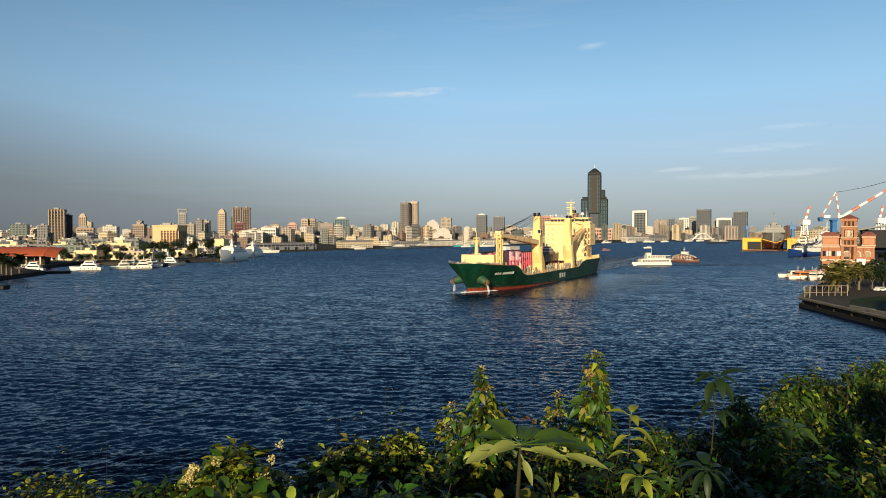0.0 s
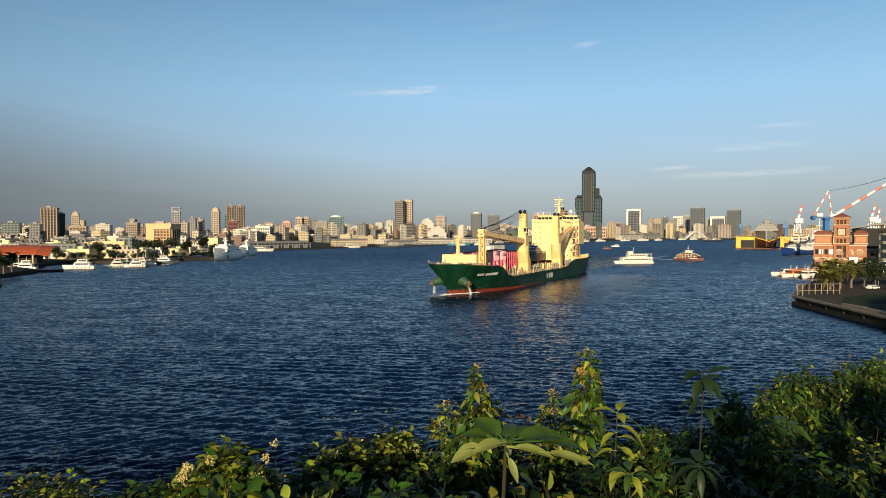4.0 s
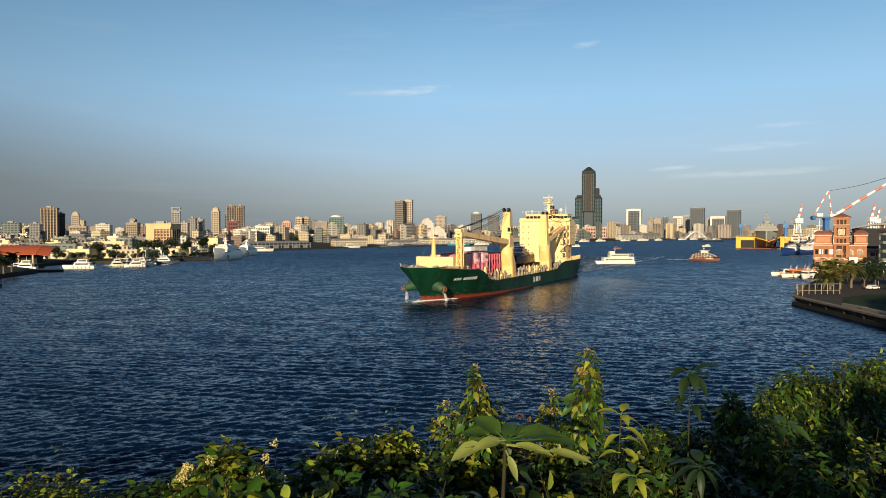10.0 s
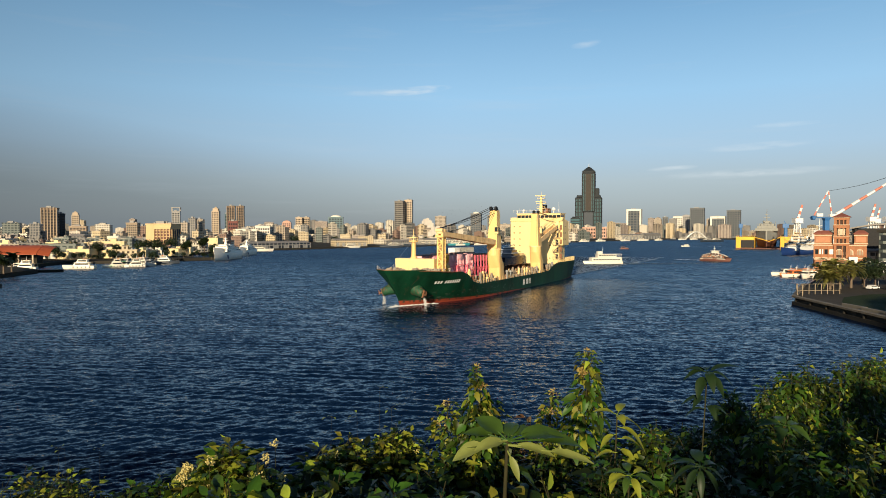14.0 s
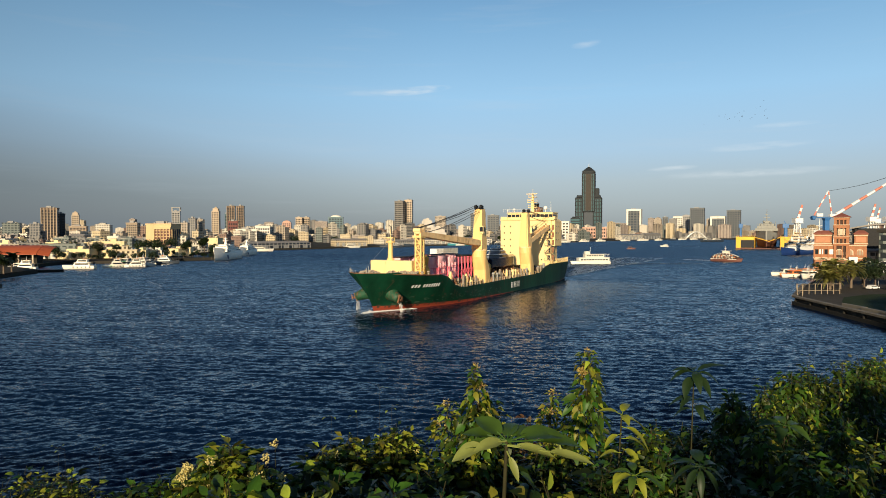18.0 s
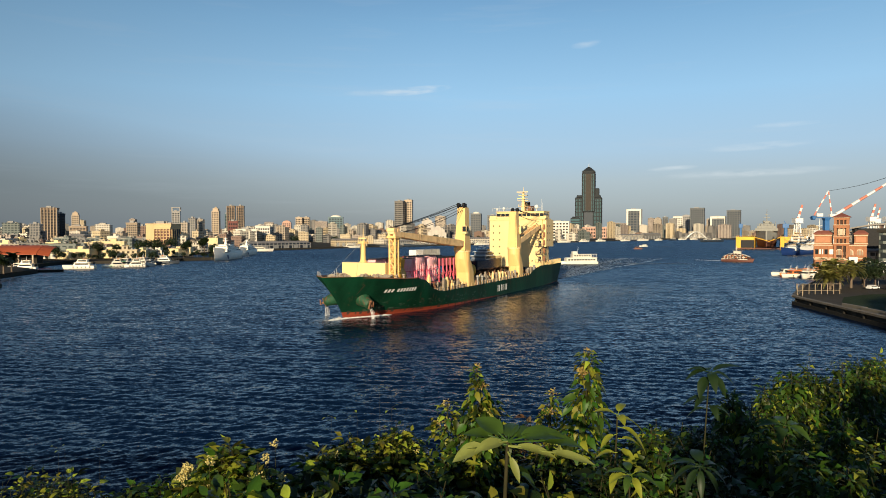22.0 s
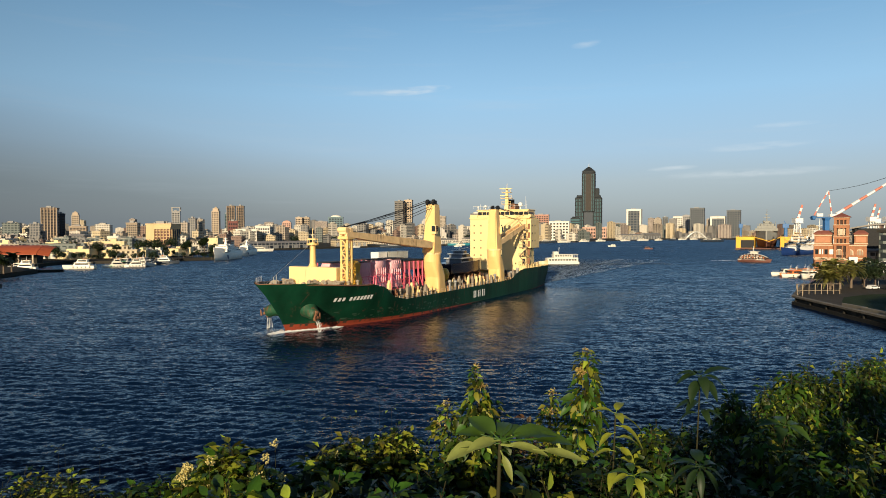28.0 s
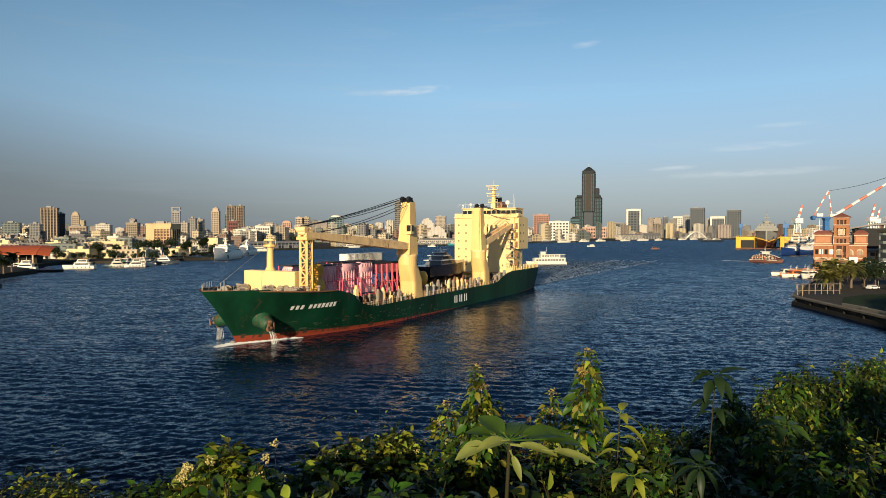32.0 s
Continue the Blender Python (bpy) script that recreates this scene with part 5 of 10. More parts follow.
            s.box(-hw * 0.34, hw * 0.98, -hd - 0.75, -hd, pz, pz + top * 0.026)
            part("floor_band", s, wall, t)
        s = Shape()
        s.box(-hw * 0.36, hw, -hd - 1.4, -hd, top * 0.84, top * 0.92)
        part("lintel", s, wall, t)
        for k in range(5):
            s = Shape()
            px = -hw * 0.7 + hw * 0.32 * k
            s.tube((px, 0, h), (px, 0, h + 2.5 + k % 2), 1.1, n=10)
            part("roof_tank", s, M_GREYWALL, t)
    if cols:
        fill_x, fill_z = (0.62, 0.55) if crown != "grid" else (0.72, 0.66)
        x0, x1, z0, z1 = (-hw * 0.94, hw * 0.94, top * 0.06, top * 0.97) if crown != "grid" else (-hw * 0.3, hw * 0.92, top * 0.28, top * 0.80)
        cw, ch = (x1 - x0) / cols, (z1 - z0) / rows
        p = Shape()
        p.box(-cw * fill_x / 2, cw * fill_x / 2, -0.12, 0.12, -ch * fill_z / 2, ch * fill_z / 2)
        mesh = p.mesh("window", pane)
        for i in range(cols):
            for j in range(rows):
                part("window", mesh, None, t, m=pose(x0 + cw * (i + 0.5), -hd - 0.05, z0 + ch * (j + 0.5)))
        if dep > 8 and crown not in ("sail", "grid"):
            sc = max(2, round(cols * 0.5))
            cw2 = dep * 0.94 / sc
            p = Shape()
            p.box(-0.12, 0.12, -cw2 * 0.3, cw2 * 0.3, -ch * fill_z / 2, ch * fill_z / 2)
            mesh = p.mesh("window", pane)
            sx = 1
            for i in range(sc):
                for j in range(rows):
                    part("window", mesh, None, t, m=pose(sx * (hw + 0.05), -dep * 0.47 + cw2 * (i + 0.5), z0 + ch * (j + 0.5)))
    return t


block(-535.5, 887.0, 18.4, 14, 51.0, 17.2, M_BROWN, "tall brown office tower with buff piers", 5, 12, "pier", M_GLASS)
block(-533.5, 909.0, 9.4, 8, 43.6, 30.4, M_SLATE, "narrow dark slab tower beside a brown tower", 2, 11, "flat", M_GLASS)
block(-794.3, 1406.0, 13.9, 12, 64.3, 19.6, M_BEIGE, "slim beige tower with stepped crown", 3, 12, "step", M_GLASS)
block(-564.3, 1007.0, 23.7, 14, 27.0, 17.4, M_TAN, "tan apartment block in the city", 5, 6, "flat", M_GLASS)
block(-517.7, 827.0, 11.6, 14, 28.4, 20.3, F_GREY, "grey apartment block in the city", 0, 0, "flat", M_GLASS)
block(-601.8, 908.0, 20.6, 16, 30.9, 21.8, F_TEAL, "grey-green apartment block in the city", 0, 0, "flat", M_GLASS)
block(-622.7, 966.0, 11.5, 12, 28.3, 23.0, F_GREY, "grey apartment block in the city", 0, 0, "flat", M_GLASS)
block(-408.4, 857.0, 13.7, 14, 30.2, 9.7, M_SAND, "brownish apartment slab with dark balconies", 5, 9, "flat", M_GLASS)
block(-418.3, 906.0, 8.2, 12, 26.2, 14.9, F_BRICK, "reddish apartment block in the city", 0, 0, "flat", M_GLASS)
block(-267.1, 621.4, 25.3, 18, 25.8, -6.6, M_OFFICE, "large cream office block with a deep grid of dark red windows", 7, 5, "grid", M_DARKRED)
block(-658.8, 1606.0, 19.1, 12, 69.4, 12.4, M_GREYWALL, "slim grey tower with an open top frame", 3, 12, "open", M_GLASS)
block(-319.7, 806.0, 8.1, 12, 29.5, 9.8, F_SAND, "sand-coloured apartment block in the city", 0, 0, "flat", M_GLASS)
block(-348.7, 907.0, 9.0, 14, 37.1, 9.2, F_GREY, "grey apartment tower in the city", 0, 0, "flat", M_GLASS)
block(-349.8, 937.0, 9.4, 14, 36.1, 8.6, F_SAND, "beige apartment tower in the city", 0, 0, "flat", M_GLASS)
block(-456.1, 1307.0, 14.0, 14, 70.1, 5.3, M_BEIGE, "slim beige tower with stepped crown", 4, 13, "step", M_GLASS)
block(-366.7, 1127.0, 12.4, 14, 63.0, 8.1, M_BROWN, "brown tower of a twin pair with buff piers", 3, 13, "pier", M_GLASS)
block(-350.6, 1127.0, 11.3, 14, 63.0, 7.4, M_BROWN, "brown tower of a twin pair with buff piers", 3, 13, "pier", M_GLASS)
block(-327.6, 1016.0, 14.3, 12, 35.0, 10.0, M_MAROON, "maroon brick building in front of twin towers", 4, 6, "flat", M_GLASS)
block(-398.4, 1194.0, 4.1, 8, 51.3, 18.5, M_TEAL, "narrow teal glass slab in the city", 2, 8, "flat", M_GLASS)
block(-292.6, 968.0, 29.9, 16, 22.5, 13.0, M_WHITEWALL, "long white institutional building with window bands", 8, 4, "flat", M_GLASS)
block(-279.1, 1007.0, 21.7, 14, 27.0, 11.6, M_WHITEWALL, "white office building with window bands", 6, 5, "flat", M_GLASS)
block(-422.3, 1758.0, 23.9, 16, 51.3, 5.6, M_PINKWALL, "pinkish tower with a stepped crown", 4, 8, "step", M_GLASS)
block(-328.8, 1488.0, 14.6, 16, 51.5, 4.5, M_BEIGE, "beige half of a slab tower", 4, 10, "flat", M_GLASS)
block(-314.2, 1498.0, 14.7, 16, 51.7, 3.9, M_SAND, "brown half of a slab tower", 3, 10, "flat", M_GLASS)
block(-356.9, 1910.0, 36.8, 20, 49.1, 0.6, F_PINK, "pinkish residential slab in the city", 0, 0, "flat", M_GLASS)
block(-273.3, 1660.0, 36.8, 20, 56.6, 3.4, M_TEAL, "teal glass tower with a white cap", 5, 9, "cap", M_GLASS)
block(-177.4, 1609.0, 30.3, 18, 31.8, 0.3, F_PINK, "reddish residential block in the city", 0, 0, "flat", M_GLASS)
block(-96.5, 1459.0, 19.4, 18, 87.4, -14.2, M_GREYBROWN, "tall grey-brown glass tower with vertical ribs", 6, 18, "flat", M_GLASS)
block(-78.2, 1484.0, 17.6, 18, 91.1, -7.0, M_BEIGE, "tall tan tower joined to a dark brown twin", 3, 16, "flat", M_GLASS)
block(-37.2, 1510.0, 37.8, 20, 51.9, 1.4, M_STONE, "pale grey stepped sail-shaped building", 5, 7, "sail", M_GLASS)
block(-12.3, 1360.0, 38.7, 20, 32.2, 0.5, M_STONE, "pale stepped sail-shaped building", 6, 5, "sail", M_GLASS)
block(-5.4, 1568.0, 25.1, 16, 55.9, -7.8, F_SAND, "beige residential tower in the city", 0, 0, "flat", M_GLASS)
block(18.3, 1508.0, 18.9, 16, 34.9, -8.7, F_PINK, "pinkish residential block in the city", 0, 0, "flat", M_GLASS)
block(87.2, 1709.0, 26.9, 18, 66.6, -12.9, M_HAZEGLASS, "dark glass tower with a pale domed cap", 4, 10, "cap", M_SLATE)
block(133.9, 1729.0, 29.7, 18, 62.7, -10.5, M_HAZEGLASS, "dark slab tower in the city", 4, 10, "flat", M_SLATE)
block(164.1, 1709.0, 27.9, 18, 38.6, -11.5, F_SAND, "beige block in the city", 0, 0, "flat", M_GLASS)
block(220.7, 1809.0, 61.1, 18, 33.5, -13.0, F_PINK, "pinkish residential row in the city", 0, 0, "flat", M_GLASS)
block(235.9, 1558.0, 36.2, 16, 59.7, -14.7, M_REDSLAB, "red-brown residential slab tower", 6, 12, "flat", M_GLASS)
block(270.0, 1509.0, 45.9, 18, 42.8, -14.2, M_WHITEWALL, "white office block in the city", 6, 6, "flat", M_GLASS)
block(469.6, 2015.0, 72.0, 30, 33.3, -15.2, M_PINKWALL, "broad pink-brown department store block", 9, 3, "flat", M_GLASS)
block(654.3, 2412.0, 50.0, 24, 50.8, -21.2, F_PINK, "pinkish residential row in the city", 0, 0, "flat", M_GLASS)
block(651.4, 2213.0, 46.8, 26, 96.0, -27.7, M_HAZEGLASS, "dark tower held in a white frame", 4, 10, "frame", M_SLATE)
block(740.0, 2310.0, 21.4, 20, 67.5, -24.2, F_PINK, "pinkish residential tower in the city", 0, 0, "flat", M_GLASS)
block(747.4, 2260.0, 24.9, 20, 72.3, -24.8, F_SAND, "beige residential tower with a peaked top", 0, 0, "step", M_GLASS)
block(790.0, 2310.0, 18.0, 20, 71.5, -23.8, M_HAZEGLASS, "dark residential tower in the city", 3, 9, "flat", M_SLATE)
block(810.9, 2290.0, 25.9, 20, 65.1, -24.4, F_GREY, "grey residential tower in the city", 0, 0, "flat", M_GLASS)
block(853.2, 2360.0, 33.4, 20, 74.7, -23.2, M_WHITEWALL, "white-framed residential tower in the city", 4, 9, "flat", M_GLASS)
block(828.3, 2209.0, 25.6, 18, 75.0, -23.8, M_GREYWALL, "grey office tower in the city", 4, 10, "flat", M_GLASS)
block(806.6, 2061.0, 41.4, 22, 94.3, -29.5, M_HAZEGLASS, "large dark glass office slab", 6, 13, "flat", M_SLATE)
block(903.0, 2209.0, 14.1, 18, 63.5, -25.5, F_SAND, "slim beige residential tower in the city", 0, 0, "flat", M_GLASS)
block(914.2, 2161.0, 47.2, 22, 69.9, -26.2, M_HAZEGLASS, "dark residential tower in a white frame", 5, 9, "frame", M_SLATE)
block(944.1, 2111.0, 41.1, 22, 88.8, -30.6, M_HAZEGLASS, "dark glass tower with curved facets", 5, 12, "flat", M_SLATE)
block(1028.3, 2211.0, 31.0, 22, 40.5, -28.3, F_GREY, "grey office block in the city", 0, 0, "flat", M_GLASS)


# the tallest tower: two lower wings that carry a central shaft
def sky_tower():
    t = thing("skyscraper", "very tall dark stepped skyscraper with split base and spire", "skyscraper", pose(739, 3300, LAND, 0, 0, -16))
    for sx in (-1, 1):
        s = Shape()
        s.box(sx * 44 - 22, sx * 44 + 22, -28, 28, 0, 195, 3)
        s.box(sx * 44 - 15, sx * 44 + 15, -20, 20, 195, 206, 2)
        part("wing", s, M_TOWER, t, "dark stepped wing of the tower")
    s = Shape()
    s.box(24, 52, -22, 22, 195, 240, 2)
    part("shoulder", s, M_TOWER, t)
    s = Shape()
    s.box(-33, 33, -30, 30, 120, 318, 3)
    s.loft([[(a * 33 * k, b * 30 * k, z) for a, b in ((-1, -1), (1, -1), (1, 1), (-1, 1))] for z, k in ((318, 0.92), (326, 0.88), (333, 0.72), (340, 0.48), (346, 0.26), (350, 0.08))])
    for a in (-1, 1):
        for b in (-1, 1):
            s.box(a * 28 - 4, a * 28 + 4, b * 26 - 4, b * 26 + 4, 318, 328, 1)
    part("shaft", s, M_TOWER, t, "dark central shaft with a domed crown")
    s = Shape()
    s.tube((0, 0, 345), (0, 0, 368), 1.6, 0.5, 8)
    part("spire", s, M_WHITEWALL, t)
    s = Shape()
    s.box(-22.2, 22.2, -24, 24, 40, 120.1)
    part("arch_infill", s, M_SLATE, t)
    pane = Shape()
    pane.box(-1.6, 1.6, -0.3, 0.3, 0, 170)
    mesh = pane.mesh("window_strip", M_TOWERPANE)
    for sx in (-1, 1):
        for k in range(5):
            part("window_strip", mesh, None, t, m=pose(sx * 44 - 15 + k * 7.5, -28.1, 14))
    pane = Shape()
    pane.box(-1.5, 1.5, -0.3, 0.3, 0, 185)
    mesh = pane.mesh("window_strip", M_TOWERPANE)
    for k in range(7):
        part("window_strip", mesh, None, t, m=pose(-24 + k * 8, -30.1, 126))
    s = Shape()
    s.box(-15, 15, -31.2, -30.4, 128, 312)
    part("central_panel", s, M_TOWERSTONE, t, "grey-brown stone panel up the shaft")
    for sx in (-1, 1):
        for k in range(9):
            s = Shape()
            s.box(sx * 44 - 19, sx * 44 + 19, -28.9, -28.3, 20 + 19 * k, 24 + 19 * k)
            part("spandrel", s, M_TOWER, t)
    fl = Shape()
    fl.box(-33.4, 33.4, -30.5, 30.5, 0, 2.5)
    mesh = fl.mesh("floor_band", M_TOWER)
    for k in range(9):
        part("floor_band", mesh, None, t, m=pose(0, 0, 135 + k * 20))
    s = Shape()
    s.box(-110, 70, -60, -32, 0, 34, 1)
    part("podium", s, M_PINKWALL, t)
    s = Shape()
    s.box(-88, -40, -31.5, 20, 0, 92, 2)
    s.box(-80, -48, -29, 14, 92, 98, 2)
    annex = part("annex", s, M_TOWER, t, "lower glazed annex")
    for k in range(6):
        s = Shape()
        s.box(-86, -42, -32.1, -31.6, 12 + 13 * k, 20 + 13 * k)
        part("window_band", s, M_TOWERPANE, annex)


M_TOWER = mat("tower_granite_and_glass", (0.024, 0.029, 0.034), 0.6, var=0.2, scale=0.03, spec=0.15)
M_TOWERSTONE = mat("tower_brown_granite", (0.052, 0.045, 0.040), 0.6, var=0.2, scale=0.03, spec=0.12)
M_TOWERPANE = mat("tower_glazing", (0.030, 0.095, 0.115), 0.5, var=0.25, scale=0.03, spec=0.2)
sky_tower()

# the mass of lower town houses
house_walls = (F_GREY, F_SAND, F_PINK, F_WHITE, F_CREAM, F_BRICK, F_WHITE, F_CREAM, F_SAND, F_TEAL, F_GREY, F_GREY, F_WHITE)
P_CREAM = mat("cream_render", (0.72, 0.58, 0.33), 0.8, var=0.15, scale=0.2, stain=(0.5, 0.4, 0.26), stain_scale=0.15, stain_cut=0.6)
P_WHITE = mat("white_render", (0.62, 0.58, 0.49), 0.8, var=0.15, scale=0.2, stain=(0.45, 0.42, 0.36), stain_scale=0.15, stain_cut=0.6)
near_walls = (P_CREAM, P_CREAM, P_WHITE, P_CREAM, F_CREAM, F_WHITE, P_CREAM, F_GREY, F_SAND, F_TEAL, F_BRICK)
house_words = {P_CREAM: "plain cream", P_WHITE: "plain white", F_GREY: "grey", F_SAND: "sand-coloured", F_PINK: "pinkish", F_WHITE: "white", F_CREAM: "cream", F_BRICK: "reddish", F_TEAL: "grey-green"}
M_REDROOF = mat("red_sheet_roof", (0.36, 0.10, 0.05), 0.7, var=0.25, scale=0.2)
M_BLUEROOF = mat("blue_sheet_roof", (0.10, 0.20, 0.32), 0.6, var=0.2, scale=0.2)
M_ROOFGREY = mat("flat_roof", (0.26, 0.24, 0.22), 0.85, var=0.3, scale=0.2, stain=(0.12, 0.11, 0.1), stain_scale=0.2)
r_city = random.Random(21)


def town_house(x, y, w, dep, h, turn, wall):
    r = r_city
    far = y > 1150
    t = thing("house", "%s flat-roofed town building in the city" % house_words[wall], "building", pose(x, y, LAND, 0, 0, turn), group="town buildings")
    s = Shape()
    hw, hd = w / 2, dep / 2
    s.box(-hw, hw, -hd, hd, 0, h)
    part("wall", s, wall, t)
    s = Shape()
    k = r.random()
    if k < 0.035 and h < 16:
        s.loft([[(-hw - 0.4, y2, z) for y2, z in ((-hd - 0.4, h + 0.01), (0, h + 2.2), (hd + 0.4, h + 0.01))], [(hw + 0.4, y2, z) for y2, z in ((-hd - 0.4, h + 0.01), (0, h + 2.2), (hd + 0.4, h + 0.01))]])
        part("roof", s, r.choice((M_REDROOF, M_REDROOF, M_BLUEROOF, M_ROOFGREY)), t)
    else:
        s.box(-hw - 0.2, hw + 0.2, -hd - 0.2, -hd + 0.15, h + 0.003, h + 1.0)
        s.box(-hw - 0.2, -hw + 0.15, -hd + 0.15, hd, h + 0.003, h + 1.0)
        s.box(hw - 0.15, hw + 0.2, -hd + 0.15, hd, h + 0.003, h + 1.0)
        part("parapet", s, wall, t)
        s = Shape()
        a = r.uniform(-0.5, 0.3) * hw
        s.box(a, a + hw * 0.5, -hd * 0.3, hd * 0.4, h, h + r.uniform(2.2, 3.4))
        part("stair_head", s, wall, t)
        if not far:
            s = Shape()
            b = r.uniform(-0.8, 0.7) * hw
            s.tube((b, -hd * 0.5, h), (b, -hd * 0.5, h + 1.9), 0.8, n=8)
            part("water_tank", s, M_GREY, t)
    if not far and h > 7:
        n = max(2, min(4, int(w / 4)))
        p = Shape()
        p.box(-w / n * 0.3, w / n * 0.3, -0.5, 0.1, -0.6, 0.7)
        mesh = p.mesh("balcony", wall)
        for i in range(n):
            for j in range(min(3, int(h / 4))):
                if r.random() < 0.6:
                    part("balcony", mesh, None, t, m=pose(-hw + w / n * (i + 0.5), -hd - 0.1, 4.2 + j * 3.4))


far_town = {}


def strip(u0, u1, d0, d1, count, hmin, hmax, wmin, wmax, far=False):
    """Houses scattered over a stretch of the plan; u is the slope x / y."""
    for i in range(count):
        y = d0 + (d1 - d0) * r_city.random()
        x = (u0 + (u1 - u0) * (i + r_city.random()) / count) * y
        h = hmin + (hmax - hmin) * r_city.random() ** 1.6
        if -0.48 < x / y < -0.38 and y < 625:          # the square before the large cream office block
            h = min(h, 5.0)
            if y > 590:
                continue
        turn = math.degrees(math.atan2(-x, y)) + r_city.uniform(-62, -8)
        w, dep, wall = r_city.uniform(wmin, wmax), r_city.uniform(8, 13), r_city.choice(near_walls if d0 < 620 else house_walls)
        if not far:
            town_house(x, y, w, dep, h, turn, wall)
        else:
            s = far_town.setdefault(wall, Shape())
            m = pose(x, y, LAND, 0, 0, turn)
            s.box(-w / 2, w / 2, -dep / 2, dep / 2, 0, h, 0, m)
            s.box(-w * 0.3, w * 0.15, -dep * 0.2, dep * 0.3, h, h + 3, 0, m)
            s.box(-w / 2 - 0.2, w / 2 + 0.2, -dep / 2 - 0.2, -dep / 2 + 0.2, h + 0.01, h + 1, 0, m)


strip(-0.70, -0.44, 458, 520, 36, 4, 10, 10, 24)
strip(-0.72, -0.40, 520, 600, 38, 5, 13, 10, 26)
strip(-0.74, -0.34, 600, 700, 46, 6, 15, 9, 22)
strip(-0.72, -0.30, 720, 880, 54, 7, 20, 8, 17)
strip(-0.70, -0.26, 900, 1200, 80, 10, 30, 9, 20, True)
strip(-0.16, 0.0, 1000, 1180, 12, 6, 15, 14, 30)
strip(-0.28, -0.06, 1150, 1600, 80, 10, 34, 10, 22, True)
strip(-0.06, 0.22, 1350, 1900, 80, 10, 40, 12, 26, True)
strip(-0.7, 0.1, 1900, 2600, 46, 25, 66, 18, 40, True)
strip(0.18, 0.42, 1950, 2500, 90, 12, 50, 14, 32, True)
strip(0.40, 0.70, 1980, 2500, 60, 14, 48, 16, 40, True)
strip(0.54, 0.70, 950, 1250, 14, 10, 30, 14, 30)
allv, allf, alls, mats_, idx = [], [], [], [], []
for wall, sh in far_town.items():
    o = len(allv)
    allv += sh.v
    allf += [tuple(i + o for i in f_) for f_ in sh.f]
    idx += [len(mats_)] * len(sh.f)
    mats_.append(wall)
me = bpy.data.meshes.new("far_town")
me.from_pydata(allv, [], allf)
for m_ in mats_:
    me.materials.append(m_)
me.polygons.foreach_set("material_index", idx)
me.update()
tagged(new("far_town", me), "mass of pale distant town buildings in low sun", "town", kind="stuff")

# long low sheds and warehouses on the far quays
for x, y, w, h, wall, nm in ((-198, 772, 88, 6, M_GREYWALL, "long dark grey harbour shed"), (-128, 885, 46, 8, F_CREAM, "long yellowish harbour shed"), (-60, 945, 40, 6, F_GREY, "low grey quay shed"),
                             (-8, 1030, 60, 7, F_WHITE, "long white quay terminal"), (58, 1110, 50, 8, F_WHITE, "long white quay terminal"), (150, 1290, 60, 9, F_SAND, "low sand-coloured quay shed"),
                             (470, 1640, 90, 12, F_WHITE, "broad white ferry terminal"), (560, 1760, 80, 14, F_GREY, "broad grey harbour hall")):
    t = thing("warehouse", nm + " with a shallow roof", "warehouse", pose(x, y, LAND, 0, 0, 52 if x < -190 else 30 if x < 100 else 40))
    s = Shape()
    s.box(-w / 2, w / 2, -9, 9, 0, h)
    part("wall", s, M_SLATE if x < -190 else wall, t)
    if x < -190:
        for k in range(17):
            s = Shape()
            s.box(-w / 2 + w * k / 16 - 0.4, -w / 2 + w * k / 16 + 0.4, -9.5, -9.0, 0, h)
            part("column", s, M_GREYWALL, t)
        s = Shape()
        s.box(-w / 2, w / 2, -9.6, -9.0, h * 0.55, h * 0.7)
        part("beam", s, M_GREYWALL, t)
    s = Shape()
    s.loft([[(e, y2, z) for y2, z in ((-9.6, h + 0.01), (0, h + 2.4), (9.6, h + 0.01))] for e in (-w / 2 - 0.5, w / 2 + 0.5)])
    part("roof", s, M_ROOFGREY, t)
    for k in range(6):
        s = Shape()
        s.box(-w / 2 + w * (k + 0.25) / 6, -w / 2 + w * (k + 0.75) / 6, -9.15, -8.9, 0, h * 0.6)
        part("door", s, M_GREY, t)

# white arched footbridge by the far quay
t = thing("arch_bridge", "white steel arch bridge by the far quay", "bridge", pose(752, 1930, LAND, 0, 0, 5))
for y in (-3, 3):
    s = Shape()
    pts = [(-32 + 64 * k / 16, y, 20 * math.sin(math.pi * k / 16)) for k in range(17)]
    for a, b in zip(pts, pts[1:]):
        s.tube(a, b, 1.0, n=6)
    part("arch", s, M_WHITE, t)
s = Shape()
s.box(-36, 36, -3, 3, 4, 5.2)
part("deck", s, M_WHITE, t)
for k in range(1, 16):
    s = Shape()
    s.tube((-32 + 4 * k, -3, 5), (-32 + 4 * k, -3, 20 * math.sin(math.pi * k / 16)), 0.25, n=5)
    part("hanger", s, M_WHITE, t)


# ---------- trees along the shores ----------
def leaf_mat(name, col, trans=0.25, island=0.45):
    return mat(name, col, 0.48, var=0.34, scale=22, island=island, trans=trans, spec=0.3)


M_TREE = leaf_mat("tree_leaves", (0.018, 0.030, 0.010), 0.1)
M_BARK = mat("bark", (0.12, 0.085, 0.06), 0.9, var=0.3, scale=2, bump=0.4, bscale=6)


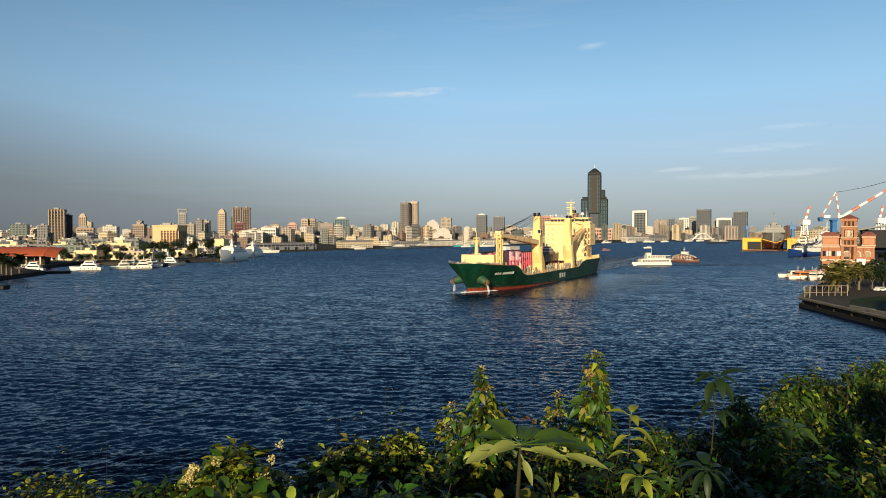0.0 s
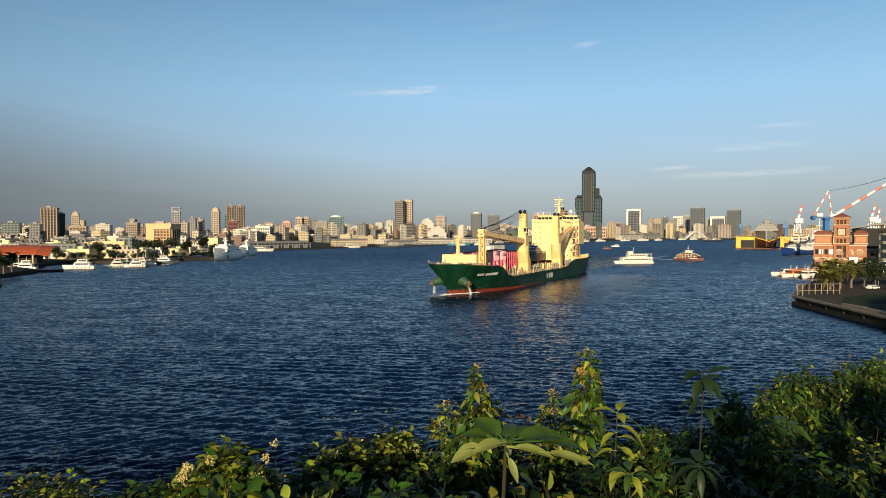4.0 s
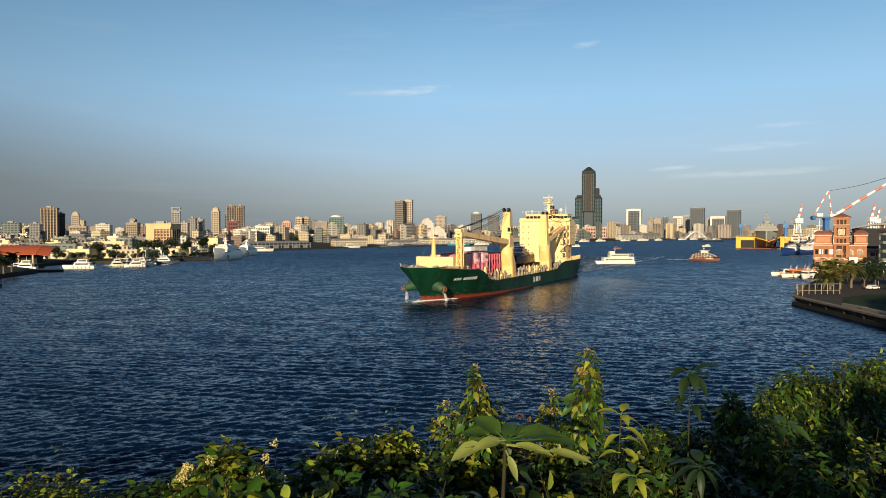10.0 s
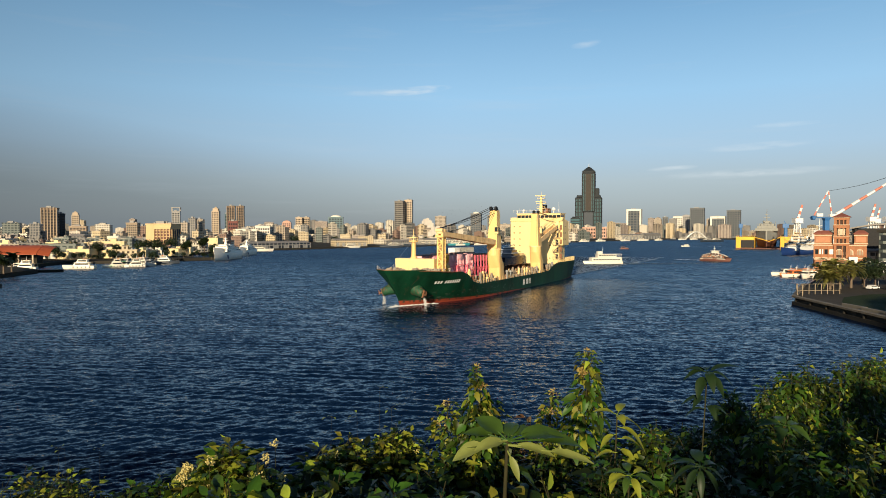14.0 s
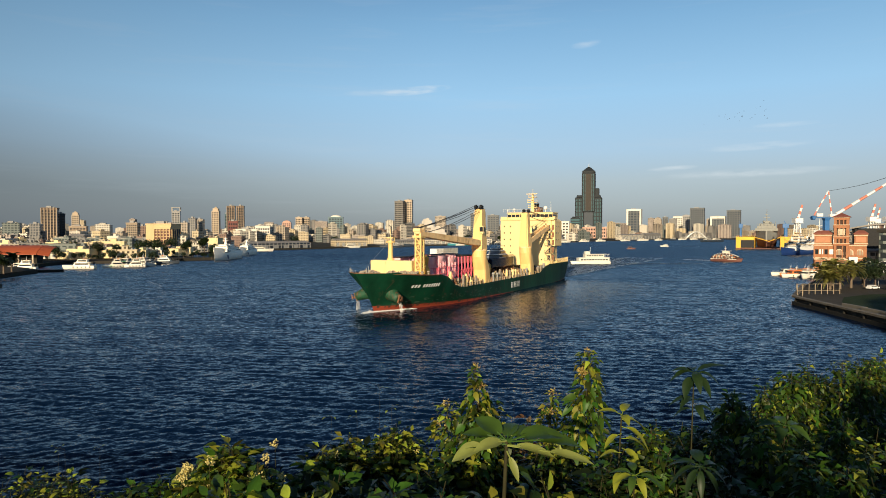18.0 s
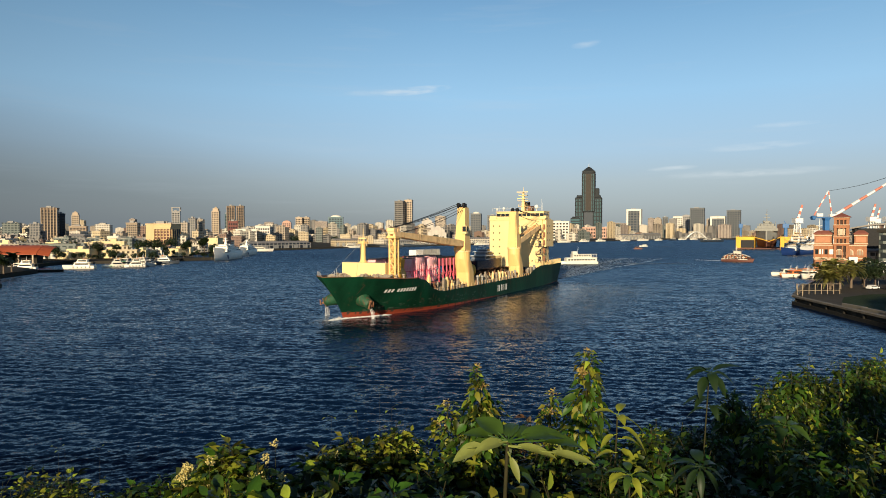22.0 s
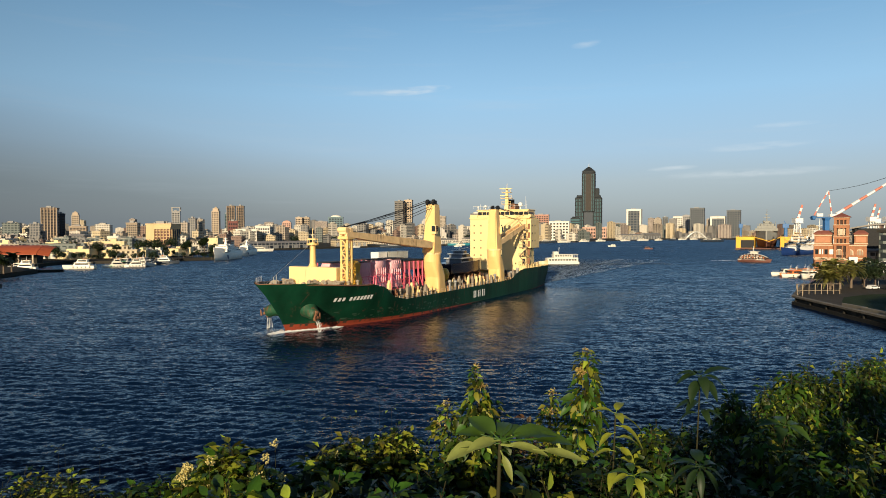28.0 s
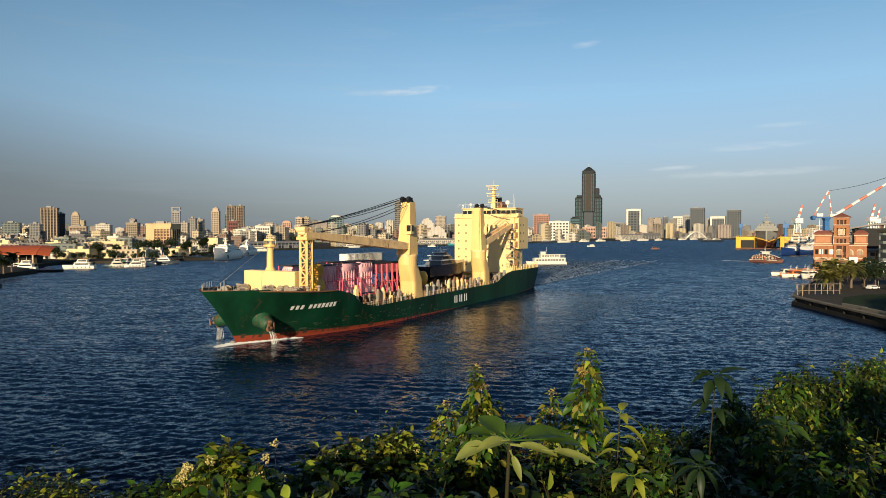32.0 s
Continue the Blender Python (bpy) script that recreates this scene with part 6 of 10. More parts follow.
def crown_mesh(seed, r, n, leaf):
    q = random.Random(seed)
    s = Shape()
    lobes = [(q.uniform(-0.55, 0.55) * r, q.uniform(-0.55, 0.55) * r, q.uniform(-0.25, 0.45) * r, q.uniform(0.4, 0.65) * r) for _ in range(8)]
    for i in range(n):
        lx, ly, lz, lr = q.choice(lobes)
        d = Vector((q.gauss(0, 1), q.gauss(0, 1), q.gauss(0, 0.8))).normalized() * lr * q.uniform(0.65, 1.08)
        c = Vector((lx, ly, lz)) + d
        a = Vector((q.gauss(0, 1), q.gauss(0, 1), q.gauss(0, 0.6))).normalized() * leaf * q.uniform(0.6, 1.3)
        b = a.orthogonal().normalized() * leaf * q.uniform(0.35, 0.6)
        n2 = a.cross(b).normalized() * leaf * 0.18
        s.add([c - a, c + b + n2, c + a, c - b + n2], [(0, 1, 2), (0, 2, 3)])
    return s.mesh("crown", M_TREE)


def trunk_mesh(h, r):
    s = Shape()
    s.tube((0, 0, 0), (0.1 * h * 0.3, 0, h * 0.6), r, r * 0.6, 8)
    for k in range(4):
        a = k * 1.7
        s.tube((0.03 * h, 0, h * 0.5), (h * 0.28 * math.cos(a), h * 0.28 * math.sin(a), h * 0.95), r * 0.5, r * 0.2, 6)
    return s.mesh("trunk", M_BARK)


tree_kinds = [(crown_mesh(40 + k, 3.4, 900, 0.42), trunk_mesh(4.2, 0.28)) for k in range(3)]


def tree(x, y, z, size, k, label="dark green broadleaf tree on the shore"):
    t = thing("tree", label, "tree", pose(x, y, z, 0, 0, k * 77) @ Matrix.Diagonal((size, size, size, 1)), group="shore trees")
    cm, tm = tree_kinds[k % 3]
    part("crown", cm, None, t, m=pose(0, 0, 5.2))
    part("trunk", tm, None, t)


r_tree = random.Random(5)
for i in range(100):          # left shore and behind the sheds
    y = r_tree.uniform(446, 520) if i < 40 else r_tree.uniform(500, 760)
    tree(-y * r_tree.uniform(0.34, 0.70), y, LAND, r_tree.uniform(0.5, 0.9) if i < 40 else r_tree.uniform(0.8, 1.5), i)
for x, y, sz in ((-236, 470, 1.3), (-222, 478, 1.6), (-212, 492, 1.2), (-228, 515, 1.7), (-250, 470, 1.5), (-205, 520, 1.5), (-262, 440, 1.2), (-236, 560, 1.8), (-224, 610, 1.8), (-242, 640, 1.6)):
    tree(x, y, LAND, sz, r_tree.randint(0, 9))
for i in range(30):          # low dark planting along the quay, also added to fill its band of shade
    x = -300 + 106 * (i + r_tree.random()) / 30
    tree(x, r_tree.uniform(440, 448), LAND, r_tree.uniform(0.42, 0.68), i, "small dark green tree along the quay")
for i in range(16):
    k = i / 15
    tree(-190 + 560 * k + r_tree.uniform(-12, 12), 850 + 720 * k + r_tree.uniform(18, 60), LAND, r_tree.uniform(1.2, 2.2), i)
# ---------- quay, promenade and buildings on the spit ----------
M_BRICK = mat("orange_brick", (0.36, 0.155, 0.075), 0.85, var=0.35, scale=0.6, bump=0.2, bscale=4, stain=(0.26, 0.12, 0.07), stain_scale=0.4)
M_TILE = mat("dark_red_roof_tile", (0.20, 0.065, 0.045), 0.8, var=0.25, scale=0.6)
M_TRIM = mat("pale_stone_trim", (0.60, 0.47, 0.33), 0.8, var=0.15, scale=0.5)
M_STEELBLUE = mat("blue_steel_paint", (0.035, 0.14, 0.36), 0.5, var=0.2, scale=0.3)
M_CRANERED = mat("red_crane_paint", (0.60, 0.20, 0.14), 0.55, var=0.15, scale=0.3)
M_DOCKYELLOW = mat("yellow_dock_paint", (0.74, 0.42, 0.03), 0.6, var=0.2, scale=0.12, streak=True, stain=(0.22, 0.10, 0.04), stain_scale=0.12, stain_cut=0.58)
M_NAVYGREY = mat("haze_grey_paint", (0.25, 0.25, 0.23), 0.6, var=0.2, scale=0.1)
M_SHIPBLUE = mat("blue_hull_paint", (0.010, 0.032, 0.13), 0.4, var=0.2, scale=0.2)
M_OXIDE = mat("red_oxide_paint", (0.13, 0.05, 0.035), 0.7, var=0.25, scale=0.2)
M_ORANGE = mat("orange_paint", (0.75, 0.22, 0.06), 0.5, var=0.2, scale=0.5)
QZ = 2.0


def at_edge(k):
    """A point on the quay's edge, k = 0 at the corner, growing towards the hill."""
    a, b = Vector((101, 186)), Vector((96, 139))
    d = (b - a).normalized()
    return a + d * k, d


# quay edge: coping stones with a lower ledge, each a piece
edge = tagged(new("quay_edge"), "weathered concrete quay edge with coping blocks", "quay", kind="structure")
cope = Shape()
cope.box(-1.45, 1.45, -0.9, 0.5, 0, 0.55, 0.06)
cope_mesh = cope.mesh("coping_block", mat("coping_concrete", (0.125, 0.105, 0.078), 0.85, var=0.2, scale=0.5, rnd=0.15, bump=0.3, bscale=3, stain=(0.14, 0.12, 0.10), stain_scale=0.6))
fend = Shape()
fend.box(-0.35, 0.35, -0.35, 0.35, -2.2, 1.6, 0.08)
fend_mesh = fend.mesh("fender_post", M_CONC_DARK)
for k in range(46):
    p, d = at_edge(k * 3.0 + 1.5)
    if p.y > 58:
        part("coping_block", cope_mesh, None, edge, m=pose(p.x, p.y, QZ, 0, 0, math.degrees(math.atan2(d.y, d.x))))
        if k % 3 == 0:
            part("fender_post", fend_mesh, None, edge, m=pose(p.x - 0.3, p.y, 0, 0, 0, 84))
# front face of the corner, facing the harbour mouth
d2 = Vector((127 - 101, 228 - 186)).normalized()
for k in range(17):
    p = Vector((101, 186)) + d2 * (1.5 + 3.0 * k)
    part("coping_block", cope_mesh, None, edge, m=pose(p.x, p.y, QZ, 0, 0, math.degrees(math.atan2(d2.y, d2.x)) + 180))
s = Shape()
pa, _ = at_edge(0)
pb, _ = at_edge(112)
s.add([(pa.x - 0.9, pa.y, -1.5), (pb.x - 0.9, pb.y, -1.5), (pb.x - 0.9, pb.y, 0.9), (pa.x - 0.9, pa.y, 0.9), (pa.x + 0.2, pa.y, 0.9), (pb.x + 0.2, pb.y, 0.9)],
      [(0, 1, 2, 3), (3, 2, 5, 4)])
tagged(part("quay_ledge", s, M_CONC_DARK), "dark lower ledge of the quay wall", "quay", kind="structure")
# lawn and low hedge behind the quay edge
s = Shape()
s.add([(101.6, 162, 2.012), (94.5, 100, 2.012), (150, 90, 2.012), (150, 192, 2.012), (139, 198, 2.012), (126, 194, 2.012), (115, 186, 2.012), (107, 174, 2.012)], [(0, 1, 2, 3, 4, 5, 6, 7)])
tagged(part("lawn", s, M_GRASSY), "dark trimmed lawn beside the quay", "lawn", kind="structure")
s = Shape()
for k in range(12):
    p, d = at_edge(24 + k * 9)
    s.box(p.x + 1.2, p.x + 2.0, p.y - 9.05, p.y - 0.05, 2.0, 3.0, 0.08)
tagged(part("parapet_wall", s, M_CONC), "low concrete parapet wall along the promenade", "wall", kind="structure")

# white posts and rails at the corner
fence = thing("post_fence", "pale post-and-rail fence round the quay corner", "fence", pose(0, 0, QZ))
fp = Shape()
fp.box(-0.08, 0.08, -0.08, 0.08, 0, 3.0, 0.03)
fp.box(-0.18, 0.18, -0.18, 0.18, 3.0, 3.1)
M_POST = mat("weathered_cream_paint", (0.34, 0.27, 0.18), 0.8, var=0.25, scale=0.8)
fp_mesh = fp.mesh("post", M_POST)
prev = None
line = [Vector((101.4, 184.0)), Vector((101.9, 187.5))] + [Vector((103.0 + 1.9 * k, 190.0 + 0.15 * k)) for k in range(8)]
for p in line:
    part("post", fp_mesh, None, fence, m=pose(p.x + 0.6, p.y, 0.5))
    if prev is not None:
        for z in (1.6, 3.5):
            s = Shape()
            s.tube((prev.x + 0.6, prev.y, z), (p.x + 0.6, p.y, z), 0.06, n=5)
            part("rail", s, M_POST, fence)
    prev = p


# date palms
M_PALM = leaf_mat("palm_leaves", (0.21, 0.20, 0.055), 0.2, 0.3)
M_PALMTRUNK = mat("palm_trunk", (0.16, 0.12, 0.085), 0.9, var=0.35, scale=2, bump=0.5, bscale=5)


def frond_mesh(seed, ln, material):
    q = random.Random(seed)
    s = Shape()
    n = 12
    spine = []
    for k in range(n + 1):
        t = k / n
        spine.append(Vector((ln * (t - 0.12 * t * t), 0, ln * (0.30 * t - 0.72 * t * t))))
    for a, b in zip(spine, spine[1:]):
        s.tube(a, b, 0.05, n=4, caps=False)
    for k in range(1, n + 1):
        for sd in (-1, 1):
            for j in range(3):
                c = spine[k - 1].lerp(spine[k], j / 3)
                l = ln * 0.2 * math.sin(math.pi * (0.12 + 0.8 * k / n)) * q.uniform(0.85, 1.15)
                e = c + Vector((l * 0.75, sd * l * 0.9, -l * 0.30))
                w = Vector((0.11, -sd * 0.07, 0))
                s.add([c - w, c + w, e], [(0, 1, 2)])
    return s.mesh("frond", material)


fronds = [frond_mesh(k, ln, M_PALM) for k, ln in ((1, 4.7), (2, 5.2), (3, 4.3))]
dark_fronds = [frond_mesh(k, ln, M_TREE) for k, ln in ((1, 4.6), (2, 5.0), (3, 4.2))]


def palm(x, y, z, h, seed, label="green date palm with arching fronds on the promenade", kit=None):
    q = random.Random(seed)
    t = thing("palm_tree", label, "palm tree", pose(x, y, z, 0, 0, q.uniform(0, 360)), group="palms")
    s = Shape()
    prev_r = 0.42
    for k in range(8):
        a, b = h * k / 8, h * (k + 1) / 8
        s.tube((0.02 * a, 0, a), (0.02 * b, 0, b), prev_r, prev_r * 1.06, 8)
        prev_r *= 0.97
    part("trunk", s, M_PALMTRUNK, t)
    s = Shape()
    s.ball((0.02 * h, 0, h), 0.7, 8, 6, (1, 1, 1.2))
    part("crown_shaft", s, M_PALM, t)
    for k in range(46):
        a = k * 137.5
        part("frond", (kit or fronds)[k % 3], None, t, m=pose(0.02 * h, 0, h + 0.4) @ pose(0, 0, 0, 0, q.uniform(-62, 22), a))


for x, y, h, sd in ((131, 214, 4.8, 1), (136.5, 217, 5.9, 2), (135.5, 226, 6.6, 3), (131.5, 224, 4.8, 5), (126.5, 212, 3.4, 7)):
    palm(x, y, QZ, h, sd)
for x, y, sz, k in ((143.5, 221, 1.0, 0), (148, 222, 1.15, 1), (153, 216, 1.2, 2), (159, 224, 1.3, 0), (150, 232, 1.2, 4), (164, 218, 1.3, 5), (168, 210, 1.2, 3)):
    tree(x, y, QZ, sz, k, "round dark green tree on the promenade")
# parked cars
def car(x, y, turn, paint, word):
    t = thing("car", "%s parked car under the promenade trees" % word, "car", pose(x, y, QZ, 0, 0, turn), group="parked cars")
    s = Shape()
    s.loft([[(-2.2, w, z) for w, z in ((-0.8, 0.35), (0.8, 0.35), (0.82, 0.9), (-0.82, 0.9))], [(2.2, w, z) for w, z in ((-0.8, 0.35), (0.8, 0.35), (0.78, 0.8), (-0.78, 0.8))]])
    s.loft([[(a, b, z) for a, b in ((-1.9 + k, -0.78), (1.2 - k * 1.2, -0.78), (1.2 - k * 1.2, 0.78), (-1.9 + k, 0.78))] for z, k in ((0.9, 0), (1.45, 0.45))])
    part("body", s, paint, t)
    s = Shape()
    s.box(-1.6, 0.8, -0.8, 0.8, 0.98, 1.32)
    part("windows", s, M_GLASS, t)
    for wx in (-1.35, 1.4):
        for wy in (-0.8, 0.8):
            s = Shape()
            s.tube((wx, wy - 0.1, 0.33), (wx, wy + 0.1, 0.33), 0.33, n=12)
            part("wheel", s, M_DARK, t)


car(140.5, 212, 20, M_WHITE, "white")
car(146, 211, 15, M_DARK, "black")

def set_back(x, y, turn, k=1.22):
    """A pose for the large buildings on the far side of the basin, their bases below the paving."""
    return pose(x * k, y * k, EYE + (QZ - EYE) * k, 0, 0, turn) @ Matrix.Diagonal((k, k, k, 1))


# brick building with a square tower
t = thing("brick_building", "orange brick building with arched windows and a square tower", "building", set_back(157, 252, -33))
# dark brick copy: shade of the tower's openings put into the colour
M_RECESS = mat("shaded_inner_brick", (0.06, 0.035, 0.025), 0.9, var=0.3, scale=0.5)
s = Shape()
s.box(-11.2, 6.2, -6, 8, 0, 14.0)
part("wall", s, M_BRICK, t)
for x0, x1 in ((-11.0, -5.2), (2.2, 6.4)):
    s = Shape()
    s.box(x0, x1, -5.4, 7, 14.0, 17.9)
    w = part("upper_wing", s, M_BRICK, t)
    s = Shape()
    s.box(x0 - 0.3, x1 + 0.3, -5.7, 7.3, 17.9, 18.3)
    s.loft([[(x0 - 0.3 + k, -5.7 + k, z), (x1 + 0.3 - k, -5.7 + k, z), (x1 + 0.3 - k, 7.3 - k, z), (x0 - 0.3 + k, 7.3 - k, z)] for z, k in ((18.3, 0), (19.4, 1.4))])
    part("roof", s, M_TILE, w, "dark red tiled roof")
    for z in (14.2, 17.3):
        s = Shape()
        s.box(x0 - 0.15, x1 + 0.15, -5.6, -5.35, z, z + 0.35)
        part("stone_band", s, M_TRIM, w)
    s = Shape()
    s.box(x0 + 0.5, x1 - 0.5, -5.45, -5.2, 14.9, 16.9)
    part("brick_panel", s, mat("pale_brick", (0.48, 0.22, 0.12), 0.85, var=0.2, scale=1.0), w)
# tower: a core coloured dark for shade behind corner piers, ledges between the open stages
s = Shape()
s.box(-4.0, 0.0, -6.1, 0.0, 0, 24.0)
tower = part("tower", s, M_RECESS, t, "square brick tower with open stages")
pr = Shape()
pr.box(-0.45, 0.45, -0.45, 0.45, 0, 24.2)
pm = pr.mesh("pier", M_BRICK)
for x in (-4.0, 0.0):
    for y in (-6.2, -0.1):
        part("pier", pm, None, tower, m=pose(x, y, 0))
col = Shape()
col.box(-0.22, 0.22, -0.25, 0.25, 0, 9.8)
cm_ = col.mesh("column", M_BRICK)
for x in (-2.7, -1.35):
    part("column", cm_, None, tower, m=pose(x, -6.25, 14.2))
for y in (-4.2, -2.2):
    for x in (-4.1, 0.1):
        part("column", cm_, None, tower, m=pose(x, y, 14.2))
for z, h in ((13.6, 0.7), (16.2, 0.9), (20.3, 1.1), (23.4, 0.8)):
    s = Shape()
    s.box(-4.6, 0.6, -6.8, 0.5, z, z + h)
    part("brick_ledge", s, M_BRICK, tower)
    s = Shape()
    s.box(-4.7, 0.7, -6.9, 0.6, z + h + 0.003, z + h + 0.2)
    part("stone_ledge", s, M_TRIM, tower)
s = Shape()
s.box(-3.2, -0.8, -6.5, -6.3, 17.6, 20.0, 0.05)
part("balcony_window", s, M_TRIM, tower)
s = Shape()
s.loft([[(-2.0 + a * 3.1 * k, -3.1 + b * 4.2 * k, z) for a, b in ((-1, -1), (1, -1), (1, 1), (-1, 1))] for z, k in ((24.4, 1.0), (24.6, 1.0), (26.1, 0.06))])
part("tower_roof", s, M_TILE, t, "dark red pyramid roof")
for z in (4.0, 8.6, 13.5):
    s = Shape()
    s.box(-11.35, 6.35, -6.18, -5.95, z, z + 0.35)
    part("stone_band", s, M_TRIM, t)


def arch_window(w, h):
    s = Shape()
    pts = [(-w / 2, 0), (w / 2, 0)] + [(w / 2 * math.cos(a), h + w / 2 * math.sin(a)) for a in [math.pi * k / 8 for k in range(9)]]
    s.loft([[(px, yy, pz) for px, pz in pts] for yy in (-0.06, 0.06)])
    return s


aw = arch_window(2.6, 1.0).mesh("arched_window", M_TRIM)
ag = arch_window(2.0, 0.8).mesh("glazing", mat("dusty_arch_glazing", (0.30, 0.24, 0.16), 0.4, var=0.3, scale=0.8))
mu = Shape()
mu.box(-0.1, 0.1, -0.05, 0.05, 0, 1.9)
mum = mu.mesh("mullion", M_BRICK)
for x in (-2.6, 0.7, 4.0):
    w = part("arched_window", aw, None, t, m=pose(x, -6.1, 10.0))
    part("glazing", ag, None, w, m=pose(0, -0.07, 0.05))
    for k in (-0.5, 0.5):
        part("mullion", mum, None, w, m=pose(k, -0.14, 0.05))
sq = Shape()
sq.box(-0.65, 0.65, -0.08, 0.08, 0, 1.9)
sqm = sq.mesh("window", M_GLASS)
sqw = sq.mesh("window", M_WHITE)
for k, x in enumerate((-10.2, -8.6, -6.8, -5.2)):
    part("window", sqw if k % 2 else sqm, None, t, m=pose(x, -6.08, 10.2))
    part("window", sqm if k % 2 else sqw, None, t, m=pose(x, -6.08, 5.6))
for x in (-2.4, -0.4, 1.6, 3.6, 5.6):
    part("window", sqm, None, t, m=pose(x, -6.08, 5.4))
for k in range(8):
    s = Shape()
    s.box(-11.0 + k * 2.3, -10.6 + k * 2.3, -6.3, -5.9, 0, 13.4)
    part("brick_pilaster", s, M_BRICK, t)
for y in (-2, 2, 6):
    part("window", sqm, None, t, m=pose(-11.22, y, 10.0, 0, 0, 90))
    part("window", sqm, None, t, m=pose(-11.22, y, 5.2, 0, 0, 90))
s = Shape()
s.box(-10.6, 0.0, -9.5, -6.4, 0, 8.2, 0.1)
w = part("front_wing", s, M_BRICK, t)
s = Shape()
s.box(-10.8, 0.2, -9.7, -6.3, 8.2, 8.6)
part("cornice", s, M_TRIM, w)
for k in range(6):
    part("window", sqw if k in (1, 2, 4) else sqm, None, w, m=pose(-9.6 + k * 1.7, -9.55, 5.4))
s = Shape()
s.box(0.6, 3.4, -9.6, -6.4, 0, 9.4, 0.05)
w = part("white_stair_tower", s, M_WHITE, t, "white rendered stair tower")
s = Shape()
s.box(1.2, 2.4, -9.68, -9.5, 6.4, 8.4)
part("stair_window", s, M_GLASS, w)
# covered walkway with curved white frames beside it
t = thing("walkway_canopy", "row of white curved canopy frames beside the brick building", "canopy", set_back(163, 240, -33))
for k in range(6):
    s = Shape()
    pts = [(k * 1.7 + 2.2 * (1 - math.cos(a)), -1.0, 5.6 + 1.8 * math.sin(a)) for a in [j * 0.31 for j in range(6)]]
    s.tube((k * 1.7, -1.0, 0), pts[0], 0.16, n=6)
    for a, b in zip(pts, pts[1:]):
        s.tube(a, b, 0.16, n=6)
    part("frame", s, M_WHITE, t)
s = Shape()
s.box(0.4, 12, -0.6, 4, 5.2, 5.5)
part("roof_sheet", s, M_DARK, t)
# open-fronted shed, its deep shade made as a black wall, and grey block behind
t = thing("market_shed", "large shed with a pale roof edge, inner shade made as a black wall", "shed", set_back(194, 290, -34))
s = Shape()
s.loft([[(x, y2, z) for x, z in ((-10.5, 20.6), (-2, 22.3), (45, 25.0), (45, 24.4), (-2, 21.6), (-10.5, 20.0))] for y2 in (-14, 14)])
part("roof", s, M_ROOFGREY, t, "pale sheet roof")
for x in (-8, 4, 16, 28):
    s = Shape()
    s.box(x - 0.4, x + 0.4, -12, -11.2, 0, 20.8)
    part("column", s, M_DARK, t)
s = Shape()
s.box(-9.5, 44, -10.5, 12, 0, 20.4)
part("inner_wall", s, M_DARK, t)
s = Shape()
s.box(-9.6, 44, -10.8, -10.4, 4, 5)
s.box(-9.6, 44, -10.8, -10.4, 11, 11.6)
part("girder", s, M_GREY, t)
t = thing("office_block", "grey-green concrete block with dark windows", "building", set_back(173, 250, -38))
s = Shape()
s.box(-4, 16, -6, 10, 0, 18.6, 0.1)
part("wall", s, F_TEAL, t)
s = Shape()
s.box(-4.6, 16.5, -6.6, 10.5, 18.6, 19.5)
part("cornice", s, M_CONC_DARK, t)
for j in range(5):
    for i in range(4):
        s = Shape()
        s.box(-3.4 + i * 4, -0.6 + i * 4, -6.12, -5.9, 2.2 + j * 3.3, 4.4 + j * 3.3)
        part("window", s, M_GLASS, t)
lampm = Shape()
lampm.tube((0, 0, 0), (0, 0, 7.5), 0.09, 0.07, 6)
pts = [(1.6 * (1 - math.cos(a)), 0, 7.5 + 1.0 * math.sin(a)) for a in [k * 0.39 for k in range(5)]]
for a, b in zip(pts, pts[1:]):
    lampm.tube(a, b, 0.07, n=5)
lamp_post = lampm.mesh("pole", M_GREY)
for x, y in ((147, 226), (153, 228), (159, 230)):
    t = thing("street_lamp", "grey curved street lamp on the promenade", "street lamp", pose(x, y, QZ), group="street lamps")
    part("pole", lamp_post, None, t)
    s = Shape()
    s.box(1.5, 2.5, -0.15, 0.15, 8.35, 8.5, 0.04)
    part("lamp_head", s, M_WHITE, t)
# low sheds between quay and shipyard
for x, y, w, h, wl2 in ((215, 330, 26, 9, F_WHITE), (250, 380, 30, 10, F_GREY), (300, 460, 40, 12, F_WHITE), (330, 500, 40, 14, F_SAND), (365, 560, 40, 13, F_GREY), (400, 600, 44, 12, F_WHITE), (440, 600, 44, 20, F_GREY)):
    t = thing("yard_building", "plain shipyard building with rows of windows", "building", pose(x, y, QZ, 0, 0, 40))
    s = Shape()
    s.box(-w / 2, w / 2, -8, 8, 0, h)
    part("wall", s, wl2, t)
    s = Shape()
    s.box(-w / 2 - 0.4, w / 2 + 0.4, -8.4, 8.4, h + 0.003, h + 0.8)
    part("roof", s, M_ROOFGREY, t)


# ---------- shipyard: luffing crane, dock, ships ----------
def banded(name, a, b, r0, r1, n, parent, first=0):
    """A tapering boom in red and white bands, each band a part."""
    a, b = Vector(a), Vector(b)
    for k in range(n):
        s = Shape()
        s.tube(a.lerp(b, k / n), a.lerp(b, (k + 1) / n), r0 + (r1 - r0) * k / n, r0 + (r1 - r0) * (k + 1) / n, 6)
        part(name, s, M_CRANERED if (k + first) % 2 == 0 else M_WHITE, parent)


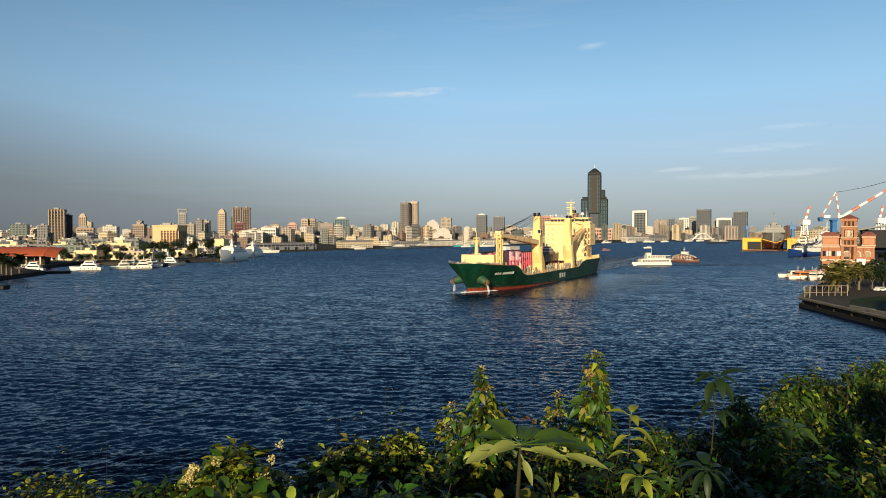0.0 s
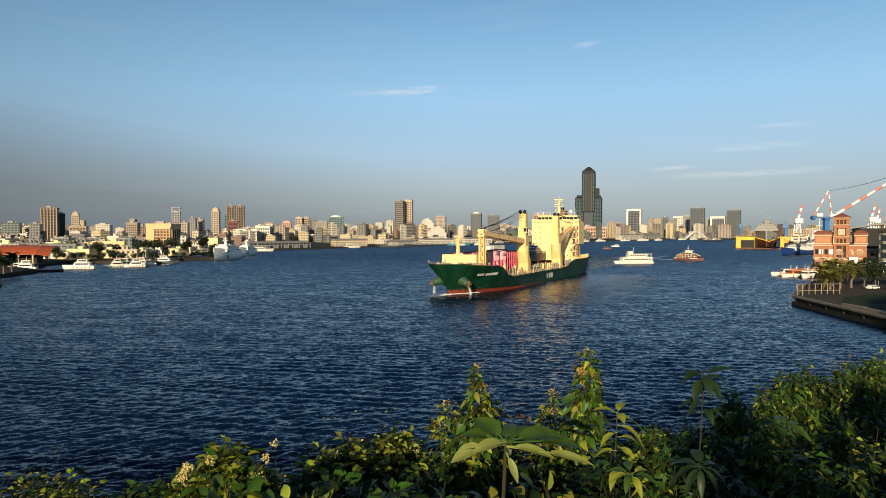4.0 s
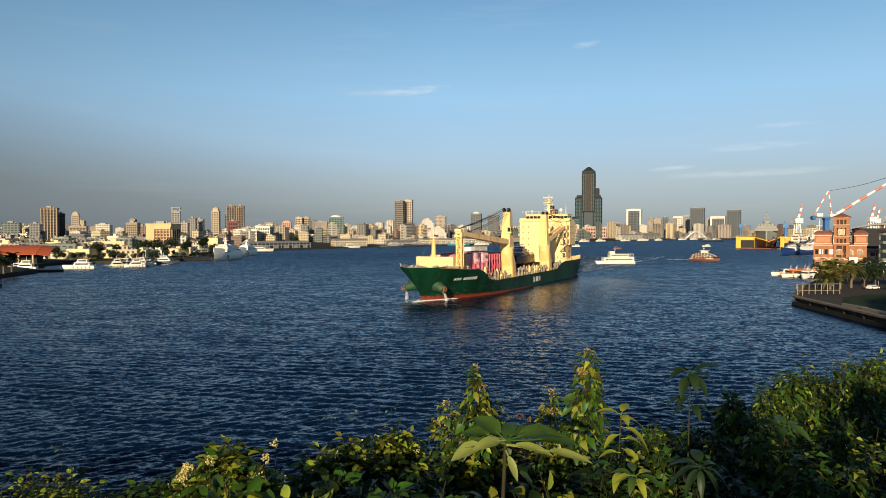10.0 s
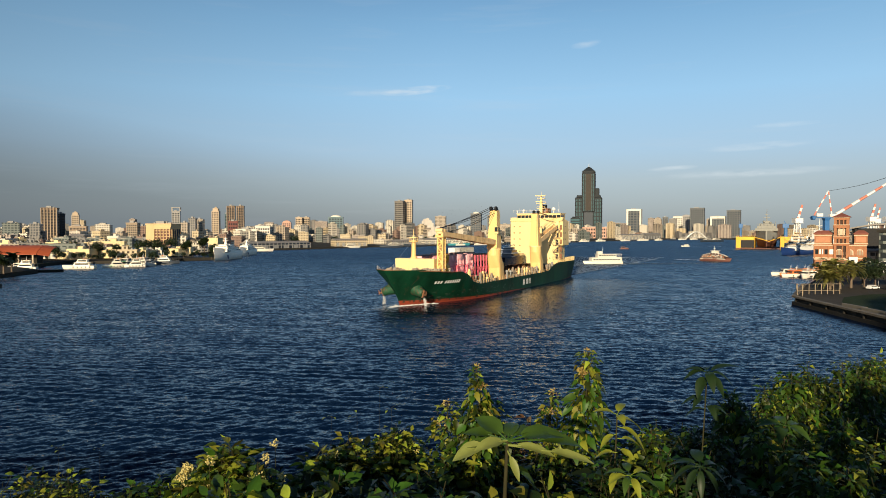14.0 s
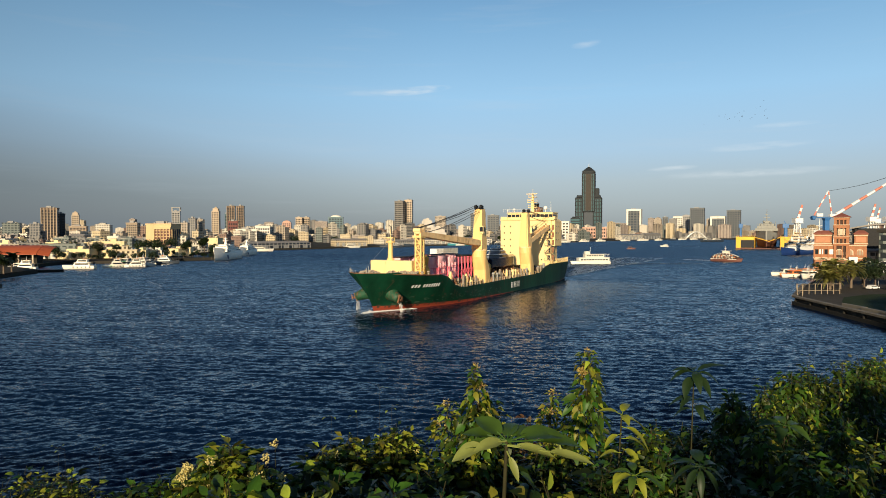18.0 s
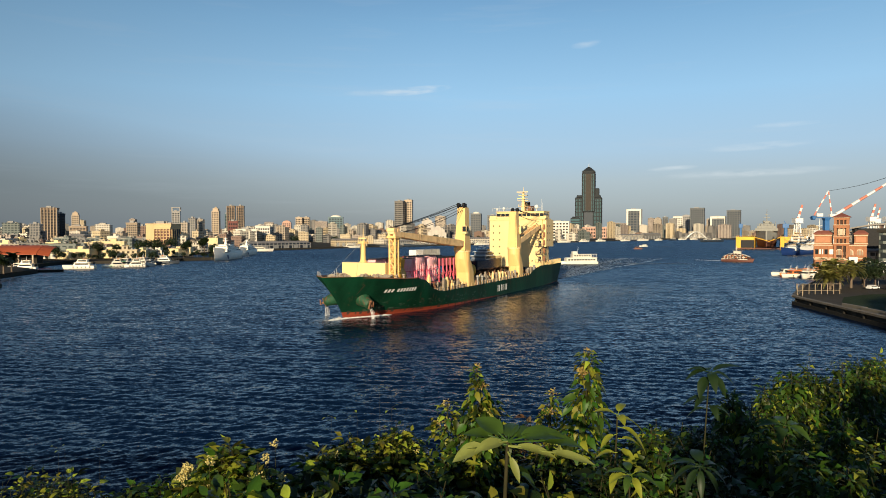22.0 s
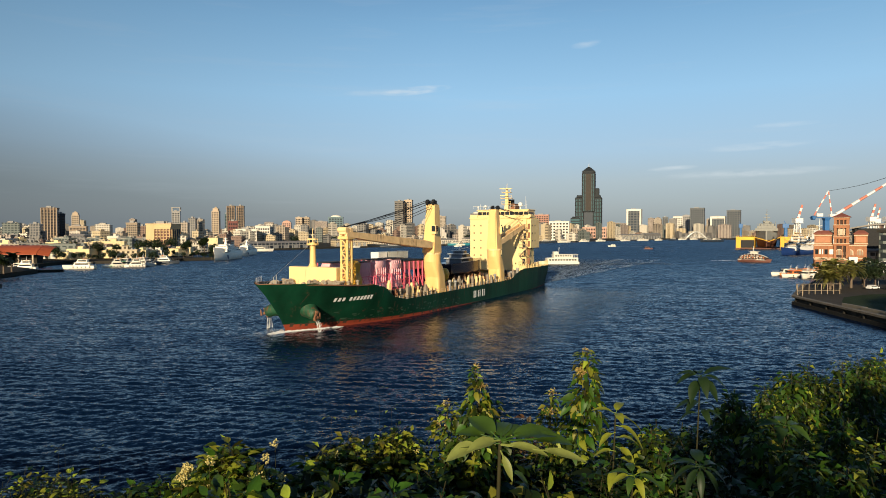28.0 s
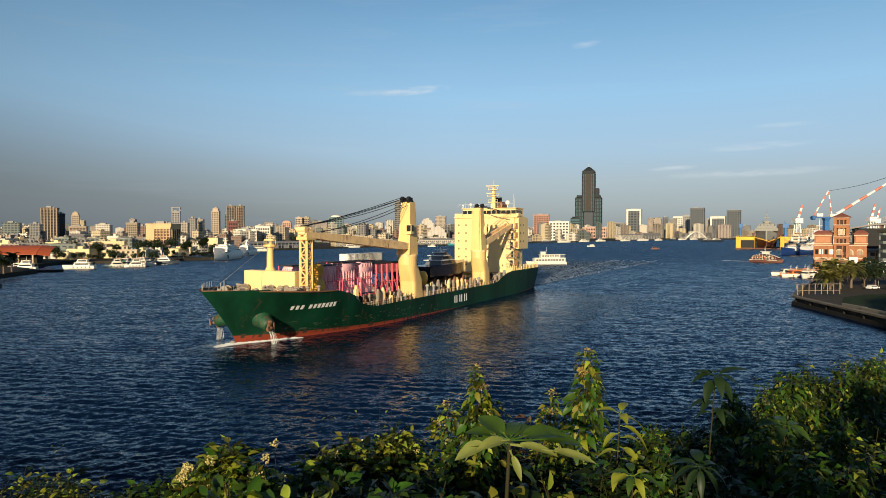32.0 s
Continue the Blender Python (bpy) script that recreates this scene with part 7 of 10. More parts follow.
t = thing("luffing_crane", "tall shipyard luffing crane with blue base and red and white boom", "crane", pose(303.4, 515, QZ - 0.1))
s = Shape()
s.loft([[(a * w, b * w, z) for a, b in ((-1, -1), (1, -1), (1, 1), (-1, 1))] for z, w in ((0, 3.6), (6, 2.6), (20, 1.8), (28, 1.7), (30, 2.4))])
part("pedestal", s, M_STEELBLUE, t)
s = Shape()
s.box(-12, 3.5, -1.8, 1.8, 30.3, 30.9, 0.1)
s.box(-11.5, -9.2, -2.0, 2.0, 28.6, 31.8, 0.4)
part("machinery_deck", s, M_STEELBLUE, t)
s = Shape()
s.box(-8.4, -3.6, -2.2, 2.2, 31.12, 33.6, 0.2)
part("machinery_house", s, M_WHITE, t)
banded("a_frame_leg", (-10.5, -1.5, 32), (1.5, 0, 51.5), 0.55, 0.45, 6, t)
banded("a_frame_leg", (3.5, -1.5, 32), (1.5, 0, 51.5), 0.55, 0.45, 6, t, 1)
banded("boom", (8.0, 0, 33.0), (62, 0, 66), 1.25, 0.75, 9, t, 1)
s = Shape()
s.box(2.5, 8.8, -1.5, 1.5, 31, 33.2, 0.2)
part("boom_foot", s, M_WHITE, t)
for o in (-0.5, 0.5):
    s = Shape()
    prev = Vector((1.5, o, 51.5))
    for k in range(1, 9):
        q = k / 8
        c = Vector((1.5, o, 51.5)).lerp(Vector((60, o, 66.5)), q) - Vector((0, 0, 2.0 * math.sin(math.pi * q)))
        s.tube(prev, c, 0.12, n=4)
        prev = c
    part("stay_cable", s, M_DARK, t)
# distant pairs of red and white booms
for x, y, z in ((520, 790, 58), (540, 790, 58), (640, 960, 60), (376, 690, 52)):
    t = thing("harbour_crane", "distant harbour crane with a red and white raised boom", "crane", pose(x, y, LAND - 0.1 if y > 620 else QZ - 0.1), group="distant cranes")
    s = Shape()
    for px in (-4, 4):
        for py in (-4, 4):
            s.tube((px, py, 0), (px * 0.4, py * 0.4, z * 0.55), 0.9, 0.7, 6)
    s.box(-4, 4, -4, 4, z * 0.55, z * 0.65)
    part("gantry", s, M_WHITE, t)
    banded("boom", (0, 0, z * 0.6), (5, 0, z * 0.92), 1.5, 1.1, 5, t)

# yellow floating dock with a grey ship in it
t = thing("floating_dock", "yellow floating dry dock with rust-stained side walls", "floating dock", pose(397, 800, 0, 0, 0, -27))
s = Shape()
s.box(-33, 34, -6, 90, -2, 1.2)
part("pontoon", s, M_OXIDE, t)
for x0, x1 in ((-33, -12), (16, 33)):
    s = Shape()
    s.box(x0, x1, -6, 90, 1.2, 15.0, 0.2)
    w = part("side_wall", s, M_DOCKYELLOW, t, "yellow dock wall")
    # flat black panel stands for the dark recess in the wall
    s = Shape()
    s.box(x0 + 5.5 if x0 < 0 else x0 + 9.0, x1 - 0.3, -6.06, -5.8, 1.4, 11.0)
    part("black_fender_panel", s, M_DARK, w, "black panel standing for the wall's dark recess")
    s = Shape()
    for k in range(3):
        s.box(x0 + 0.6 + k * 2.2, x0 + 1.2 + k * 2.2, -6.5, -5.9, 1.2, 15.6)
    s.box(x0, x1, -6.5, -5.9, 11.2, 12.0)
    part("wall_rib", s, M_DOCKYELLOW, w)
    s = Shape()
    for k in range(9):
        s.tube((x0 + (x1 - x0) * k / 8, -5.8, 15), (x0 + (x1 - x0) * k / 8, -5.8, 16.2), 0.12, n=4)
    s.tube((x0, -5.8, 16.2), (x1, -5.8, 16.2), 0.12, n=4)
    part("railing", s, M_DOCKYELLOW, w)
for x in (-28, 22):
    s = Shape()
    e = 1.0 if x < 0 else 1.6
    s.tube((x, 4, 15), (x, 4, 27), 1.5 * e, 1.2 * e, 8)
    s.box(x - 2.2 * e, x + 2.2 * e, 2, 6, 26, 31, 0.2)
    s.tube((x, 4, 30), (x - 2, 4, 35), 0.4, 0.2, 5)
    part("dock_crane", s, M_STEELBLUE, t, "blue dock crane")
s = Shape()
for a, b in (((-12, -5, 14.5), (4, -5, 9.5)), ((4, -5, 9.5), (16, -5, 14.5))):
    s.tube(a, b, 0.45, n=6)
part("gangway", s, M_DOCKYELLOW, t, "yellow gangway across the dock's mouth")
t = thing("grey_ship", "grey ship standing bow-on in the floating dock", "ship", pose(400, 804, 1.2, 0, 0, -27))
s = Shape()
rings = []
for k in range(10):
    q = k / 9
    y = -2 + 80 * q
    w = 12.5 * min(1.0, 0.06 + 2.6 * q)
    rings.append([(-w, y, 21), (-w * 0.95, y, 10), (-w * (0.25 + 0.6 * min(1, 2 * q)), y, 1), (w * (0.25 + 0.6 * min(1, 2 * q)), y, 1), (w * 0.95, y, 10), (w, y, 21)])
s.loft(rings)
part("hull", s, M_NAVYGREY, t)
s = Shape()
s.loft([[(x * 1.01, y - 0.05, z) for x, y, z in (r_[1], r_[2], r_[3], r_[4])] for r_ in rings], True)
part("lower_hull", s, M_OXIDE, t, "red-brown lower hull")
s = Shape()
s.box(-13, 13, 14, 60, 21, 24.5, 0.3)
s.box(-11, 11, 18, 58, 24.5, 27.5, 0.3)
for k in range(9):
    s.box(-11 + k * 2.6, -9.8 + k * 2.6, 13.2, 14.2, 21, 22.2 + (k % 3))
for k in range(6):
    s.box(-9 + k * 3.2, -7.5 + k * 3.2, 17.2, 18.2, 24.5, 26 + (k % 2))
    s.tube((-10 + k * 4, 20, 27), (-10 + k * 4, 20, 30 + (k % 3) * 1.4), 0.3, n=5)
s.box(-9, 9, 26, 50, 26.5, 30.5, 0.3)
s.box(-4, 4, 28, 40, 30.5, 34, 0.3)
s.ball((-3, 27, 33), 1.6, 10, 6)
s.ball((4.5, 27, 31.6), 1.3, 10, 6)
part("superstructure", s, M_NAVYGREY, t)
s = Shape()
s.tube((0, 32, 34), (0, 32, 49), 0.7, 0.25, 6)
s.box(-4, 4, 31.6, 32.4, 38, 38.6)
s.box(-2, 2, 31.6, 32.4, 42, 42.5)
part("mast", s, M_NAVYGREY, t)


def boat_hull(ln, w, h, flare=0.12, sheer=0.25, draft=0.5, n=12):
    """Bow towards +x, waterline at z = 0."""
    s = Shape()
    rings = []
    for k in range(n + 1):
        q = k / n
        x = -ln / 2 + ln * q
        b = w / 2 * (1 - max(0.0, (q - 0.5) / 0.5) ** 2.1 * 0.985) * (0.9 + 0.1 * min(1, q * 5))
        top = h * (1 + sheer * max(0, q - 0.3) ** 1.5 * 1.6)
        ov = 0.06 * ln * max(0, q - 0.8) / 0.2
        rings.append([(x + ov, -b, top), (x + ov * 0.4, -b * (1 - flare), h * 0.3), (x - ov * 0.2, -b * 0.8, -draft), (x - ov * 0.2, b * 0.8, -draft), (x + ov * 0.4, b * (1 - flare), h * 0.3), (x + ov, b, top)])
    s.loft(rings, True, True)
    return s


# blue-hulled supply ship alongside the yard
t = thing("supply_ship", "blue-hulled supply ship with crowded white superstructure", "ship", pose(328, 602, 0, 0, 0, 214))
part("hull", boat_hull(50, 12, 4.0, 0.15, 0.9, 1.5), M_SHIPBLUE, t)
s = Shape()
s.box(-24, 12, -5.4, 5.4, 3.9, 6.4, 0.2)
part("white_bulwark", s, M_WHITE, t)
r_s = random.Random(77)
for x0, x1, z0, z1, w in ((-20, 10, 6.4, 9.4, 5.2), (-16, 7, 9.4, 12.2, 4.8), (-10, 5, 12.2, 15.0, 4.2), (-6, 3, 15.0, 17.6, 3.6), (-4, 1, 17.6, 19.6, 2.6)):
    s = Shape()
    s.box(x0, x1, -w, w, z0, z1, 0.25)
    d = part("deckhouse", s, M_WHITE, t)
    s = Shape()
    for k in range(int((x1 - x0) / 2.2)):
        s.box(x0 + 0.8 + k * 2.2, x0 + 1.9 + k * 2.2, w - 0.1, w + 0.06, z0 + 1.2, z0 + 2.2)
        s.box(x0 + 0.8 + k * 2.2, x0 + 1.9 + k * 2.2, -w - 0.06, -w + 0.1, z0 + 1.2, z0 + 2.2)
    s.box(x1 - 0.1, x1 + 0.06, -w * 0.8, w * 0.8, z0 + 1.2, z0 + 2.0)
    part("window_row", s, M_GLASS, d)
    s = Shape()
    for k in range(8):
        s.tube((x1 + 0.8, -w + k * w / 3.5, z1), (x1 + 0.8, -w + k * w / 3.5, z1 + 1.1), 0.09, n=4)
    s.box(x0 - 0.5, x1 + 1.0, -w - 0.5, w + 0.5, z1 - 0.02, z1 + 0.15)
    s.tube((x1 + 0.8, -w, z1 + 1.1), (x1 + 0.8, w, z1 + 1.1), 0.09, n=4)
    part("deck_rail", s, M_BOOM, d)
for k in range(26):
    x, y = r_s.uniform(-24, 13), r_s.uniform(-5, 5)
    s = Shape()
    w = r_s.uniform(0.4, 1.3)
    z = 6.3 if not -20 < x < 10 else 9.4 if not -16 < x < 7 else 12.2
    s.box(x - w, x + w, y - w, y + w, z, z + r_s.uniform(1.2, 4.5), 0.1)
    part("deck_gear", s, r_s.choice((M_WHITE, M_GREY, M_BOOM, M_DARK)), t)
s = Shape()
s.tube((-2, 0, 19), (-2, 0, 30), 0.4, 0.15, 6)
s.box(-2.5, -1.5, -3, 3, 22.5, 22.9)
s.box(-2.5, -1.5, -2, 2, 26, 26.3)
for dy in (-3, 3):
    s.tube((-12, dy, 12), (-12, dy, 17), 1.0, 0.8, 8)
    s.tube((-2, dy * 0.9, 22.7), (-2, dy * 0.3, 28), 0.12, n=4)
s.tube((-22, 0, 6), (-21, 0, 19), 0.5, 0.3, 6)
s.tube((-21, 0, 19), (-14, 3, 22), 0.3, 0.2, 5)
part("mast", s, M_WHITE, t)
t = thing("white_vessel", "white vessel berthed behind the blue supply ship", "ship", pose(372, 640, 0, 0, 0, 205))
part("hull", boat_hull(56, 12, 7, 0.12, 0.4, 1.5), M_WHITE, t)
for x0, x1, z0, z1, w in ((-20, 14, 7.5, 11.5, 5), (-14, 10, 11.5, 15.5, 4.6), (-6, 8, 15.5, 19, 4), (0, 6, 19, 23, 3.4)):
    s = Shape()
    s.box(x0, x1, -w, w, z0, z1, 0.25)
    part("deckhouse", s, M_WHITE, t)
s = Shape()
s.tube((2, 0, 23), (2, 0, 34), 0.5, 0.2, 6)
s.box(1.5, 2.5, -3, 3, 27, 27.5)
part("mast", s, M_WHITE, t)
# ---------- small craft ----------
M_BOATGREEN = mat("green_boat_paint", (0.10, 0.38, 0.12), 0.5, var=0.15, scale=0.5)
M_BOATWHITE = mat("white_boat_paint", (0.74, 0.69, 0.59), 0.4, var=0.1, scale=0.6)
M_HULLDARK = mat("dark_boat_paint", (0.025, 0.035, 0.05), 0.5, var=0.2, scale=0.5)
M_BROWNRED = mat("brown_red_paint", (0.17, 0.07, 0.045), 0.5, var=0.25, scale=0.5)


def deck_windows(s, x0, x1, w, z, n, h=0.8):
    for k in range(n):
        a = x0 + (x1 - x0) * (k + 0.15) / n
        b = x0 + (x1 - x0) * (k + 0.85) / n
        s.box(a, b, w - 0.05, w + 0.05, z, z + h)
        s.box(a, b, -w - 0.05, -w + 0.05, z, z + h)


def window_row(owner, x0, x1, w, z, n, h):
    p = Shape()
    p.box(-(x1 - x0) / n * 0.35, (x1 - x0) / n * 0.35, -0.05, 0.05, 0, h)
    mesh = p.mesh("window", M_GLASS)
    for k in range(n):
        for sd in (-1, 1):
            part("window", mesh, None, owner, m=pose(x0 + (x1 - x0) * (k + 0.5) / n, sd * w, z))


M_CANVAS = mat("faded_tan_canvas", (0.30, 0.22, 0.13), 0.85, var=0.25, scale=0.6)


def small_boat(name, label, m, ln, w, hull, cabin, tiers=1, mast=True, group="moored boats", band=None):
    t = thing(name, label, "boat", m, group=group)
    h = 0.085 * ln + 0.4
    part("hull", boat_hull(ln, w, h), hull, t)
    z = h * 1.02
    if band is not None:
        s = Shape()
        s.box(-ln * 0.40, ln * 0.20, -w * 0.47, w * 0.47, h * 0.55, h * 0.95, 0.1)
        part("colour_band", s, band, t)
    x0, x1 = -ln * 0.36, ln * 0.18
    for k in range(tiers):
        e = 0.36 - 0.05 * k
        s = Shape()
        s.loft([[(x0 + 0.3 * q, -w * (e - 0.03 * q), zz), (x1 - 1.1 * q, -w * (e - 0.03 * q), zz), (x1 - 1.1 * q, w * (e - 0.03 * q), zz), (x0 + 0.3 * q, w * (e - 0.03 * q), zz)] for zz, q in ((z - 0.1, 0), (z + 1.7, 1))])
        c = part("cabin", s, cabin, t)
        for sd in (-1, 1):
            s = Shape()
            s.box(x0 + 0.5, x1 - 1.3, sd * w * (e - 0.01) - 0.06, sd * w * (e - 0.01) + 0.06, z + 0.55, z + 1.35)
            part("window_band", s, M_GLASS, c)
        s = Shape()
        s.box(x1 - 0.75, x1 - 0.4, -w * e * 0.85, w * e * 0.85, z + 0.65, z + 1.35)
        part("front_window", s, M_GLASS, c)
        s = Shape()
        s.box(x0 - 0.5, x1 - 0.8, -w * (e + 0.02), w * (e + 0.02), z + 1.7, z + 1.82)
        part("cabin_roof", s, cabin, c)
        z += 1.8
        x0, x1 = x0 + ln * 0.08, x1 - ln * 0.1
    s = Shape()
    s.box(-ln * 0.49, ln * 0.3, -w * 0.46, w * 0.46, -0.05, 0.22)
    part("waterline_stripe", s, M_HULLDARK, t)
    if mast:
        s = Shape()
        s.tube((x0 + 1, 0, z - 0.1), (x0 + 0.8, 0, z + ln * 0.16), 0.1, 0.05, 6)
        s.tube((x0 + 0.9, -w * 0.2, z + ln * 0.09), (x0 + 0.9, w * 0.2, z + ln * 0.09), 0.05, n=5)
        part("mast", s, M_WHITE, t)
    s = Shape()
    for k in range(6):
        x = ln * 0.2 + k * ln * 0.055
        for sd in (-1, 1):
            b = w / 2 * (1 - max(0.0, (x / ln)) ** 2.0 * 3.4)
            s.tube((x, sd * b * 0.9, h), (x, sd * b * 0.9, h + 1.0), 0.04, n=4)
    part("bow_rail", s, M_GREY, t)
    if 11 < ln < 20 and mast:
        s = Shape()
        for k in range(5):
            x = -ln * 0.38 + k * ln * 0.13
            for sd in (-1, 1):
                s.tube((x, sd * (w * 0.48 + 0.12), h * 0.35), (x, sd * (w * 0.48 + 0.12), h * 0.8), 0.2, n=6)
        part("fender", s, M_HULLDARK, t, "row of dark tyre fenders")
        s = Shape()
        for a in (-ln * 0.47, -ln * 0.36):
            for sd in (-1, 1):
                s.tube((a, sd * w * 0.36, h * 0.9), (a, sd * w * 0.36, h + 2.0), 0.05, n=5)
        part("awning_post", s, M_GREY, t)
        s = Shape()
        s.box(-ln * 0.49, -ln * 0.33, -w * 0.42, w * 0.42, h + 2.0, h + 2.12, 0.03)
        part("awning", s, M_BOATGREEN if band is not None else M_CANVAS, t, "canvas awning over the aft deck")
        s = Shape()
        for sd in (-1, 1):
            s.tube((x0, sd * w * 0.24, z - 0.1), (x0 + 1.0, sd * w * 0.24, z - 0.1), 0.3, n=8)
        part("life_raft", s, M_ORANGE, t, "orange life raft canister")
    return t


# left shore: yachts, ferries, work boats at their berths
small_boat("yacht", "white motor yacht moored by the dark quay", pose(-231, 357, 0, 0, 0, 190), 14, 4.2, M_BOATWHITE, M_BOATWHITE, 2)
small_boat("yacht", "cream-white motor yacht moored at the quay", pose(-205, 366, 0, 0, 0, 185), 17, 4.6, M_BOATWHITE, M_BOATWHITE, 2)
small_boat("yacht", "white motor yacht moored beside a shed", pose(-240, 366, 0, 0, 0, 170), 13, 4.0, M_BOATWHITE, M_BOATWHITE, 1)
small_boat("harbour_ferry", "green and white harbour ferry moored bow-out", pose(-193, 381, 0, 0, 0, -150), 12, 6.0, M_BOATWHITE, M_BOATWHITE, 2, band=M_BOATGREEN)
small_boat("harbour_ferry", "white harbour ferry with green band at its berth", pose(-189, 386, 0, 0, 0, -95), 13, 6.0, M_BOATWHITE, M_BOATWHITE, 2, band=M_BOATGREEN)
small_boat("harbour_ferry", "white passenger ferry at its berth", pose(-183, 384, 0, 0, 0, -160), 13, 6.2, M_BOATWHITE, M_BOATWHITE, 2)
small_boat("harbour_ferry", "white passenger ferry at its berth", pose(-182, 398, 0, 0, 0, -20), 14, 6.2, M_BOATWHITE, M_BOATWHITE, 2)
small_boat("work_boat", "dark-hulled work boat with white cabin", pose(-187, 412, 0, 0, 0, 0), 16, 5.0, M_HULLDARK, M_BOATWHITE, 1)
small_boat("work_boat", "dark-hulled work boat with white cabin", pose(-196, 424, 0, 0, 0, 8), 16, 5.0, M_HULLDARK, M_BOATWHITE, 1)
small_boat("work_boat", "dark-hulled work boat with white cabin", pose(-182, 428, 0, 0, 0, 4), 15, 4.6, M_HULLDARK, M_BOATWHITE, 2)
small_boat("yacht", "small white yacht near the coast guard ships", pose(-196, 700, 0, 0, 0, 20), 24, 6, M_BOATWHITE, M_BOATWHITE, 2)
# the dark pontoon and the low pier
t = thing("pontoon", "low dark floating pontoon near the shore", "pontoon", pose(-170, 242, 0, 0, 0, 6))
s = Shape()
s.box(-14, 4, -2.2, 2.2, -0.6, 1.3, 0.15)
part("float", s, M_CONC_DARK, t)
for x in (-8, -2, 3):
    s = Shape()
    s.tube((x, 1.5, 1.3), (x, 1.5, 1.9), 0.2, n=8)
    part("bollard", s, M_DARK, t)
t = thing("finger_pier", "low dark finger pier beside the moored yachts", "pier", pose(-208, 336, 0, 0, 0, 24))
s = Shape()
s.box(-26, 10, -2.2, 2.2, -0.8, 1.2, 0.1)
part("deck", s, M_CONC_DARK, t)
# red-roofed hall on the left shore
t = thing("market_hall", "open hall with a sweeping orange-red roof by the water", "hall", pose(-262, 392, LAND, 0, 0, 12))
s = Shape()
prof = [(-9, 6.0), (-6, 8.0), (-2, 9.6), (3, 10.5), (8, 10.8), (8, 10.3), (3, 10.0), (-2, 9.1), (-6, 7.5), (-9, 5.5)]
s.loft([[(x, y2, z) for y2, z in prof] for x in (-40, -20, 0, 18)])
s.loft([[(18.3 + k * 6, y2 * (1 - 0.25 * k), z - 1.2 * k) for y2, z in prof] for k in (0, 1)])
part("roof", s, mat("orange_red_roof", (0.36, 0.075, 0.025), 0.7, var=0.2, scale=0.3, streak=True), t, "orange-red sheet roof")
for k in range(8):
    s = Shape()
    s.box(-38 + k * 7.6, -37.2 + k * 7.6, -7.5, -6.8, 0, 7.0)
    part("column", s, M_TRIM, t)
s = Shape()
s.box(-40, 16, -2, 7.5, 0, 9.4)
part("back_wall", s, M_CONC_DARK, t)
for x, y, h in ((-204, 298, 6.0), (-209, 302, 7.0), (-199, 294, 5.2), (-214, 300, 6.4), (-206, 310, 6.4), (-219, 306, 5.6)):
    palm(x, y, LAND, h, int(-x), "dark green palm on the city shore", dark_fronds)
# low pier by the white patrol ship
t = thing("pier", "flat brown concrete pier by a white patrol ship", "pier", pose(-184, 478, 0, 0, 0, 30))
s = Shape()
s.box(-14, 15, -6, 8, -1, 2.1, 0.1)
part("deck", s, M_CONC_DARK, t)
for x in (-10, -3, 4, 11):
    s = Shape()
    s.tube((x, -5.4, 2.1), (x, -5.4, 2.8), 0.25, n=8)
    part("bollard", s, M_DARK, t)


# white patrol ships
M_PATROL = mat("cream_white_ship_paint", (0.88, 0.83, 0.72), 0.5, var=0.1, scale=0.2)


def patrol_ship(m, ln, label):
    t = thing("patrol_ship", label, "ship", m, group="patrol ships")
    w = ln * 0.24
    part("hull", boat_hull(ln, w, ln * 0.098, 0.2, 0.65, 1.2), M_PATROL, t)
    z = ln * 0.102
    for x0, x1, h, ww in ((-0.36, 0.28, 0.026, 0.48), (-0.26, 0.25, 0.024, 0.46), (-0.02, 0.23, 0.022, 0.42), (0.06, 0.18, 0.016, 0.28)):
        s = Shape()
        s.box(ln * x0, ln * x1, -w * ww, w * ww, z - 0.2, z + ln * h, 0.25)
        d = part("deckhouse", s, M_PATROL, t)
        s = Shape()
        deck_windows(s, ln * x0 + 1, ln * x1 - 1, w * ww, z + ln * h * 0.45, 7, ln * h * 0.25)
        s.box(ln * x1 - 0.05, ln * x1 + 0.06, -w * ww * 0.85, w * ww * 0.85, z + ln * h * 0.5, z + ln * h * 0.75)
        part("window_row", s, M_GLASS, d)
        z += ln * h
    s = Shape()
    s.loft([[(ln * 0.03 + a * k, b * k, zz) for a, b in ((-1, -1), (1, -1), (1, 1), (-1, 1))] for zz, k in ((z, 1.0), (z + ln * 0.045, 0.45), (z + ln * 0.085, 0.12))])
    s.box(ln * 0.03 - 0.4, ln * 0.03 + 0.6, -2.2, 2.2, z + ln * 0.045, z + ln * 0.05)
    s.box(ln * 0.03 - 0.4, ln * 0.03 + 0.6, -1.5, 1.5, z + ln * 0.07, z + ln * 0.075)
    part("lattice_mast", s, M_BOATWHITE, t)
    s = Shape()
    s.box(-ln * 0.24, -ln * 0.12, -w * 0.2, w * 0.2, ln * 0.14, ln * 0.19, 0.3)
    part("funnel", s, M_BOATWHITE, t)
    for sd in (1, -1):
        s = Shape()
        x = ln * 0.17
        s.add([(x, sd * (w * 0.44), 0.5), (x + 2.2, sd * (w * 0.43), 0.5), (x + 4.6, sd * (w * 0.46), ln * 0.06), (x + 2.4, sd * (w * 0.475), ln * 0.06)], [(0, 1, 2, 3) if sd < 0 else (3, 2, 1, 0)])
        part("slanted_stripe", s, M_SHIPBLUE, t)


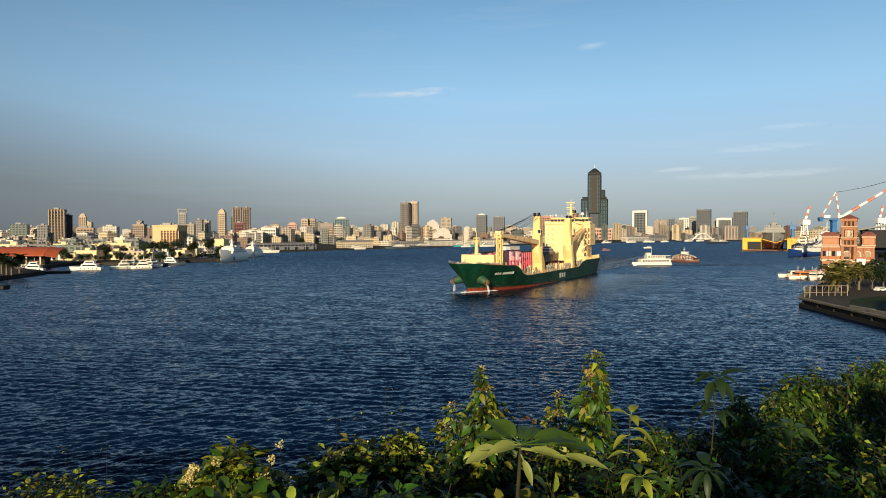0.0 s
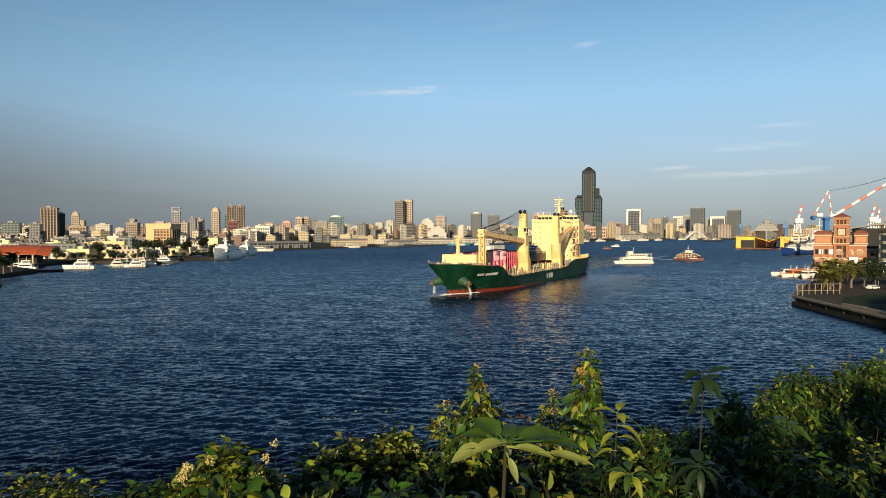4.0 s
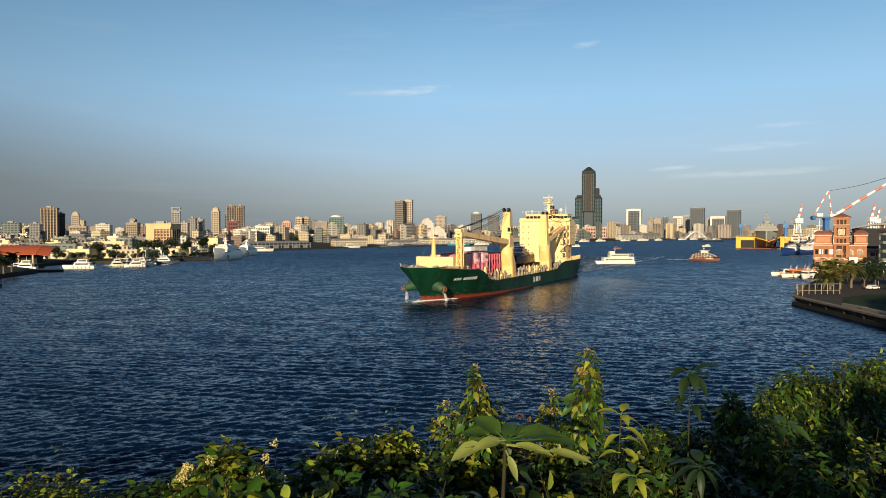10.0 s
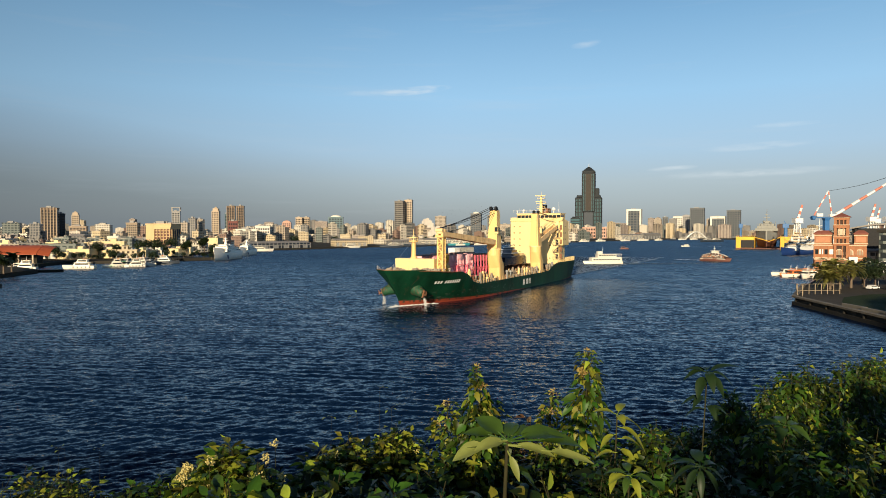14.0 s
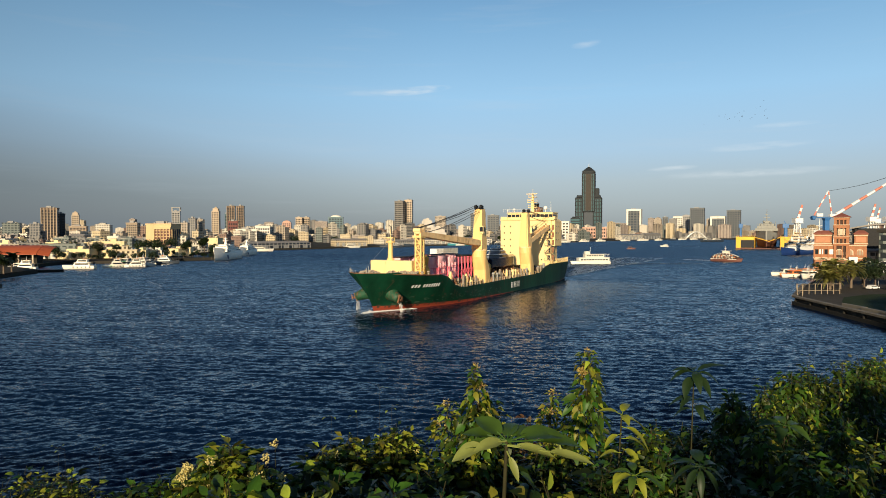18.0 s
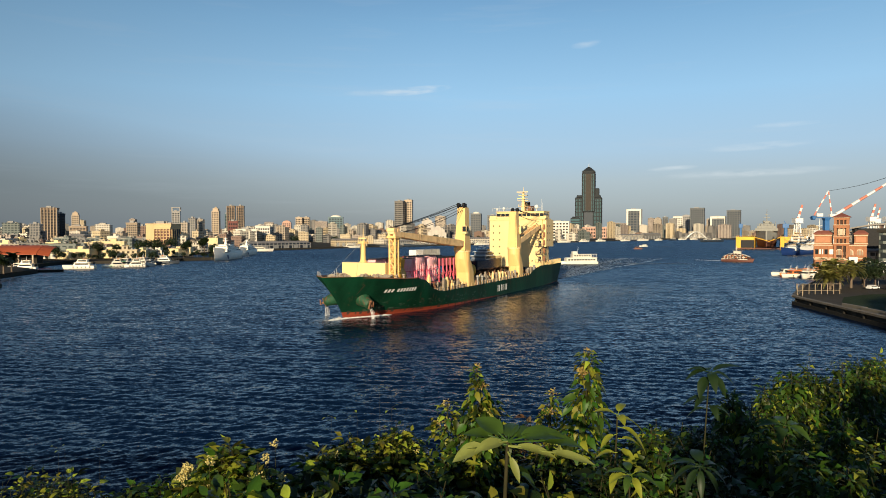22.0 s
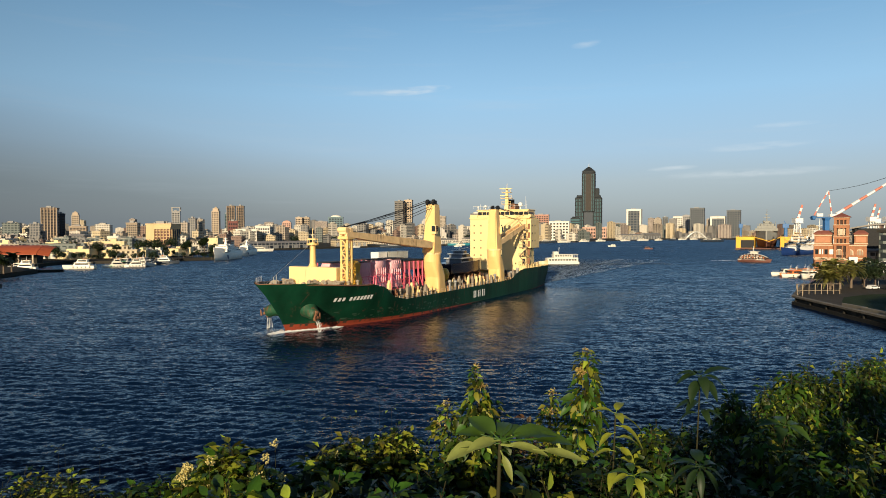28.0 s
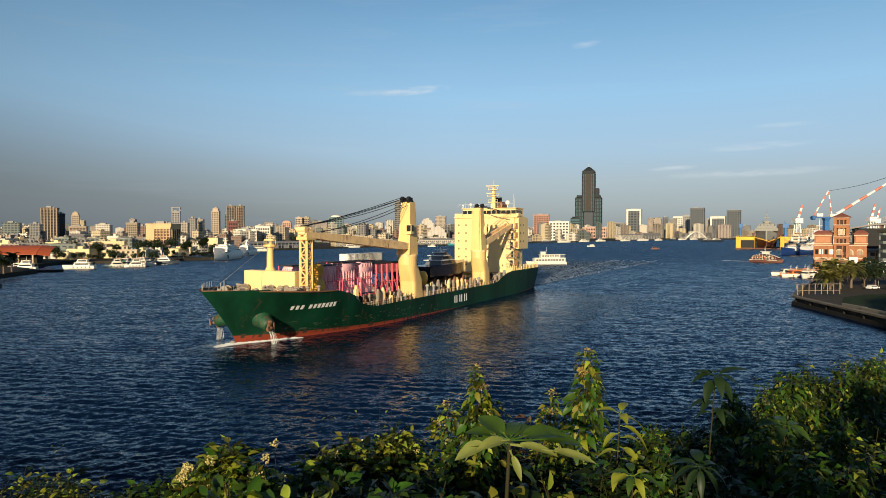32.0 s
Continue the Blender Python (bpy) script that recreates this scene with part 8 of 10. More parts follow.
patrol_ship(pose(-166, 498, 0, 0, 0, -92) @ Matrix.Diagonal((1, 1, 1.32, 1)), 46, "large white patrol ship moored bow-on at the pier")
patrol_ship(pose(-178, 590, 0, 0, 0, -92) @ Matrix.Diagonal((1, 1, 1.4, 1)), 36, "white patrol ship moored behind a larger one")
# right basin: small boats with orange tops
for x, y, a, hl, cb in ((161, 299, 200, M_BOATWHITE, M_ORANGE), (163, 303, 190, M_ORANGE, M_BOATWHITE), (169, 304, 185, M_BOATWHITE, M_BOATWHITE), (164, 293, 228, M_BOATWHITE, M_BOATWHITE), (166, 296, 160, M_BOATWHITE, M_BOATWHITE),
                        (171, 311, 182, M_BOATWHITE, M_ORANGE), (163, 309, 175, M_BOATWHITE, M_BOATWHITE)):
    small_boat("harbour_boat", "small white and orange boat in the basin", pose(x, y, 0, 0, 0, a), 12, 4.2, hl, cb, 1)
# far side: tugs, barges and white craft along the city quays
r_b = random.Random(8)
for x, y, ln, k in ((-120, 855, 22, 0), (-70, 880, 30, 1), (-40, 935, 34, 1), (30, 1010, 22, 0), (62, 1035, 26, 0), (96, 1080, 28, 1), (205, 1270, 34, 1), (240, 1285, 30, 0), (300, 1380, 26, 0), (350, 1440, 26, 0), (420, 1500, 30, 0),
                  (480, 1560, 30, 0), (530, 1600, 26, 0), (585, 1660, 34, 1), (640, 1740, 30, 0), (690, 1790, 30, 0), (560, 1380, 44, 1), (600, 1420, 40, 1), (700, 1500, 50, 1)):
    small_boat("moored_boat", "distant %s moored along the city quay" % ("dark-hulled barge with pale cabin" if k else "white vessel"), pose(x, y, 0, 0, 0, r_b.choice((20, 30, 200, 215))), ln, ln * 0.24,
               M_HULLDARK if k else M_BOATWHITE, M_BOATWHITE, 2, group="far moored boats")
small_boat("moored_boat", "teal coaster at the far quay", pose(24, 1010, 0, 0, 0, 12), 34, 7, mat("teal_hull", (0.03, 0.22, 0.26), 0.5, scale=0.3), M_BOATWHITE, 2, group="far moored boats")

# ---------- boats under way ----------
M_WAKE = mat("pale_wake_foam", (0.66, 0.72, 0.78), 0.85, var=0.3, scale=0.8, bump=0.4, bscale=3)
# pale blue for thin foam and for sky mirrored in the smooth wake
M_FOAM_SHEEN = mat("foam_and_sky_sheen", (0.38, 0.46, 0.54), 0.6, var=0.4, scale=0.3)
ferry = thing("passenger_ferry", "white two-deck passenger ferry under way", "ferry")
part("hull", boat_hull(24.5, 6.4, 1.9, 0.1, 0.25, 0.6), M_BOATWHITE, ferry)
s = Shape()
s.box(-11.8, 10.6, -3.24, 3.24, -0.1, 0.4, 0.1)
part("rubbing_strake", s, M_HULLDARK, ferry)
s = Shape()
s.box(-11.5, 8.6, -2.9, 2.9, 1.8, 4.3, 0.2)
c = part("lower_saloon", s, M_BOATWHITE, ferry)
window_row(c, -10.5, 7.8, 2.9, 2.7, 10, 0.9)
s = Shape()
s.box(-11.8, 7.6, -3.0, 3.0, 4.3, 4.5, 0.05)
part("upper_deck", s, M_BOATWHITE, ferry)
s = Shape()
s.box(-8, 4.4, -2.5, 2.5, 4.5, 6.5, 0.2)
c = part("upper_saloon", s, M_BOATWHITE, ferry)
window_row(c, -7.5, 3.8, 2.5, 5.3, 7, 0.8)
s = Shape()
s.box(-11.5, 4.9, -2.9, 2.9, 6.5, 6.7, 0.05)
part("canopy", s, M_BOATWHITE, ferry)
s = Shape()
s.box(1.2, 4.2, -1.6, 1.6, 6.7, 8.4, 0.2)
part("wheelhouse", s, M_BOATWHITE, ferry)
s = Shape()
s.tube((0.6, 0, 6.7), (0.2, 0, 11.2), 0.14, 0.06, 6)
s.tube((0.4, -0.9, 9.4), (0.4, 0.9, 9.4), 0.05, n=5)
part("mast", s, M_WHITE, ferry)
for k in range(6):
    s = Shape()
    for sd in (-1, 1):
        s.tube((-11 + k * 1.0, sd * 2.8, 4.5), (-11 + k * 1.0, sd * 2.8, 6.5), 0.06, n=5)
    part("canopy_post", s, M_WHITE, ferry)

tour = thing("tour_boat", "white tour boat with brown-red hull and arched glass saloon under way", "tour boat")
part("hull", boat_hull(21, 6.6, 1.9, 0.1, 0.3, 0.6), M_OXIDE, tour)
s = Shape()
rings = []
for k in range(11):
    q = k / 10
    x = -9.8 + 18.4 * q
    h = 1.6 + 4.2 * math.sin(math.pi * (0.16 + 0.72 * q)) ** 0.8
    rings.append([(x, -2.9, 1.8), (x, -2.7, 1.8 + (h - 1.8) * 0.6), (x, -1.6, h), (x, 1.6, h), (x, 2.7, 1.8 + (h - 1.8) * 0.6), (x, 2.9, 1.8)])
s.loft(rings, True, True)
# closed shell; the open saloon's inner shade is put into its dark colour
part("saloon", s, mat("shaded_red_brown_interior", (0.055, 0.025, 0.018), 0.7, var=0.5, scale=0.7), tour, "rounded open saloon with red-brown fittings")
for sd in (-1, 1):
    for z in (2.9, 4.0):
        for k in range(14):
            x = -8.6 + 1.2 * k
            h = 1.6 + 4.2 * math.sin(math.pi * (0.16 + 0.72 * (x + 9.8) / 18.4)) ** 0.8
            if z + 0.6 > h or (k * 5 + int(z)) % 4 == 0:
                continue
            s = Shape()
            s.box(x, x + 0.65, sd * 2.9 - 0.15, sd * 2.9 + 0.15, z, z + 0.62, 0.05)
            part("window_panel", s, M_BOATWHITE if (k + int(z)) % 3 else M_ORANGE, tour)
for k in range(7):
    s = Shape()
    q = (k + 0.5) / 7.5
    x = -9.0 + 17 * q
    h = 1.6 + 4.2 * math.sin(math.pi * (0.16 + 0.72 * q)) ** 0.8
    for sd in (-1, 1):
        s.tube((x, sd * 3.0, 1.8), (x - 0.3, sd * 2.8, 1.8 + (h - 1.8) * 0.6), 0.15, n=5)
        s.tube((x - 0.3, sd * 2.8, 1.8 + (h - 1.8) * 0.6), (x - 0.4, sd * 1.6, h + 0.08), 0.15, n=5)
    s.tube((x - 0.4, -1.6, h + 0.08), (x - 0.4, 1.6, h + 0.08), 0.15, n=5)
    part("white_rib", s, M_BOATWHITE, tour)
s = Shape()
rings = []
for k in range(11):
    q = k / 10
    x = -9.9 + 18.6 * q
    h = 1.72 + 4.2 * math.sin(math.pi * (0.16 + 0.72 * q)) ** 0.8
    rings.append([(x, -1.2, h - 0.2), (x, -0.9, h), (x, 0.9, h), (x, 1.2, h - 0.2)])
s.loft(rings, True, True)
part("roof_crest", s, M_BOATWHITE, tour, "white crest along the roof")
s = Shape()
s.box(-10.4, 8.2, -3.15, 3.15, 1.5, 2.05, 0.15)
part("white_bulwark", s, M_BOATWHITE, tour)
s = Shape()
s.box(-2.5, 2.0, -1.5, 1.5, 5.5, 7.4, 0.3)
s.box(-3.2, 2.8, -1.9, 1.9, 7.4, 7.6)
part("wheelhouse", s, M_BOATWHITE, tour)
s = Shape()
s.tube((-0.8, 0, 7.5), (-0.8, 0, 11.0), 0.18, 0.08, 6)
s.box(-1.2, -0.4, -0.9, 0.9, 9.0, 9.2)
part("mast", s, M_BOATWHITE, tour)


def wake(ob, ln, w0, w1, n, seed, z=0.34, drift=0.0, foam=None):
    """Streaks of foam trailing astern, -x."""
    q = random.Random(seed)
    s = Shape()
    for k in range(n):
        t = q.random() ** 1.3
        x = -ln * t
        y = q.uniform(-1, 1) * (w0 + (w1 - w0) * t)
        y -= drift * t * q.random()
        l, w = q.uniform(0.8, 2.8) * (1 + t), q.uniform(0.08, 0.34) * (1.25 - 0.7 * t)
        s.add([(x - l, y, z), (x, y - w, z), (x + l, y, z), (x, y + w, z + 0.03)], [(0, 1, 2, 3)])
    p = part("wake_foam", s, foam or M_WAKE, ob)
    tagged(p, "pale foam of the wake", kind="stuff")
    return p


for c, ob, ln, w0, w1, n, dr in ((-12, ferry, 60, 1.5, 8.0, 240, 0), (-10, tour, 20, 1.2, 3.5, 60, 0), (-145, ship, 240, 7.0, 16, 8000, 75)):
    wake(ob, ln, w0, w1, n, int(ln), drift=dr, foam=M_FOAM_SHEEN if ob is ship else None).matrix_basis = pose(c, 0, 0)
# the smooth track that the ship leaves behind, sky reflection painted as pale blue
M_WAKE_SHEEN = mat("wake_sky_sheen", (0.38, 0.46, 0.54), 0.6, var=0.5, scale=0.12)
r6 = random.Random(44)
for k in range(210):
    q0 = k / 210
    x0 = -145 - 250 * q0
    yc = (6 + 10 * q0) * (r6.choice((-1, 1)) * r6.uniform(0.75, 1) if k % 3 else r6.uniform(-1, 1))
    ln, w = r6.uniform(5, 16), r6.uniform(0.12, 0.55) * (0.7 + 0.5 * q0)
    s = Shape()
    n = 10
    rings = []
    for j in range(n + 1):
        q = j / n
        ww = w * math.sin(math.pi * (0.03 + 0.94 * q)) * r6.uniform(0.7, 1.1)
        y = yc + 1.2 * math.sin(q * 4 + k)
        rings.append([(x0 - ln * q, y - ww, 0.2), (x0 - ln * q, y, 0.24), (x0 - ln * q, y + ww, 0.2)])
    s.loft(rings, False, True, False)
    part("wake_slick", s, M_WAKE_SHEEN, ship)
launches = []
for nm, lb, hl, u in (("speed_boat", "small white speed boat throwing a wake", M_BOATWHITE, 1), ("speed_boat", "small white speed boat crossing the harbour", M_BOATWHITE, 1), ("sampan", "small orange-brown boat crossing the harbour", M_BROWNRED, 0)):
    t = small_boat(nm, lb, pose(0, 0, 0), 11 if u else 10, 3.4, hl, M_BOATWHITE if u else M_BROWNRED, 1, False, "small boats under way")
    if u:
        wake(t, 46, 0.6, 2.2, 160, 3, 0.12).matrix_basis = pose(-5, 0, 0)
    launches.append(t)

# a flock of birds
M_BIRD = mat("bird_feathers", (0.10, 0.10, 0.11), 0.8, var=0.3, scale=3)
bb = Shape()
bb.ball((0, 0, 0), 0.16, 8, 5, (2.2, 0.8, 0.8))
bird_body = bb.mesh("body", M_BIRD)
bw = Shape()
bw.add([(0.18, 0, 0), (-0.16, 0, 0), (-0.20, 0.5, 0.14), (0.10, 0.5, 0.14), (-0.12, 0.95, 0.02), (0.18, 0, -0.03), (-0.16, 0, -0.02)], [(0, 1, 2, 3), (3, 2, 4), (0, 3, 5), (1, 6, 2)])
bird_wing = bw.mesh("wing", M_BIRD)
flock = []
r_f = random.Random(12)
for k in range(26):
    t = thing("bird", "small dark bird flying in a loose flock", "bird", group="flock of birds")
    part("body", bird_body, None, t)
    part("wing", bird_wing, None, t)
    part("wing", bird_wing, None, t, m=Matrix.Diagonal((1, -1, 1, 1)))
    flock.append((t, Vector((r_f.gauss(0, 13), r_f.gauss(0, 10), r_f.gauss(0, 3.6))), r_f.uniform(0, 6)))
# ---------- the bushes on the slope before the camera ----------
# leaf greens carry light too: dark copy for shade, yellow copy for sun
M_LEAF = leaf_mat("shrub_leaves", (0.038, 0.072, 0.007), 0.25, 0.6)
M_LEAF_YOUNG = leaf_mat("young_sunlit_leaves", (0.235, 0.25, 0.026), 0.3, 0.55)
M_LEAF_SHADE = leaf_mat("shaded_shrub_leaves", (0.011, 0.026, 0.004), 0.2, 0.6)
M_LEAF_DRY = leaf_mat("dry_reddish_sprigs", (0.11, 0.06, 0.03), 0.2, 0.5)
M_STEM = mat("green_brown_stem", (0.036, 0.034, 0.016), 0.85, spec=0.1, var=0.3, scale=20)
M_FLOWER = mat("pale_flowers", (0.72, 0.62, 0.25), 0.7, var=0.2, scale=20, trans=0.3)
# one large leaf in two greens: pale where sunlit, dark where shaded
M_BIGLEAF_LIT = leaf_mat("large_leaf_lit", (0.22, 0.25, 0.065), 0.3, 0.15)
# near-black green: this plant's shade is put into its leaf colour
M_THIN_SHADE = leaf_mat("thin_plant_shaded_leaf", (0.014, 0.030, 0.008), 0.12, 0.3)
M_BIGLEAF_SHADE = leaf_mat("large_leaf_shaded", (0.042, 0.080, 0.012), 0.2, 0.3)


def leaf_points(base, along, up, ln, w, droop=0.25, fold=0.18):
    """A pointed leaf folded along its rib."""
    along, side = along.normalized(), along.cross(up)
    if side.length < 1e-4:
        side = along.orthogonal()
    side.normalize()
    nrm = side.cross(along).normalized()
    rib, lf, rt = [], [], []
    for t, k in ((0.0, 0.0), (0.16, 0.68), (0.42, 1.0), (0.72, 0.68), (1.0, 0.0)):
        c = base + along * (ln * t) - nrm * (ln * droop * t * t)
        rib.append(c)
        lf.append(c + side * (w * 0.5 * k) + nrm * (w * fold * k))
        rt.append(c - side * (w * 0.5 * k) + nrm * (w * fold * k))
    return rib, lf, rt


def add_leaf(s, base, along, up, ln, w, droop=0.25, fold=0.18):
    if ln < 0.062:          # small leaves: two folded halves
        along, side = along.normalized(), along.cross(up)
        if side.length < 1e-4:
            side = along.orthogonal()
        side.normalize()
        nrm = side.cross(along)
        mid = base + along * (ln * 0.45) - nrm * (ln * droop * 0.1)
        tip = base + along * ln - nrm * (ln * droop)
        s.add([base, mid, tip, mid + side * (w * 0.5) + nrm * (w * fold), mid - side * (w * 0.5) + nrm * (w * fold)],
              [(0, 1, 3), (1, 2, 3), (0, 4, 1), (1, 4, 2)], True)
        return
    rib, lf, rt = leaf_points(base, along, up, ln, w, droop, fold)
    s.add([*rib, *lf[1:4], *rt[1:4]],
          [(0, 1, 5), (1, 2, 6, 5), (2, 3, 7, 6), (3, 4, 7), (0, 8, 1), (1, 8, 9, 2), (2, 9, 10, 3), (3, 10, 4)], True)


def rand_dir(q, flat=1.0):
    a = q.uniform(0, 2 * math.pi)
    return Vector((math.cos(a), math.sin(a), q.uniform(-0.35, 0.75) * flat)).normalized()


def shrub(x, y, z_top, width, shoots, leaf, mats, seed, label, spread=1.0, per=15, flower=0.0, deep=0.75):
    """A bush: shoots from one root, leafy over their upper part, with an uneven domed outline."""
    q = random.Random(seed)
    zb = hill_z(x, y) - 0.05
    h = z_top - zb
    t = thing("shrub", label, "shrub", pose(x, y, zb), group="slope shrubs")
    stems, young, old, flw = Shape(), Shape(), Shape(), Shape()
    half_w = width * 0.5
    if x < 1.3:
        shoots, leaf = int(shoots * 0.85), leaf * 1.04
    for k in range(shoots):
        r = half_w * math.sqrt(q.random())
        a = q.uniform(0, 2 * math.pi)
        drop = spread * width * 0.42 * (r / half_w) ** 2 + abs(q.gauss(0, 0.2)) * width + 0.02
        if k == 0:
            r, drop = 0.0, 0.0
        tip_h = max(0.25 * h, h - drop)
        root = Vector((r * 0.4 * math.cos(a), r * 0.4 * math.sin(a), 0))
        tip = Vector((r * math.cos(a), r * math.sin(a) * 0.9, tip_h))
        bend = Vector((q.gauss(0, 0.12), q.gauss(0, 0.12), 0)) * min(h, 1.5)
        pts = [root.lerp(tip, s_) + bend * math.sin(math.pi * s_) for s_ in (0, 0.25, 0.5, 0.75, 1.0)]
        if k % (3 if x < 1.3 else 7) == 0:
            for a_, b_ in zip(pts[1:], pts[2:]):
                stems.tube(a_, b_, 0.0032, 0.0018, 4, False)
        ph = q.uniform(0, 6)
        low = max(0.05, 1 - deep * q.uniform(0.5, 1.0) / max(tip_h, 0.3))
        for j in range(per):
            f = low + (1 - low) * ((j + q.random()) / per) ** 0.8
            i = min(3, int(f * 4))
            c = pts[i].lerp(pts[i + 1], f * 4 - i)
            ang = ph + j * 2.4
            d = Vector((math.cos(ang), math.sin(ang), q.uniform(-0.3, 0.5) + (0.6 if j > per - 3 else 0)))
            ln = leaf * q.choice((0.45, 0.6, 0.75, 0.9, 1.05, 1.3)) * q.uniform(0.85, 1.15) * (1.0 if j < per - 3 else 0.8)
            top = j > per * 0.7
            tgt = young if (top and q.random() < (0.45 if x < 1.3 else 0.3)) or q.random() < 0.05 else old
            c = c + Vector((math.cos(ang), math.sin(ang), q.uniform(-0.5, 0.5))) * leaf * (q.uniform(0.1, 1.9) if j < per - 4 else q.uniform(0.1, 0.7))
            add_leaf(tgt, c, d, Vector((q.gauss(0, 0.5), q.gauss(0, 0.5), 1)), ln, ln * q.uniform(0.48, 0.72), q.uniform(0.1, 0.8), q.uniform(-0.05, 0.3))
        if q.random() < flower * 0.3:
            for j in range(18):
                v = Vector((q.gauss(0, 1), q.gauss(0, 1), q.gauss(0.4, 0.6))).normalized()
                ln = leaf * q.uniform(0.14, 0.26)
                add_leaf(flw, tip + v * leaf * q.uniform(0.05, 0.35), v, Vector((q.gauss(0, 1), q.gauss(0, 1), 1)), ln, ln * 0.6, 0.2)
    tagged(part("stem", stems, M_STEM, t), kind="stuff")
    tagged(part("foliage", old, mats[0], t), kind="stuff")
    if young.v:
        tagged(part("young_foliage", young, mats[1], t), "yellow-green young leaves", kind="stuff")
    if flw.v:
        tagged(part("blossom", flw, M_FLOWER, t), "clusters of tiny pale flowers", kind="stuff")
    return t


def rising_shoot(x, y, z_top, seed, label, profile, leaf=0.06, flowers=True):
    """An upright flowering shoot: leaves in whorls down its stem, as wide at each depth as the profile says."""
    q = random.Random(seed)
    zb = hill_z(x, y) - 0.05
    h = z_top - zb
    t = thing("shrub", label, "shrub", pose(x, y, zb), group="slope shrubs")
    stems, young, old, flw = Shape(), Shape(), Shape(), Shape()
    axis = lambda d: Vector((0.012 * math.sin(d * 9 + seed), 0.012 * math.cos(d * 7 + seed), h - d))
    prev = axis(0)
    for k in range(1, 13):
        c = axis(k * min(h * 0.06, 0.03))
        stems.tube(prev, c, 0.003, 0.0036, 5, False)
        prev = c
    for (d0, r0, n0), (d1, r1, n1) in zip(profile, profile[1:]):
        count = int(n0 * 1.5)
        for k in range(count):
            f = (k + q.random()) / count
            d, rad = d0 + (d1 - d0) * f, r0 + (r1 - r0) * f
            ang = q.uniform(0, 2 * math.pi)
            out = Vector((math.cos(ang), math.sin(ang), 0))
            c = axis(d) + out * (rad * q.random() ** 0.6 * 0.8)
            ln = leaf * q.choice((0.4, 0.55, 0.75, 0.95, 1.15)) * (0.7 if d < 0.06 else 1.0)
            way = out + Vector((q.gauss(0, 0.4), q.gauss(0, 0.4), q.uniform(-0.9, 0.35) if d > 0.05 else q.uniform(-0.2, 0.8)))
            add_leaf(young if q.random() < ((0.5 if d < 0.2 else 0.25) if flowers else 0.15) else old, c, way, Vector((q.gauss(0, 0.5), q.gauss(0, 0.5), 1)), ln, ln * q.uniform(0.5, 0.7), q.uniform(0.2, 0.9), q.uniform(0.0, 0.3))
            if k % 6 == 0:
                stems.tube(axis(d + 0.02), c, 0.0016, 0.001, 4, False)
    if flowers:
        for c0 in [axis(0.0) + Vector((0, 0, 0.005))] + [axis(0.10) + Vector((q.uniform(-0.05, 0.05), -0.04, 0)) for _ in range(3)]:
            for j in range(26):
                v = Vector((q.gauss(0, 1), q.gauss(0, 1), q.gauss(0.3, 0.8))).normalized()
                add_leaf(flw, c0 + v * q.uniform(0.004, 0.022), v, Vector((q.gauss(0, 1), q.gauss(0, 1), 1)), 0.014, 0.009, 0.2)
    tagged(part("stem", stems, M_STEM, t), kind="stuff")
    tagged(part("foliage", old, M_LEAF, t), kind="stuff")
    tagged(part("young_foliage", young, M_LEAF_YOUNG, t), "yellow-green young leaves", kind="stuff")
    if flw.v:
        tagged(part("blossom", flw, M_BRACT, t), "clusters of small dry yellow flowers", kind="stuff")
    return t


M_BRACT = mat("dry_yellow_bracts", (0.42, 0.30, 0.09), 0.7, var=0.3, scale=20, island=0.4, trans=0.3)
# leaf pairs, lighter for sunlit shrubs and darker for shaded ones
bright, mixed, dark = (M_LEAF, M_LEAF_YOUNG), (M_LEAF_SHADE, M_LEAF_YOUNG), (M_LEAF_SHADE, M_LEAF)
deep = (M_LEAF_SHADE, leaf_mat("mid_green_shrub_leaves", (0.026, 0.055, 0.008), 0.2, 0.6))
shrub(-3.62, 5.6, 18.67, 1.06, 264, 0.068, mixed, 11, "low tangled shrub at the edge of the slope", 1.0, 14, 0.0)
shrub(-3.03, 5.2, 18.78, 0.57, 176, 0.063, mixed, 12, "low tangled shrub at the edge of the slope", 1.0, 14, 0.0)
shrub(-2.2, 4.6, 18.94, 0.32, 114, 0.072, dark, 13, "slope shrub with shade put into its dark green leaves", 1.0, 15, 0.0)
shrub(-1.93, 4.4, 19.04, 0.26, 96, 0.072, dark, 14, "slope shrub with shade put into its dark green leaves", 1.0, 15, 0.0)
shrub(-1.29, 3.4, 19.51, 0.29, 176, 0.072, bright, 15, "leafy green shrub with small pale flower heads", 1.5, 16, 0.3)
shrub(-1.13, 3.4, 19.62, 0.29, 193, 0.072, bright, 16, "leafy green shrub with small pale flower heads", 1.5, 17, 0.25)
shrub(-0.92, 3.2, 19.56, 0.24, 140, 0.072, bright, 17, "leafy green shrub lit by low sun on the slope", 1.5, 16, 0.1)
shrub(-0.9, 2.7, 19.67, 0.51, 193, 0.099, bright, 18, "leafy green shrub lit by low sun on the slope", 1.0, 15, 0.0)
shrub(-0.86, 3.5, 19.33, 0.24, 96, 0.063, dark, 19, "slope shrub with shade put into its dark green leaves", 1.0, 15, 0.0)
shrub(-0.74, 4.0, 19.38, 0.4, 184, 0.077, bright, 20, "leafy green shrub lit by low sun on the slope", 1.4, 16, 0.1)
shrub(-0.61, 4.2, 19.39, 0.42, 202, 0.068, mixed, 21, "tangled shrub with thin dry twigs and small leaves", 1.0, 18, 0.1)
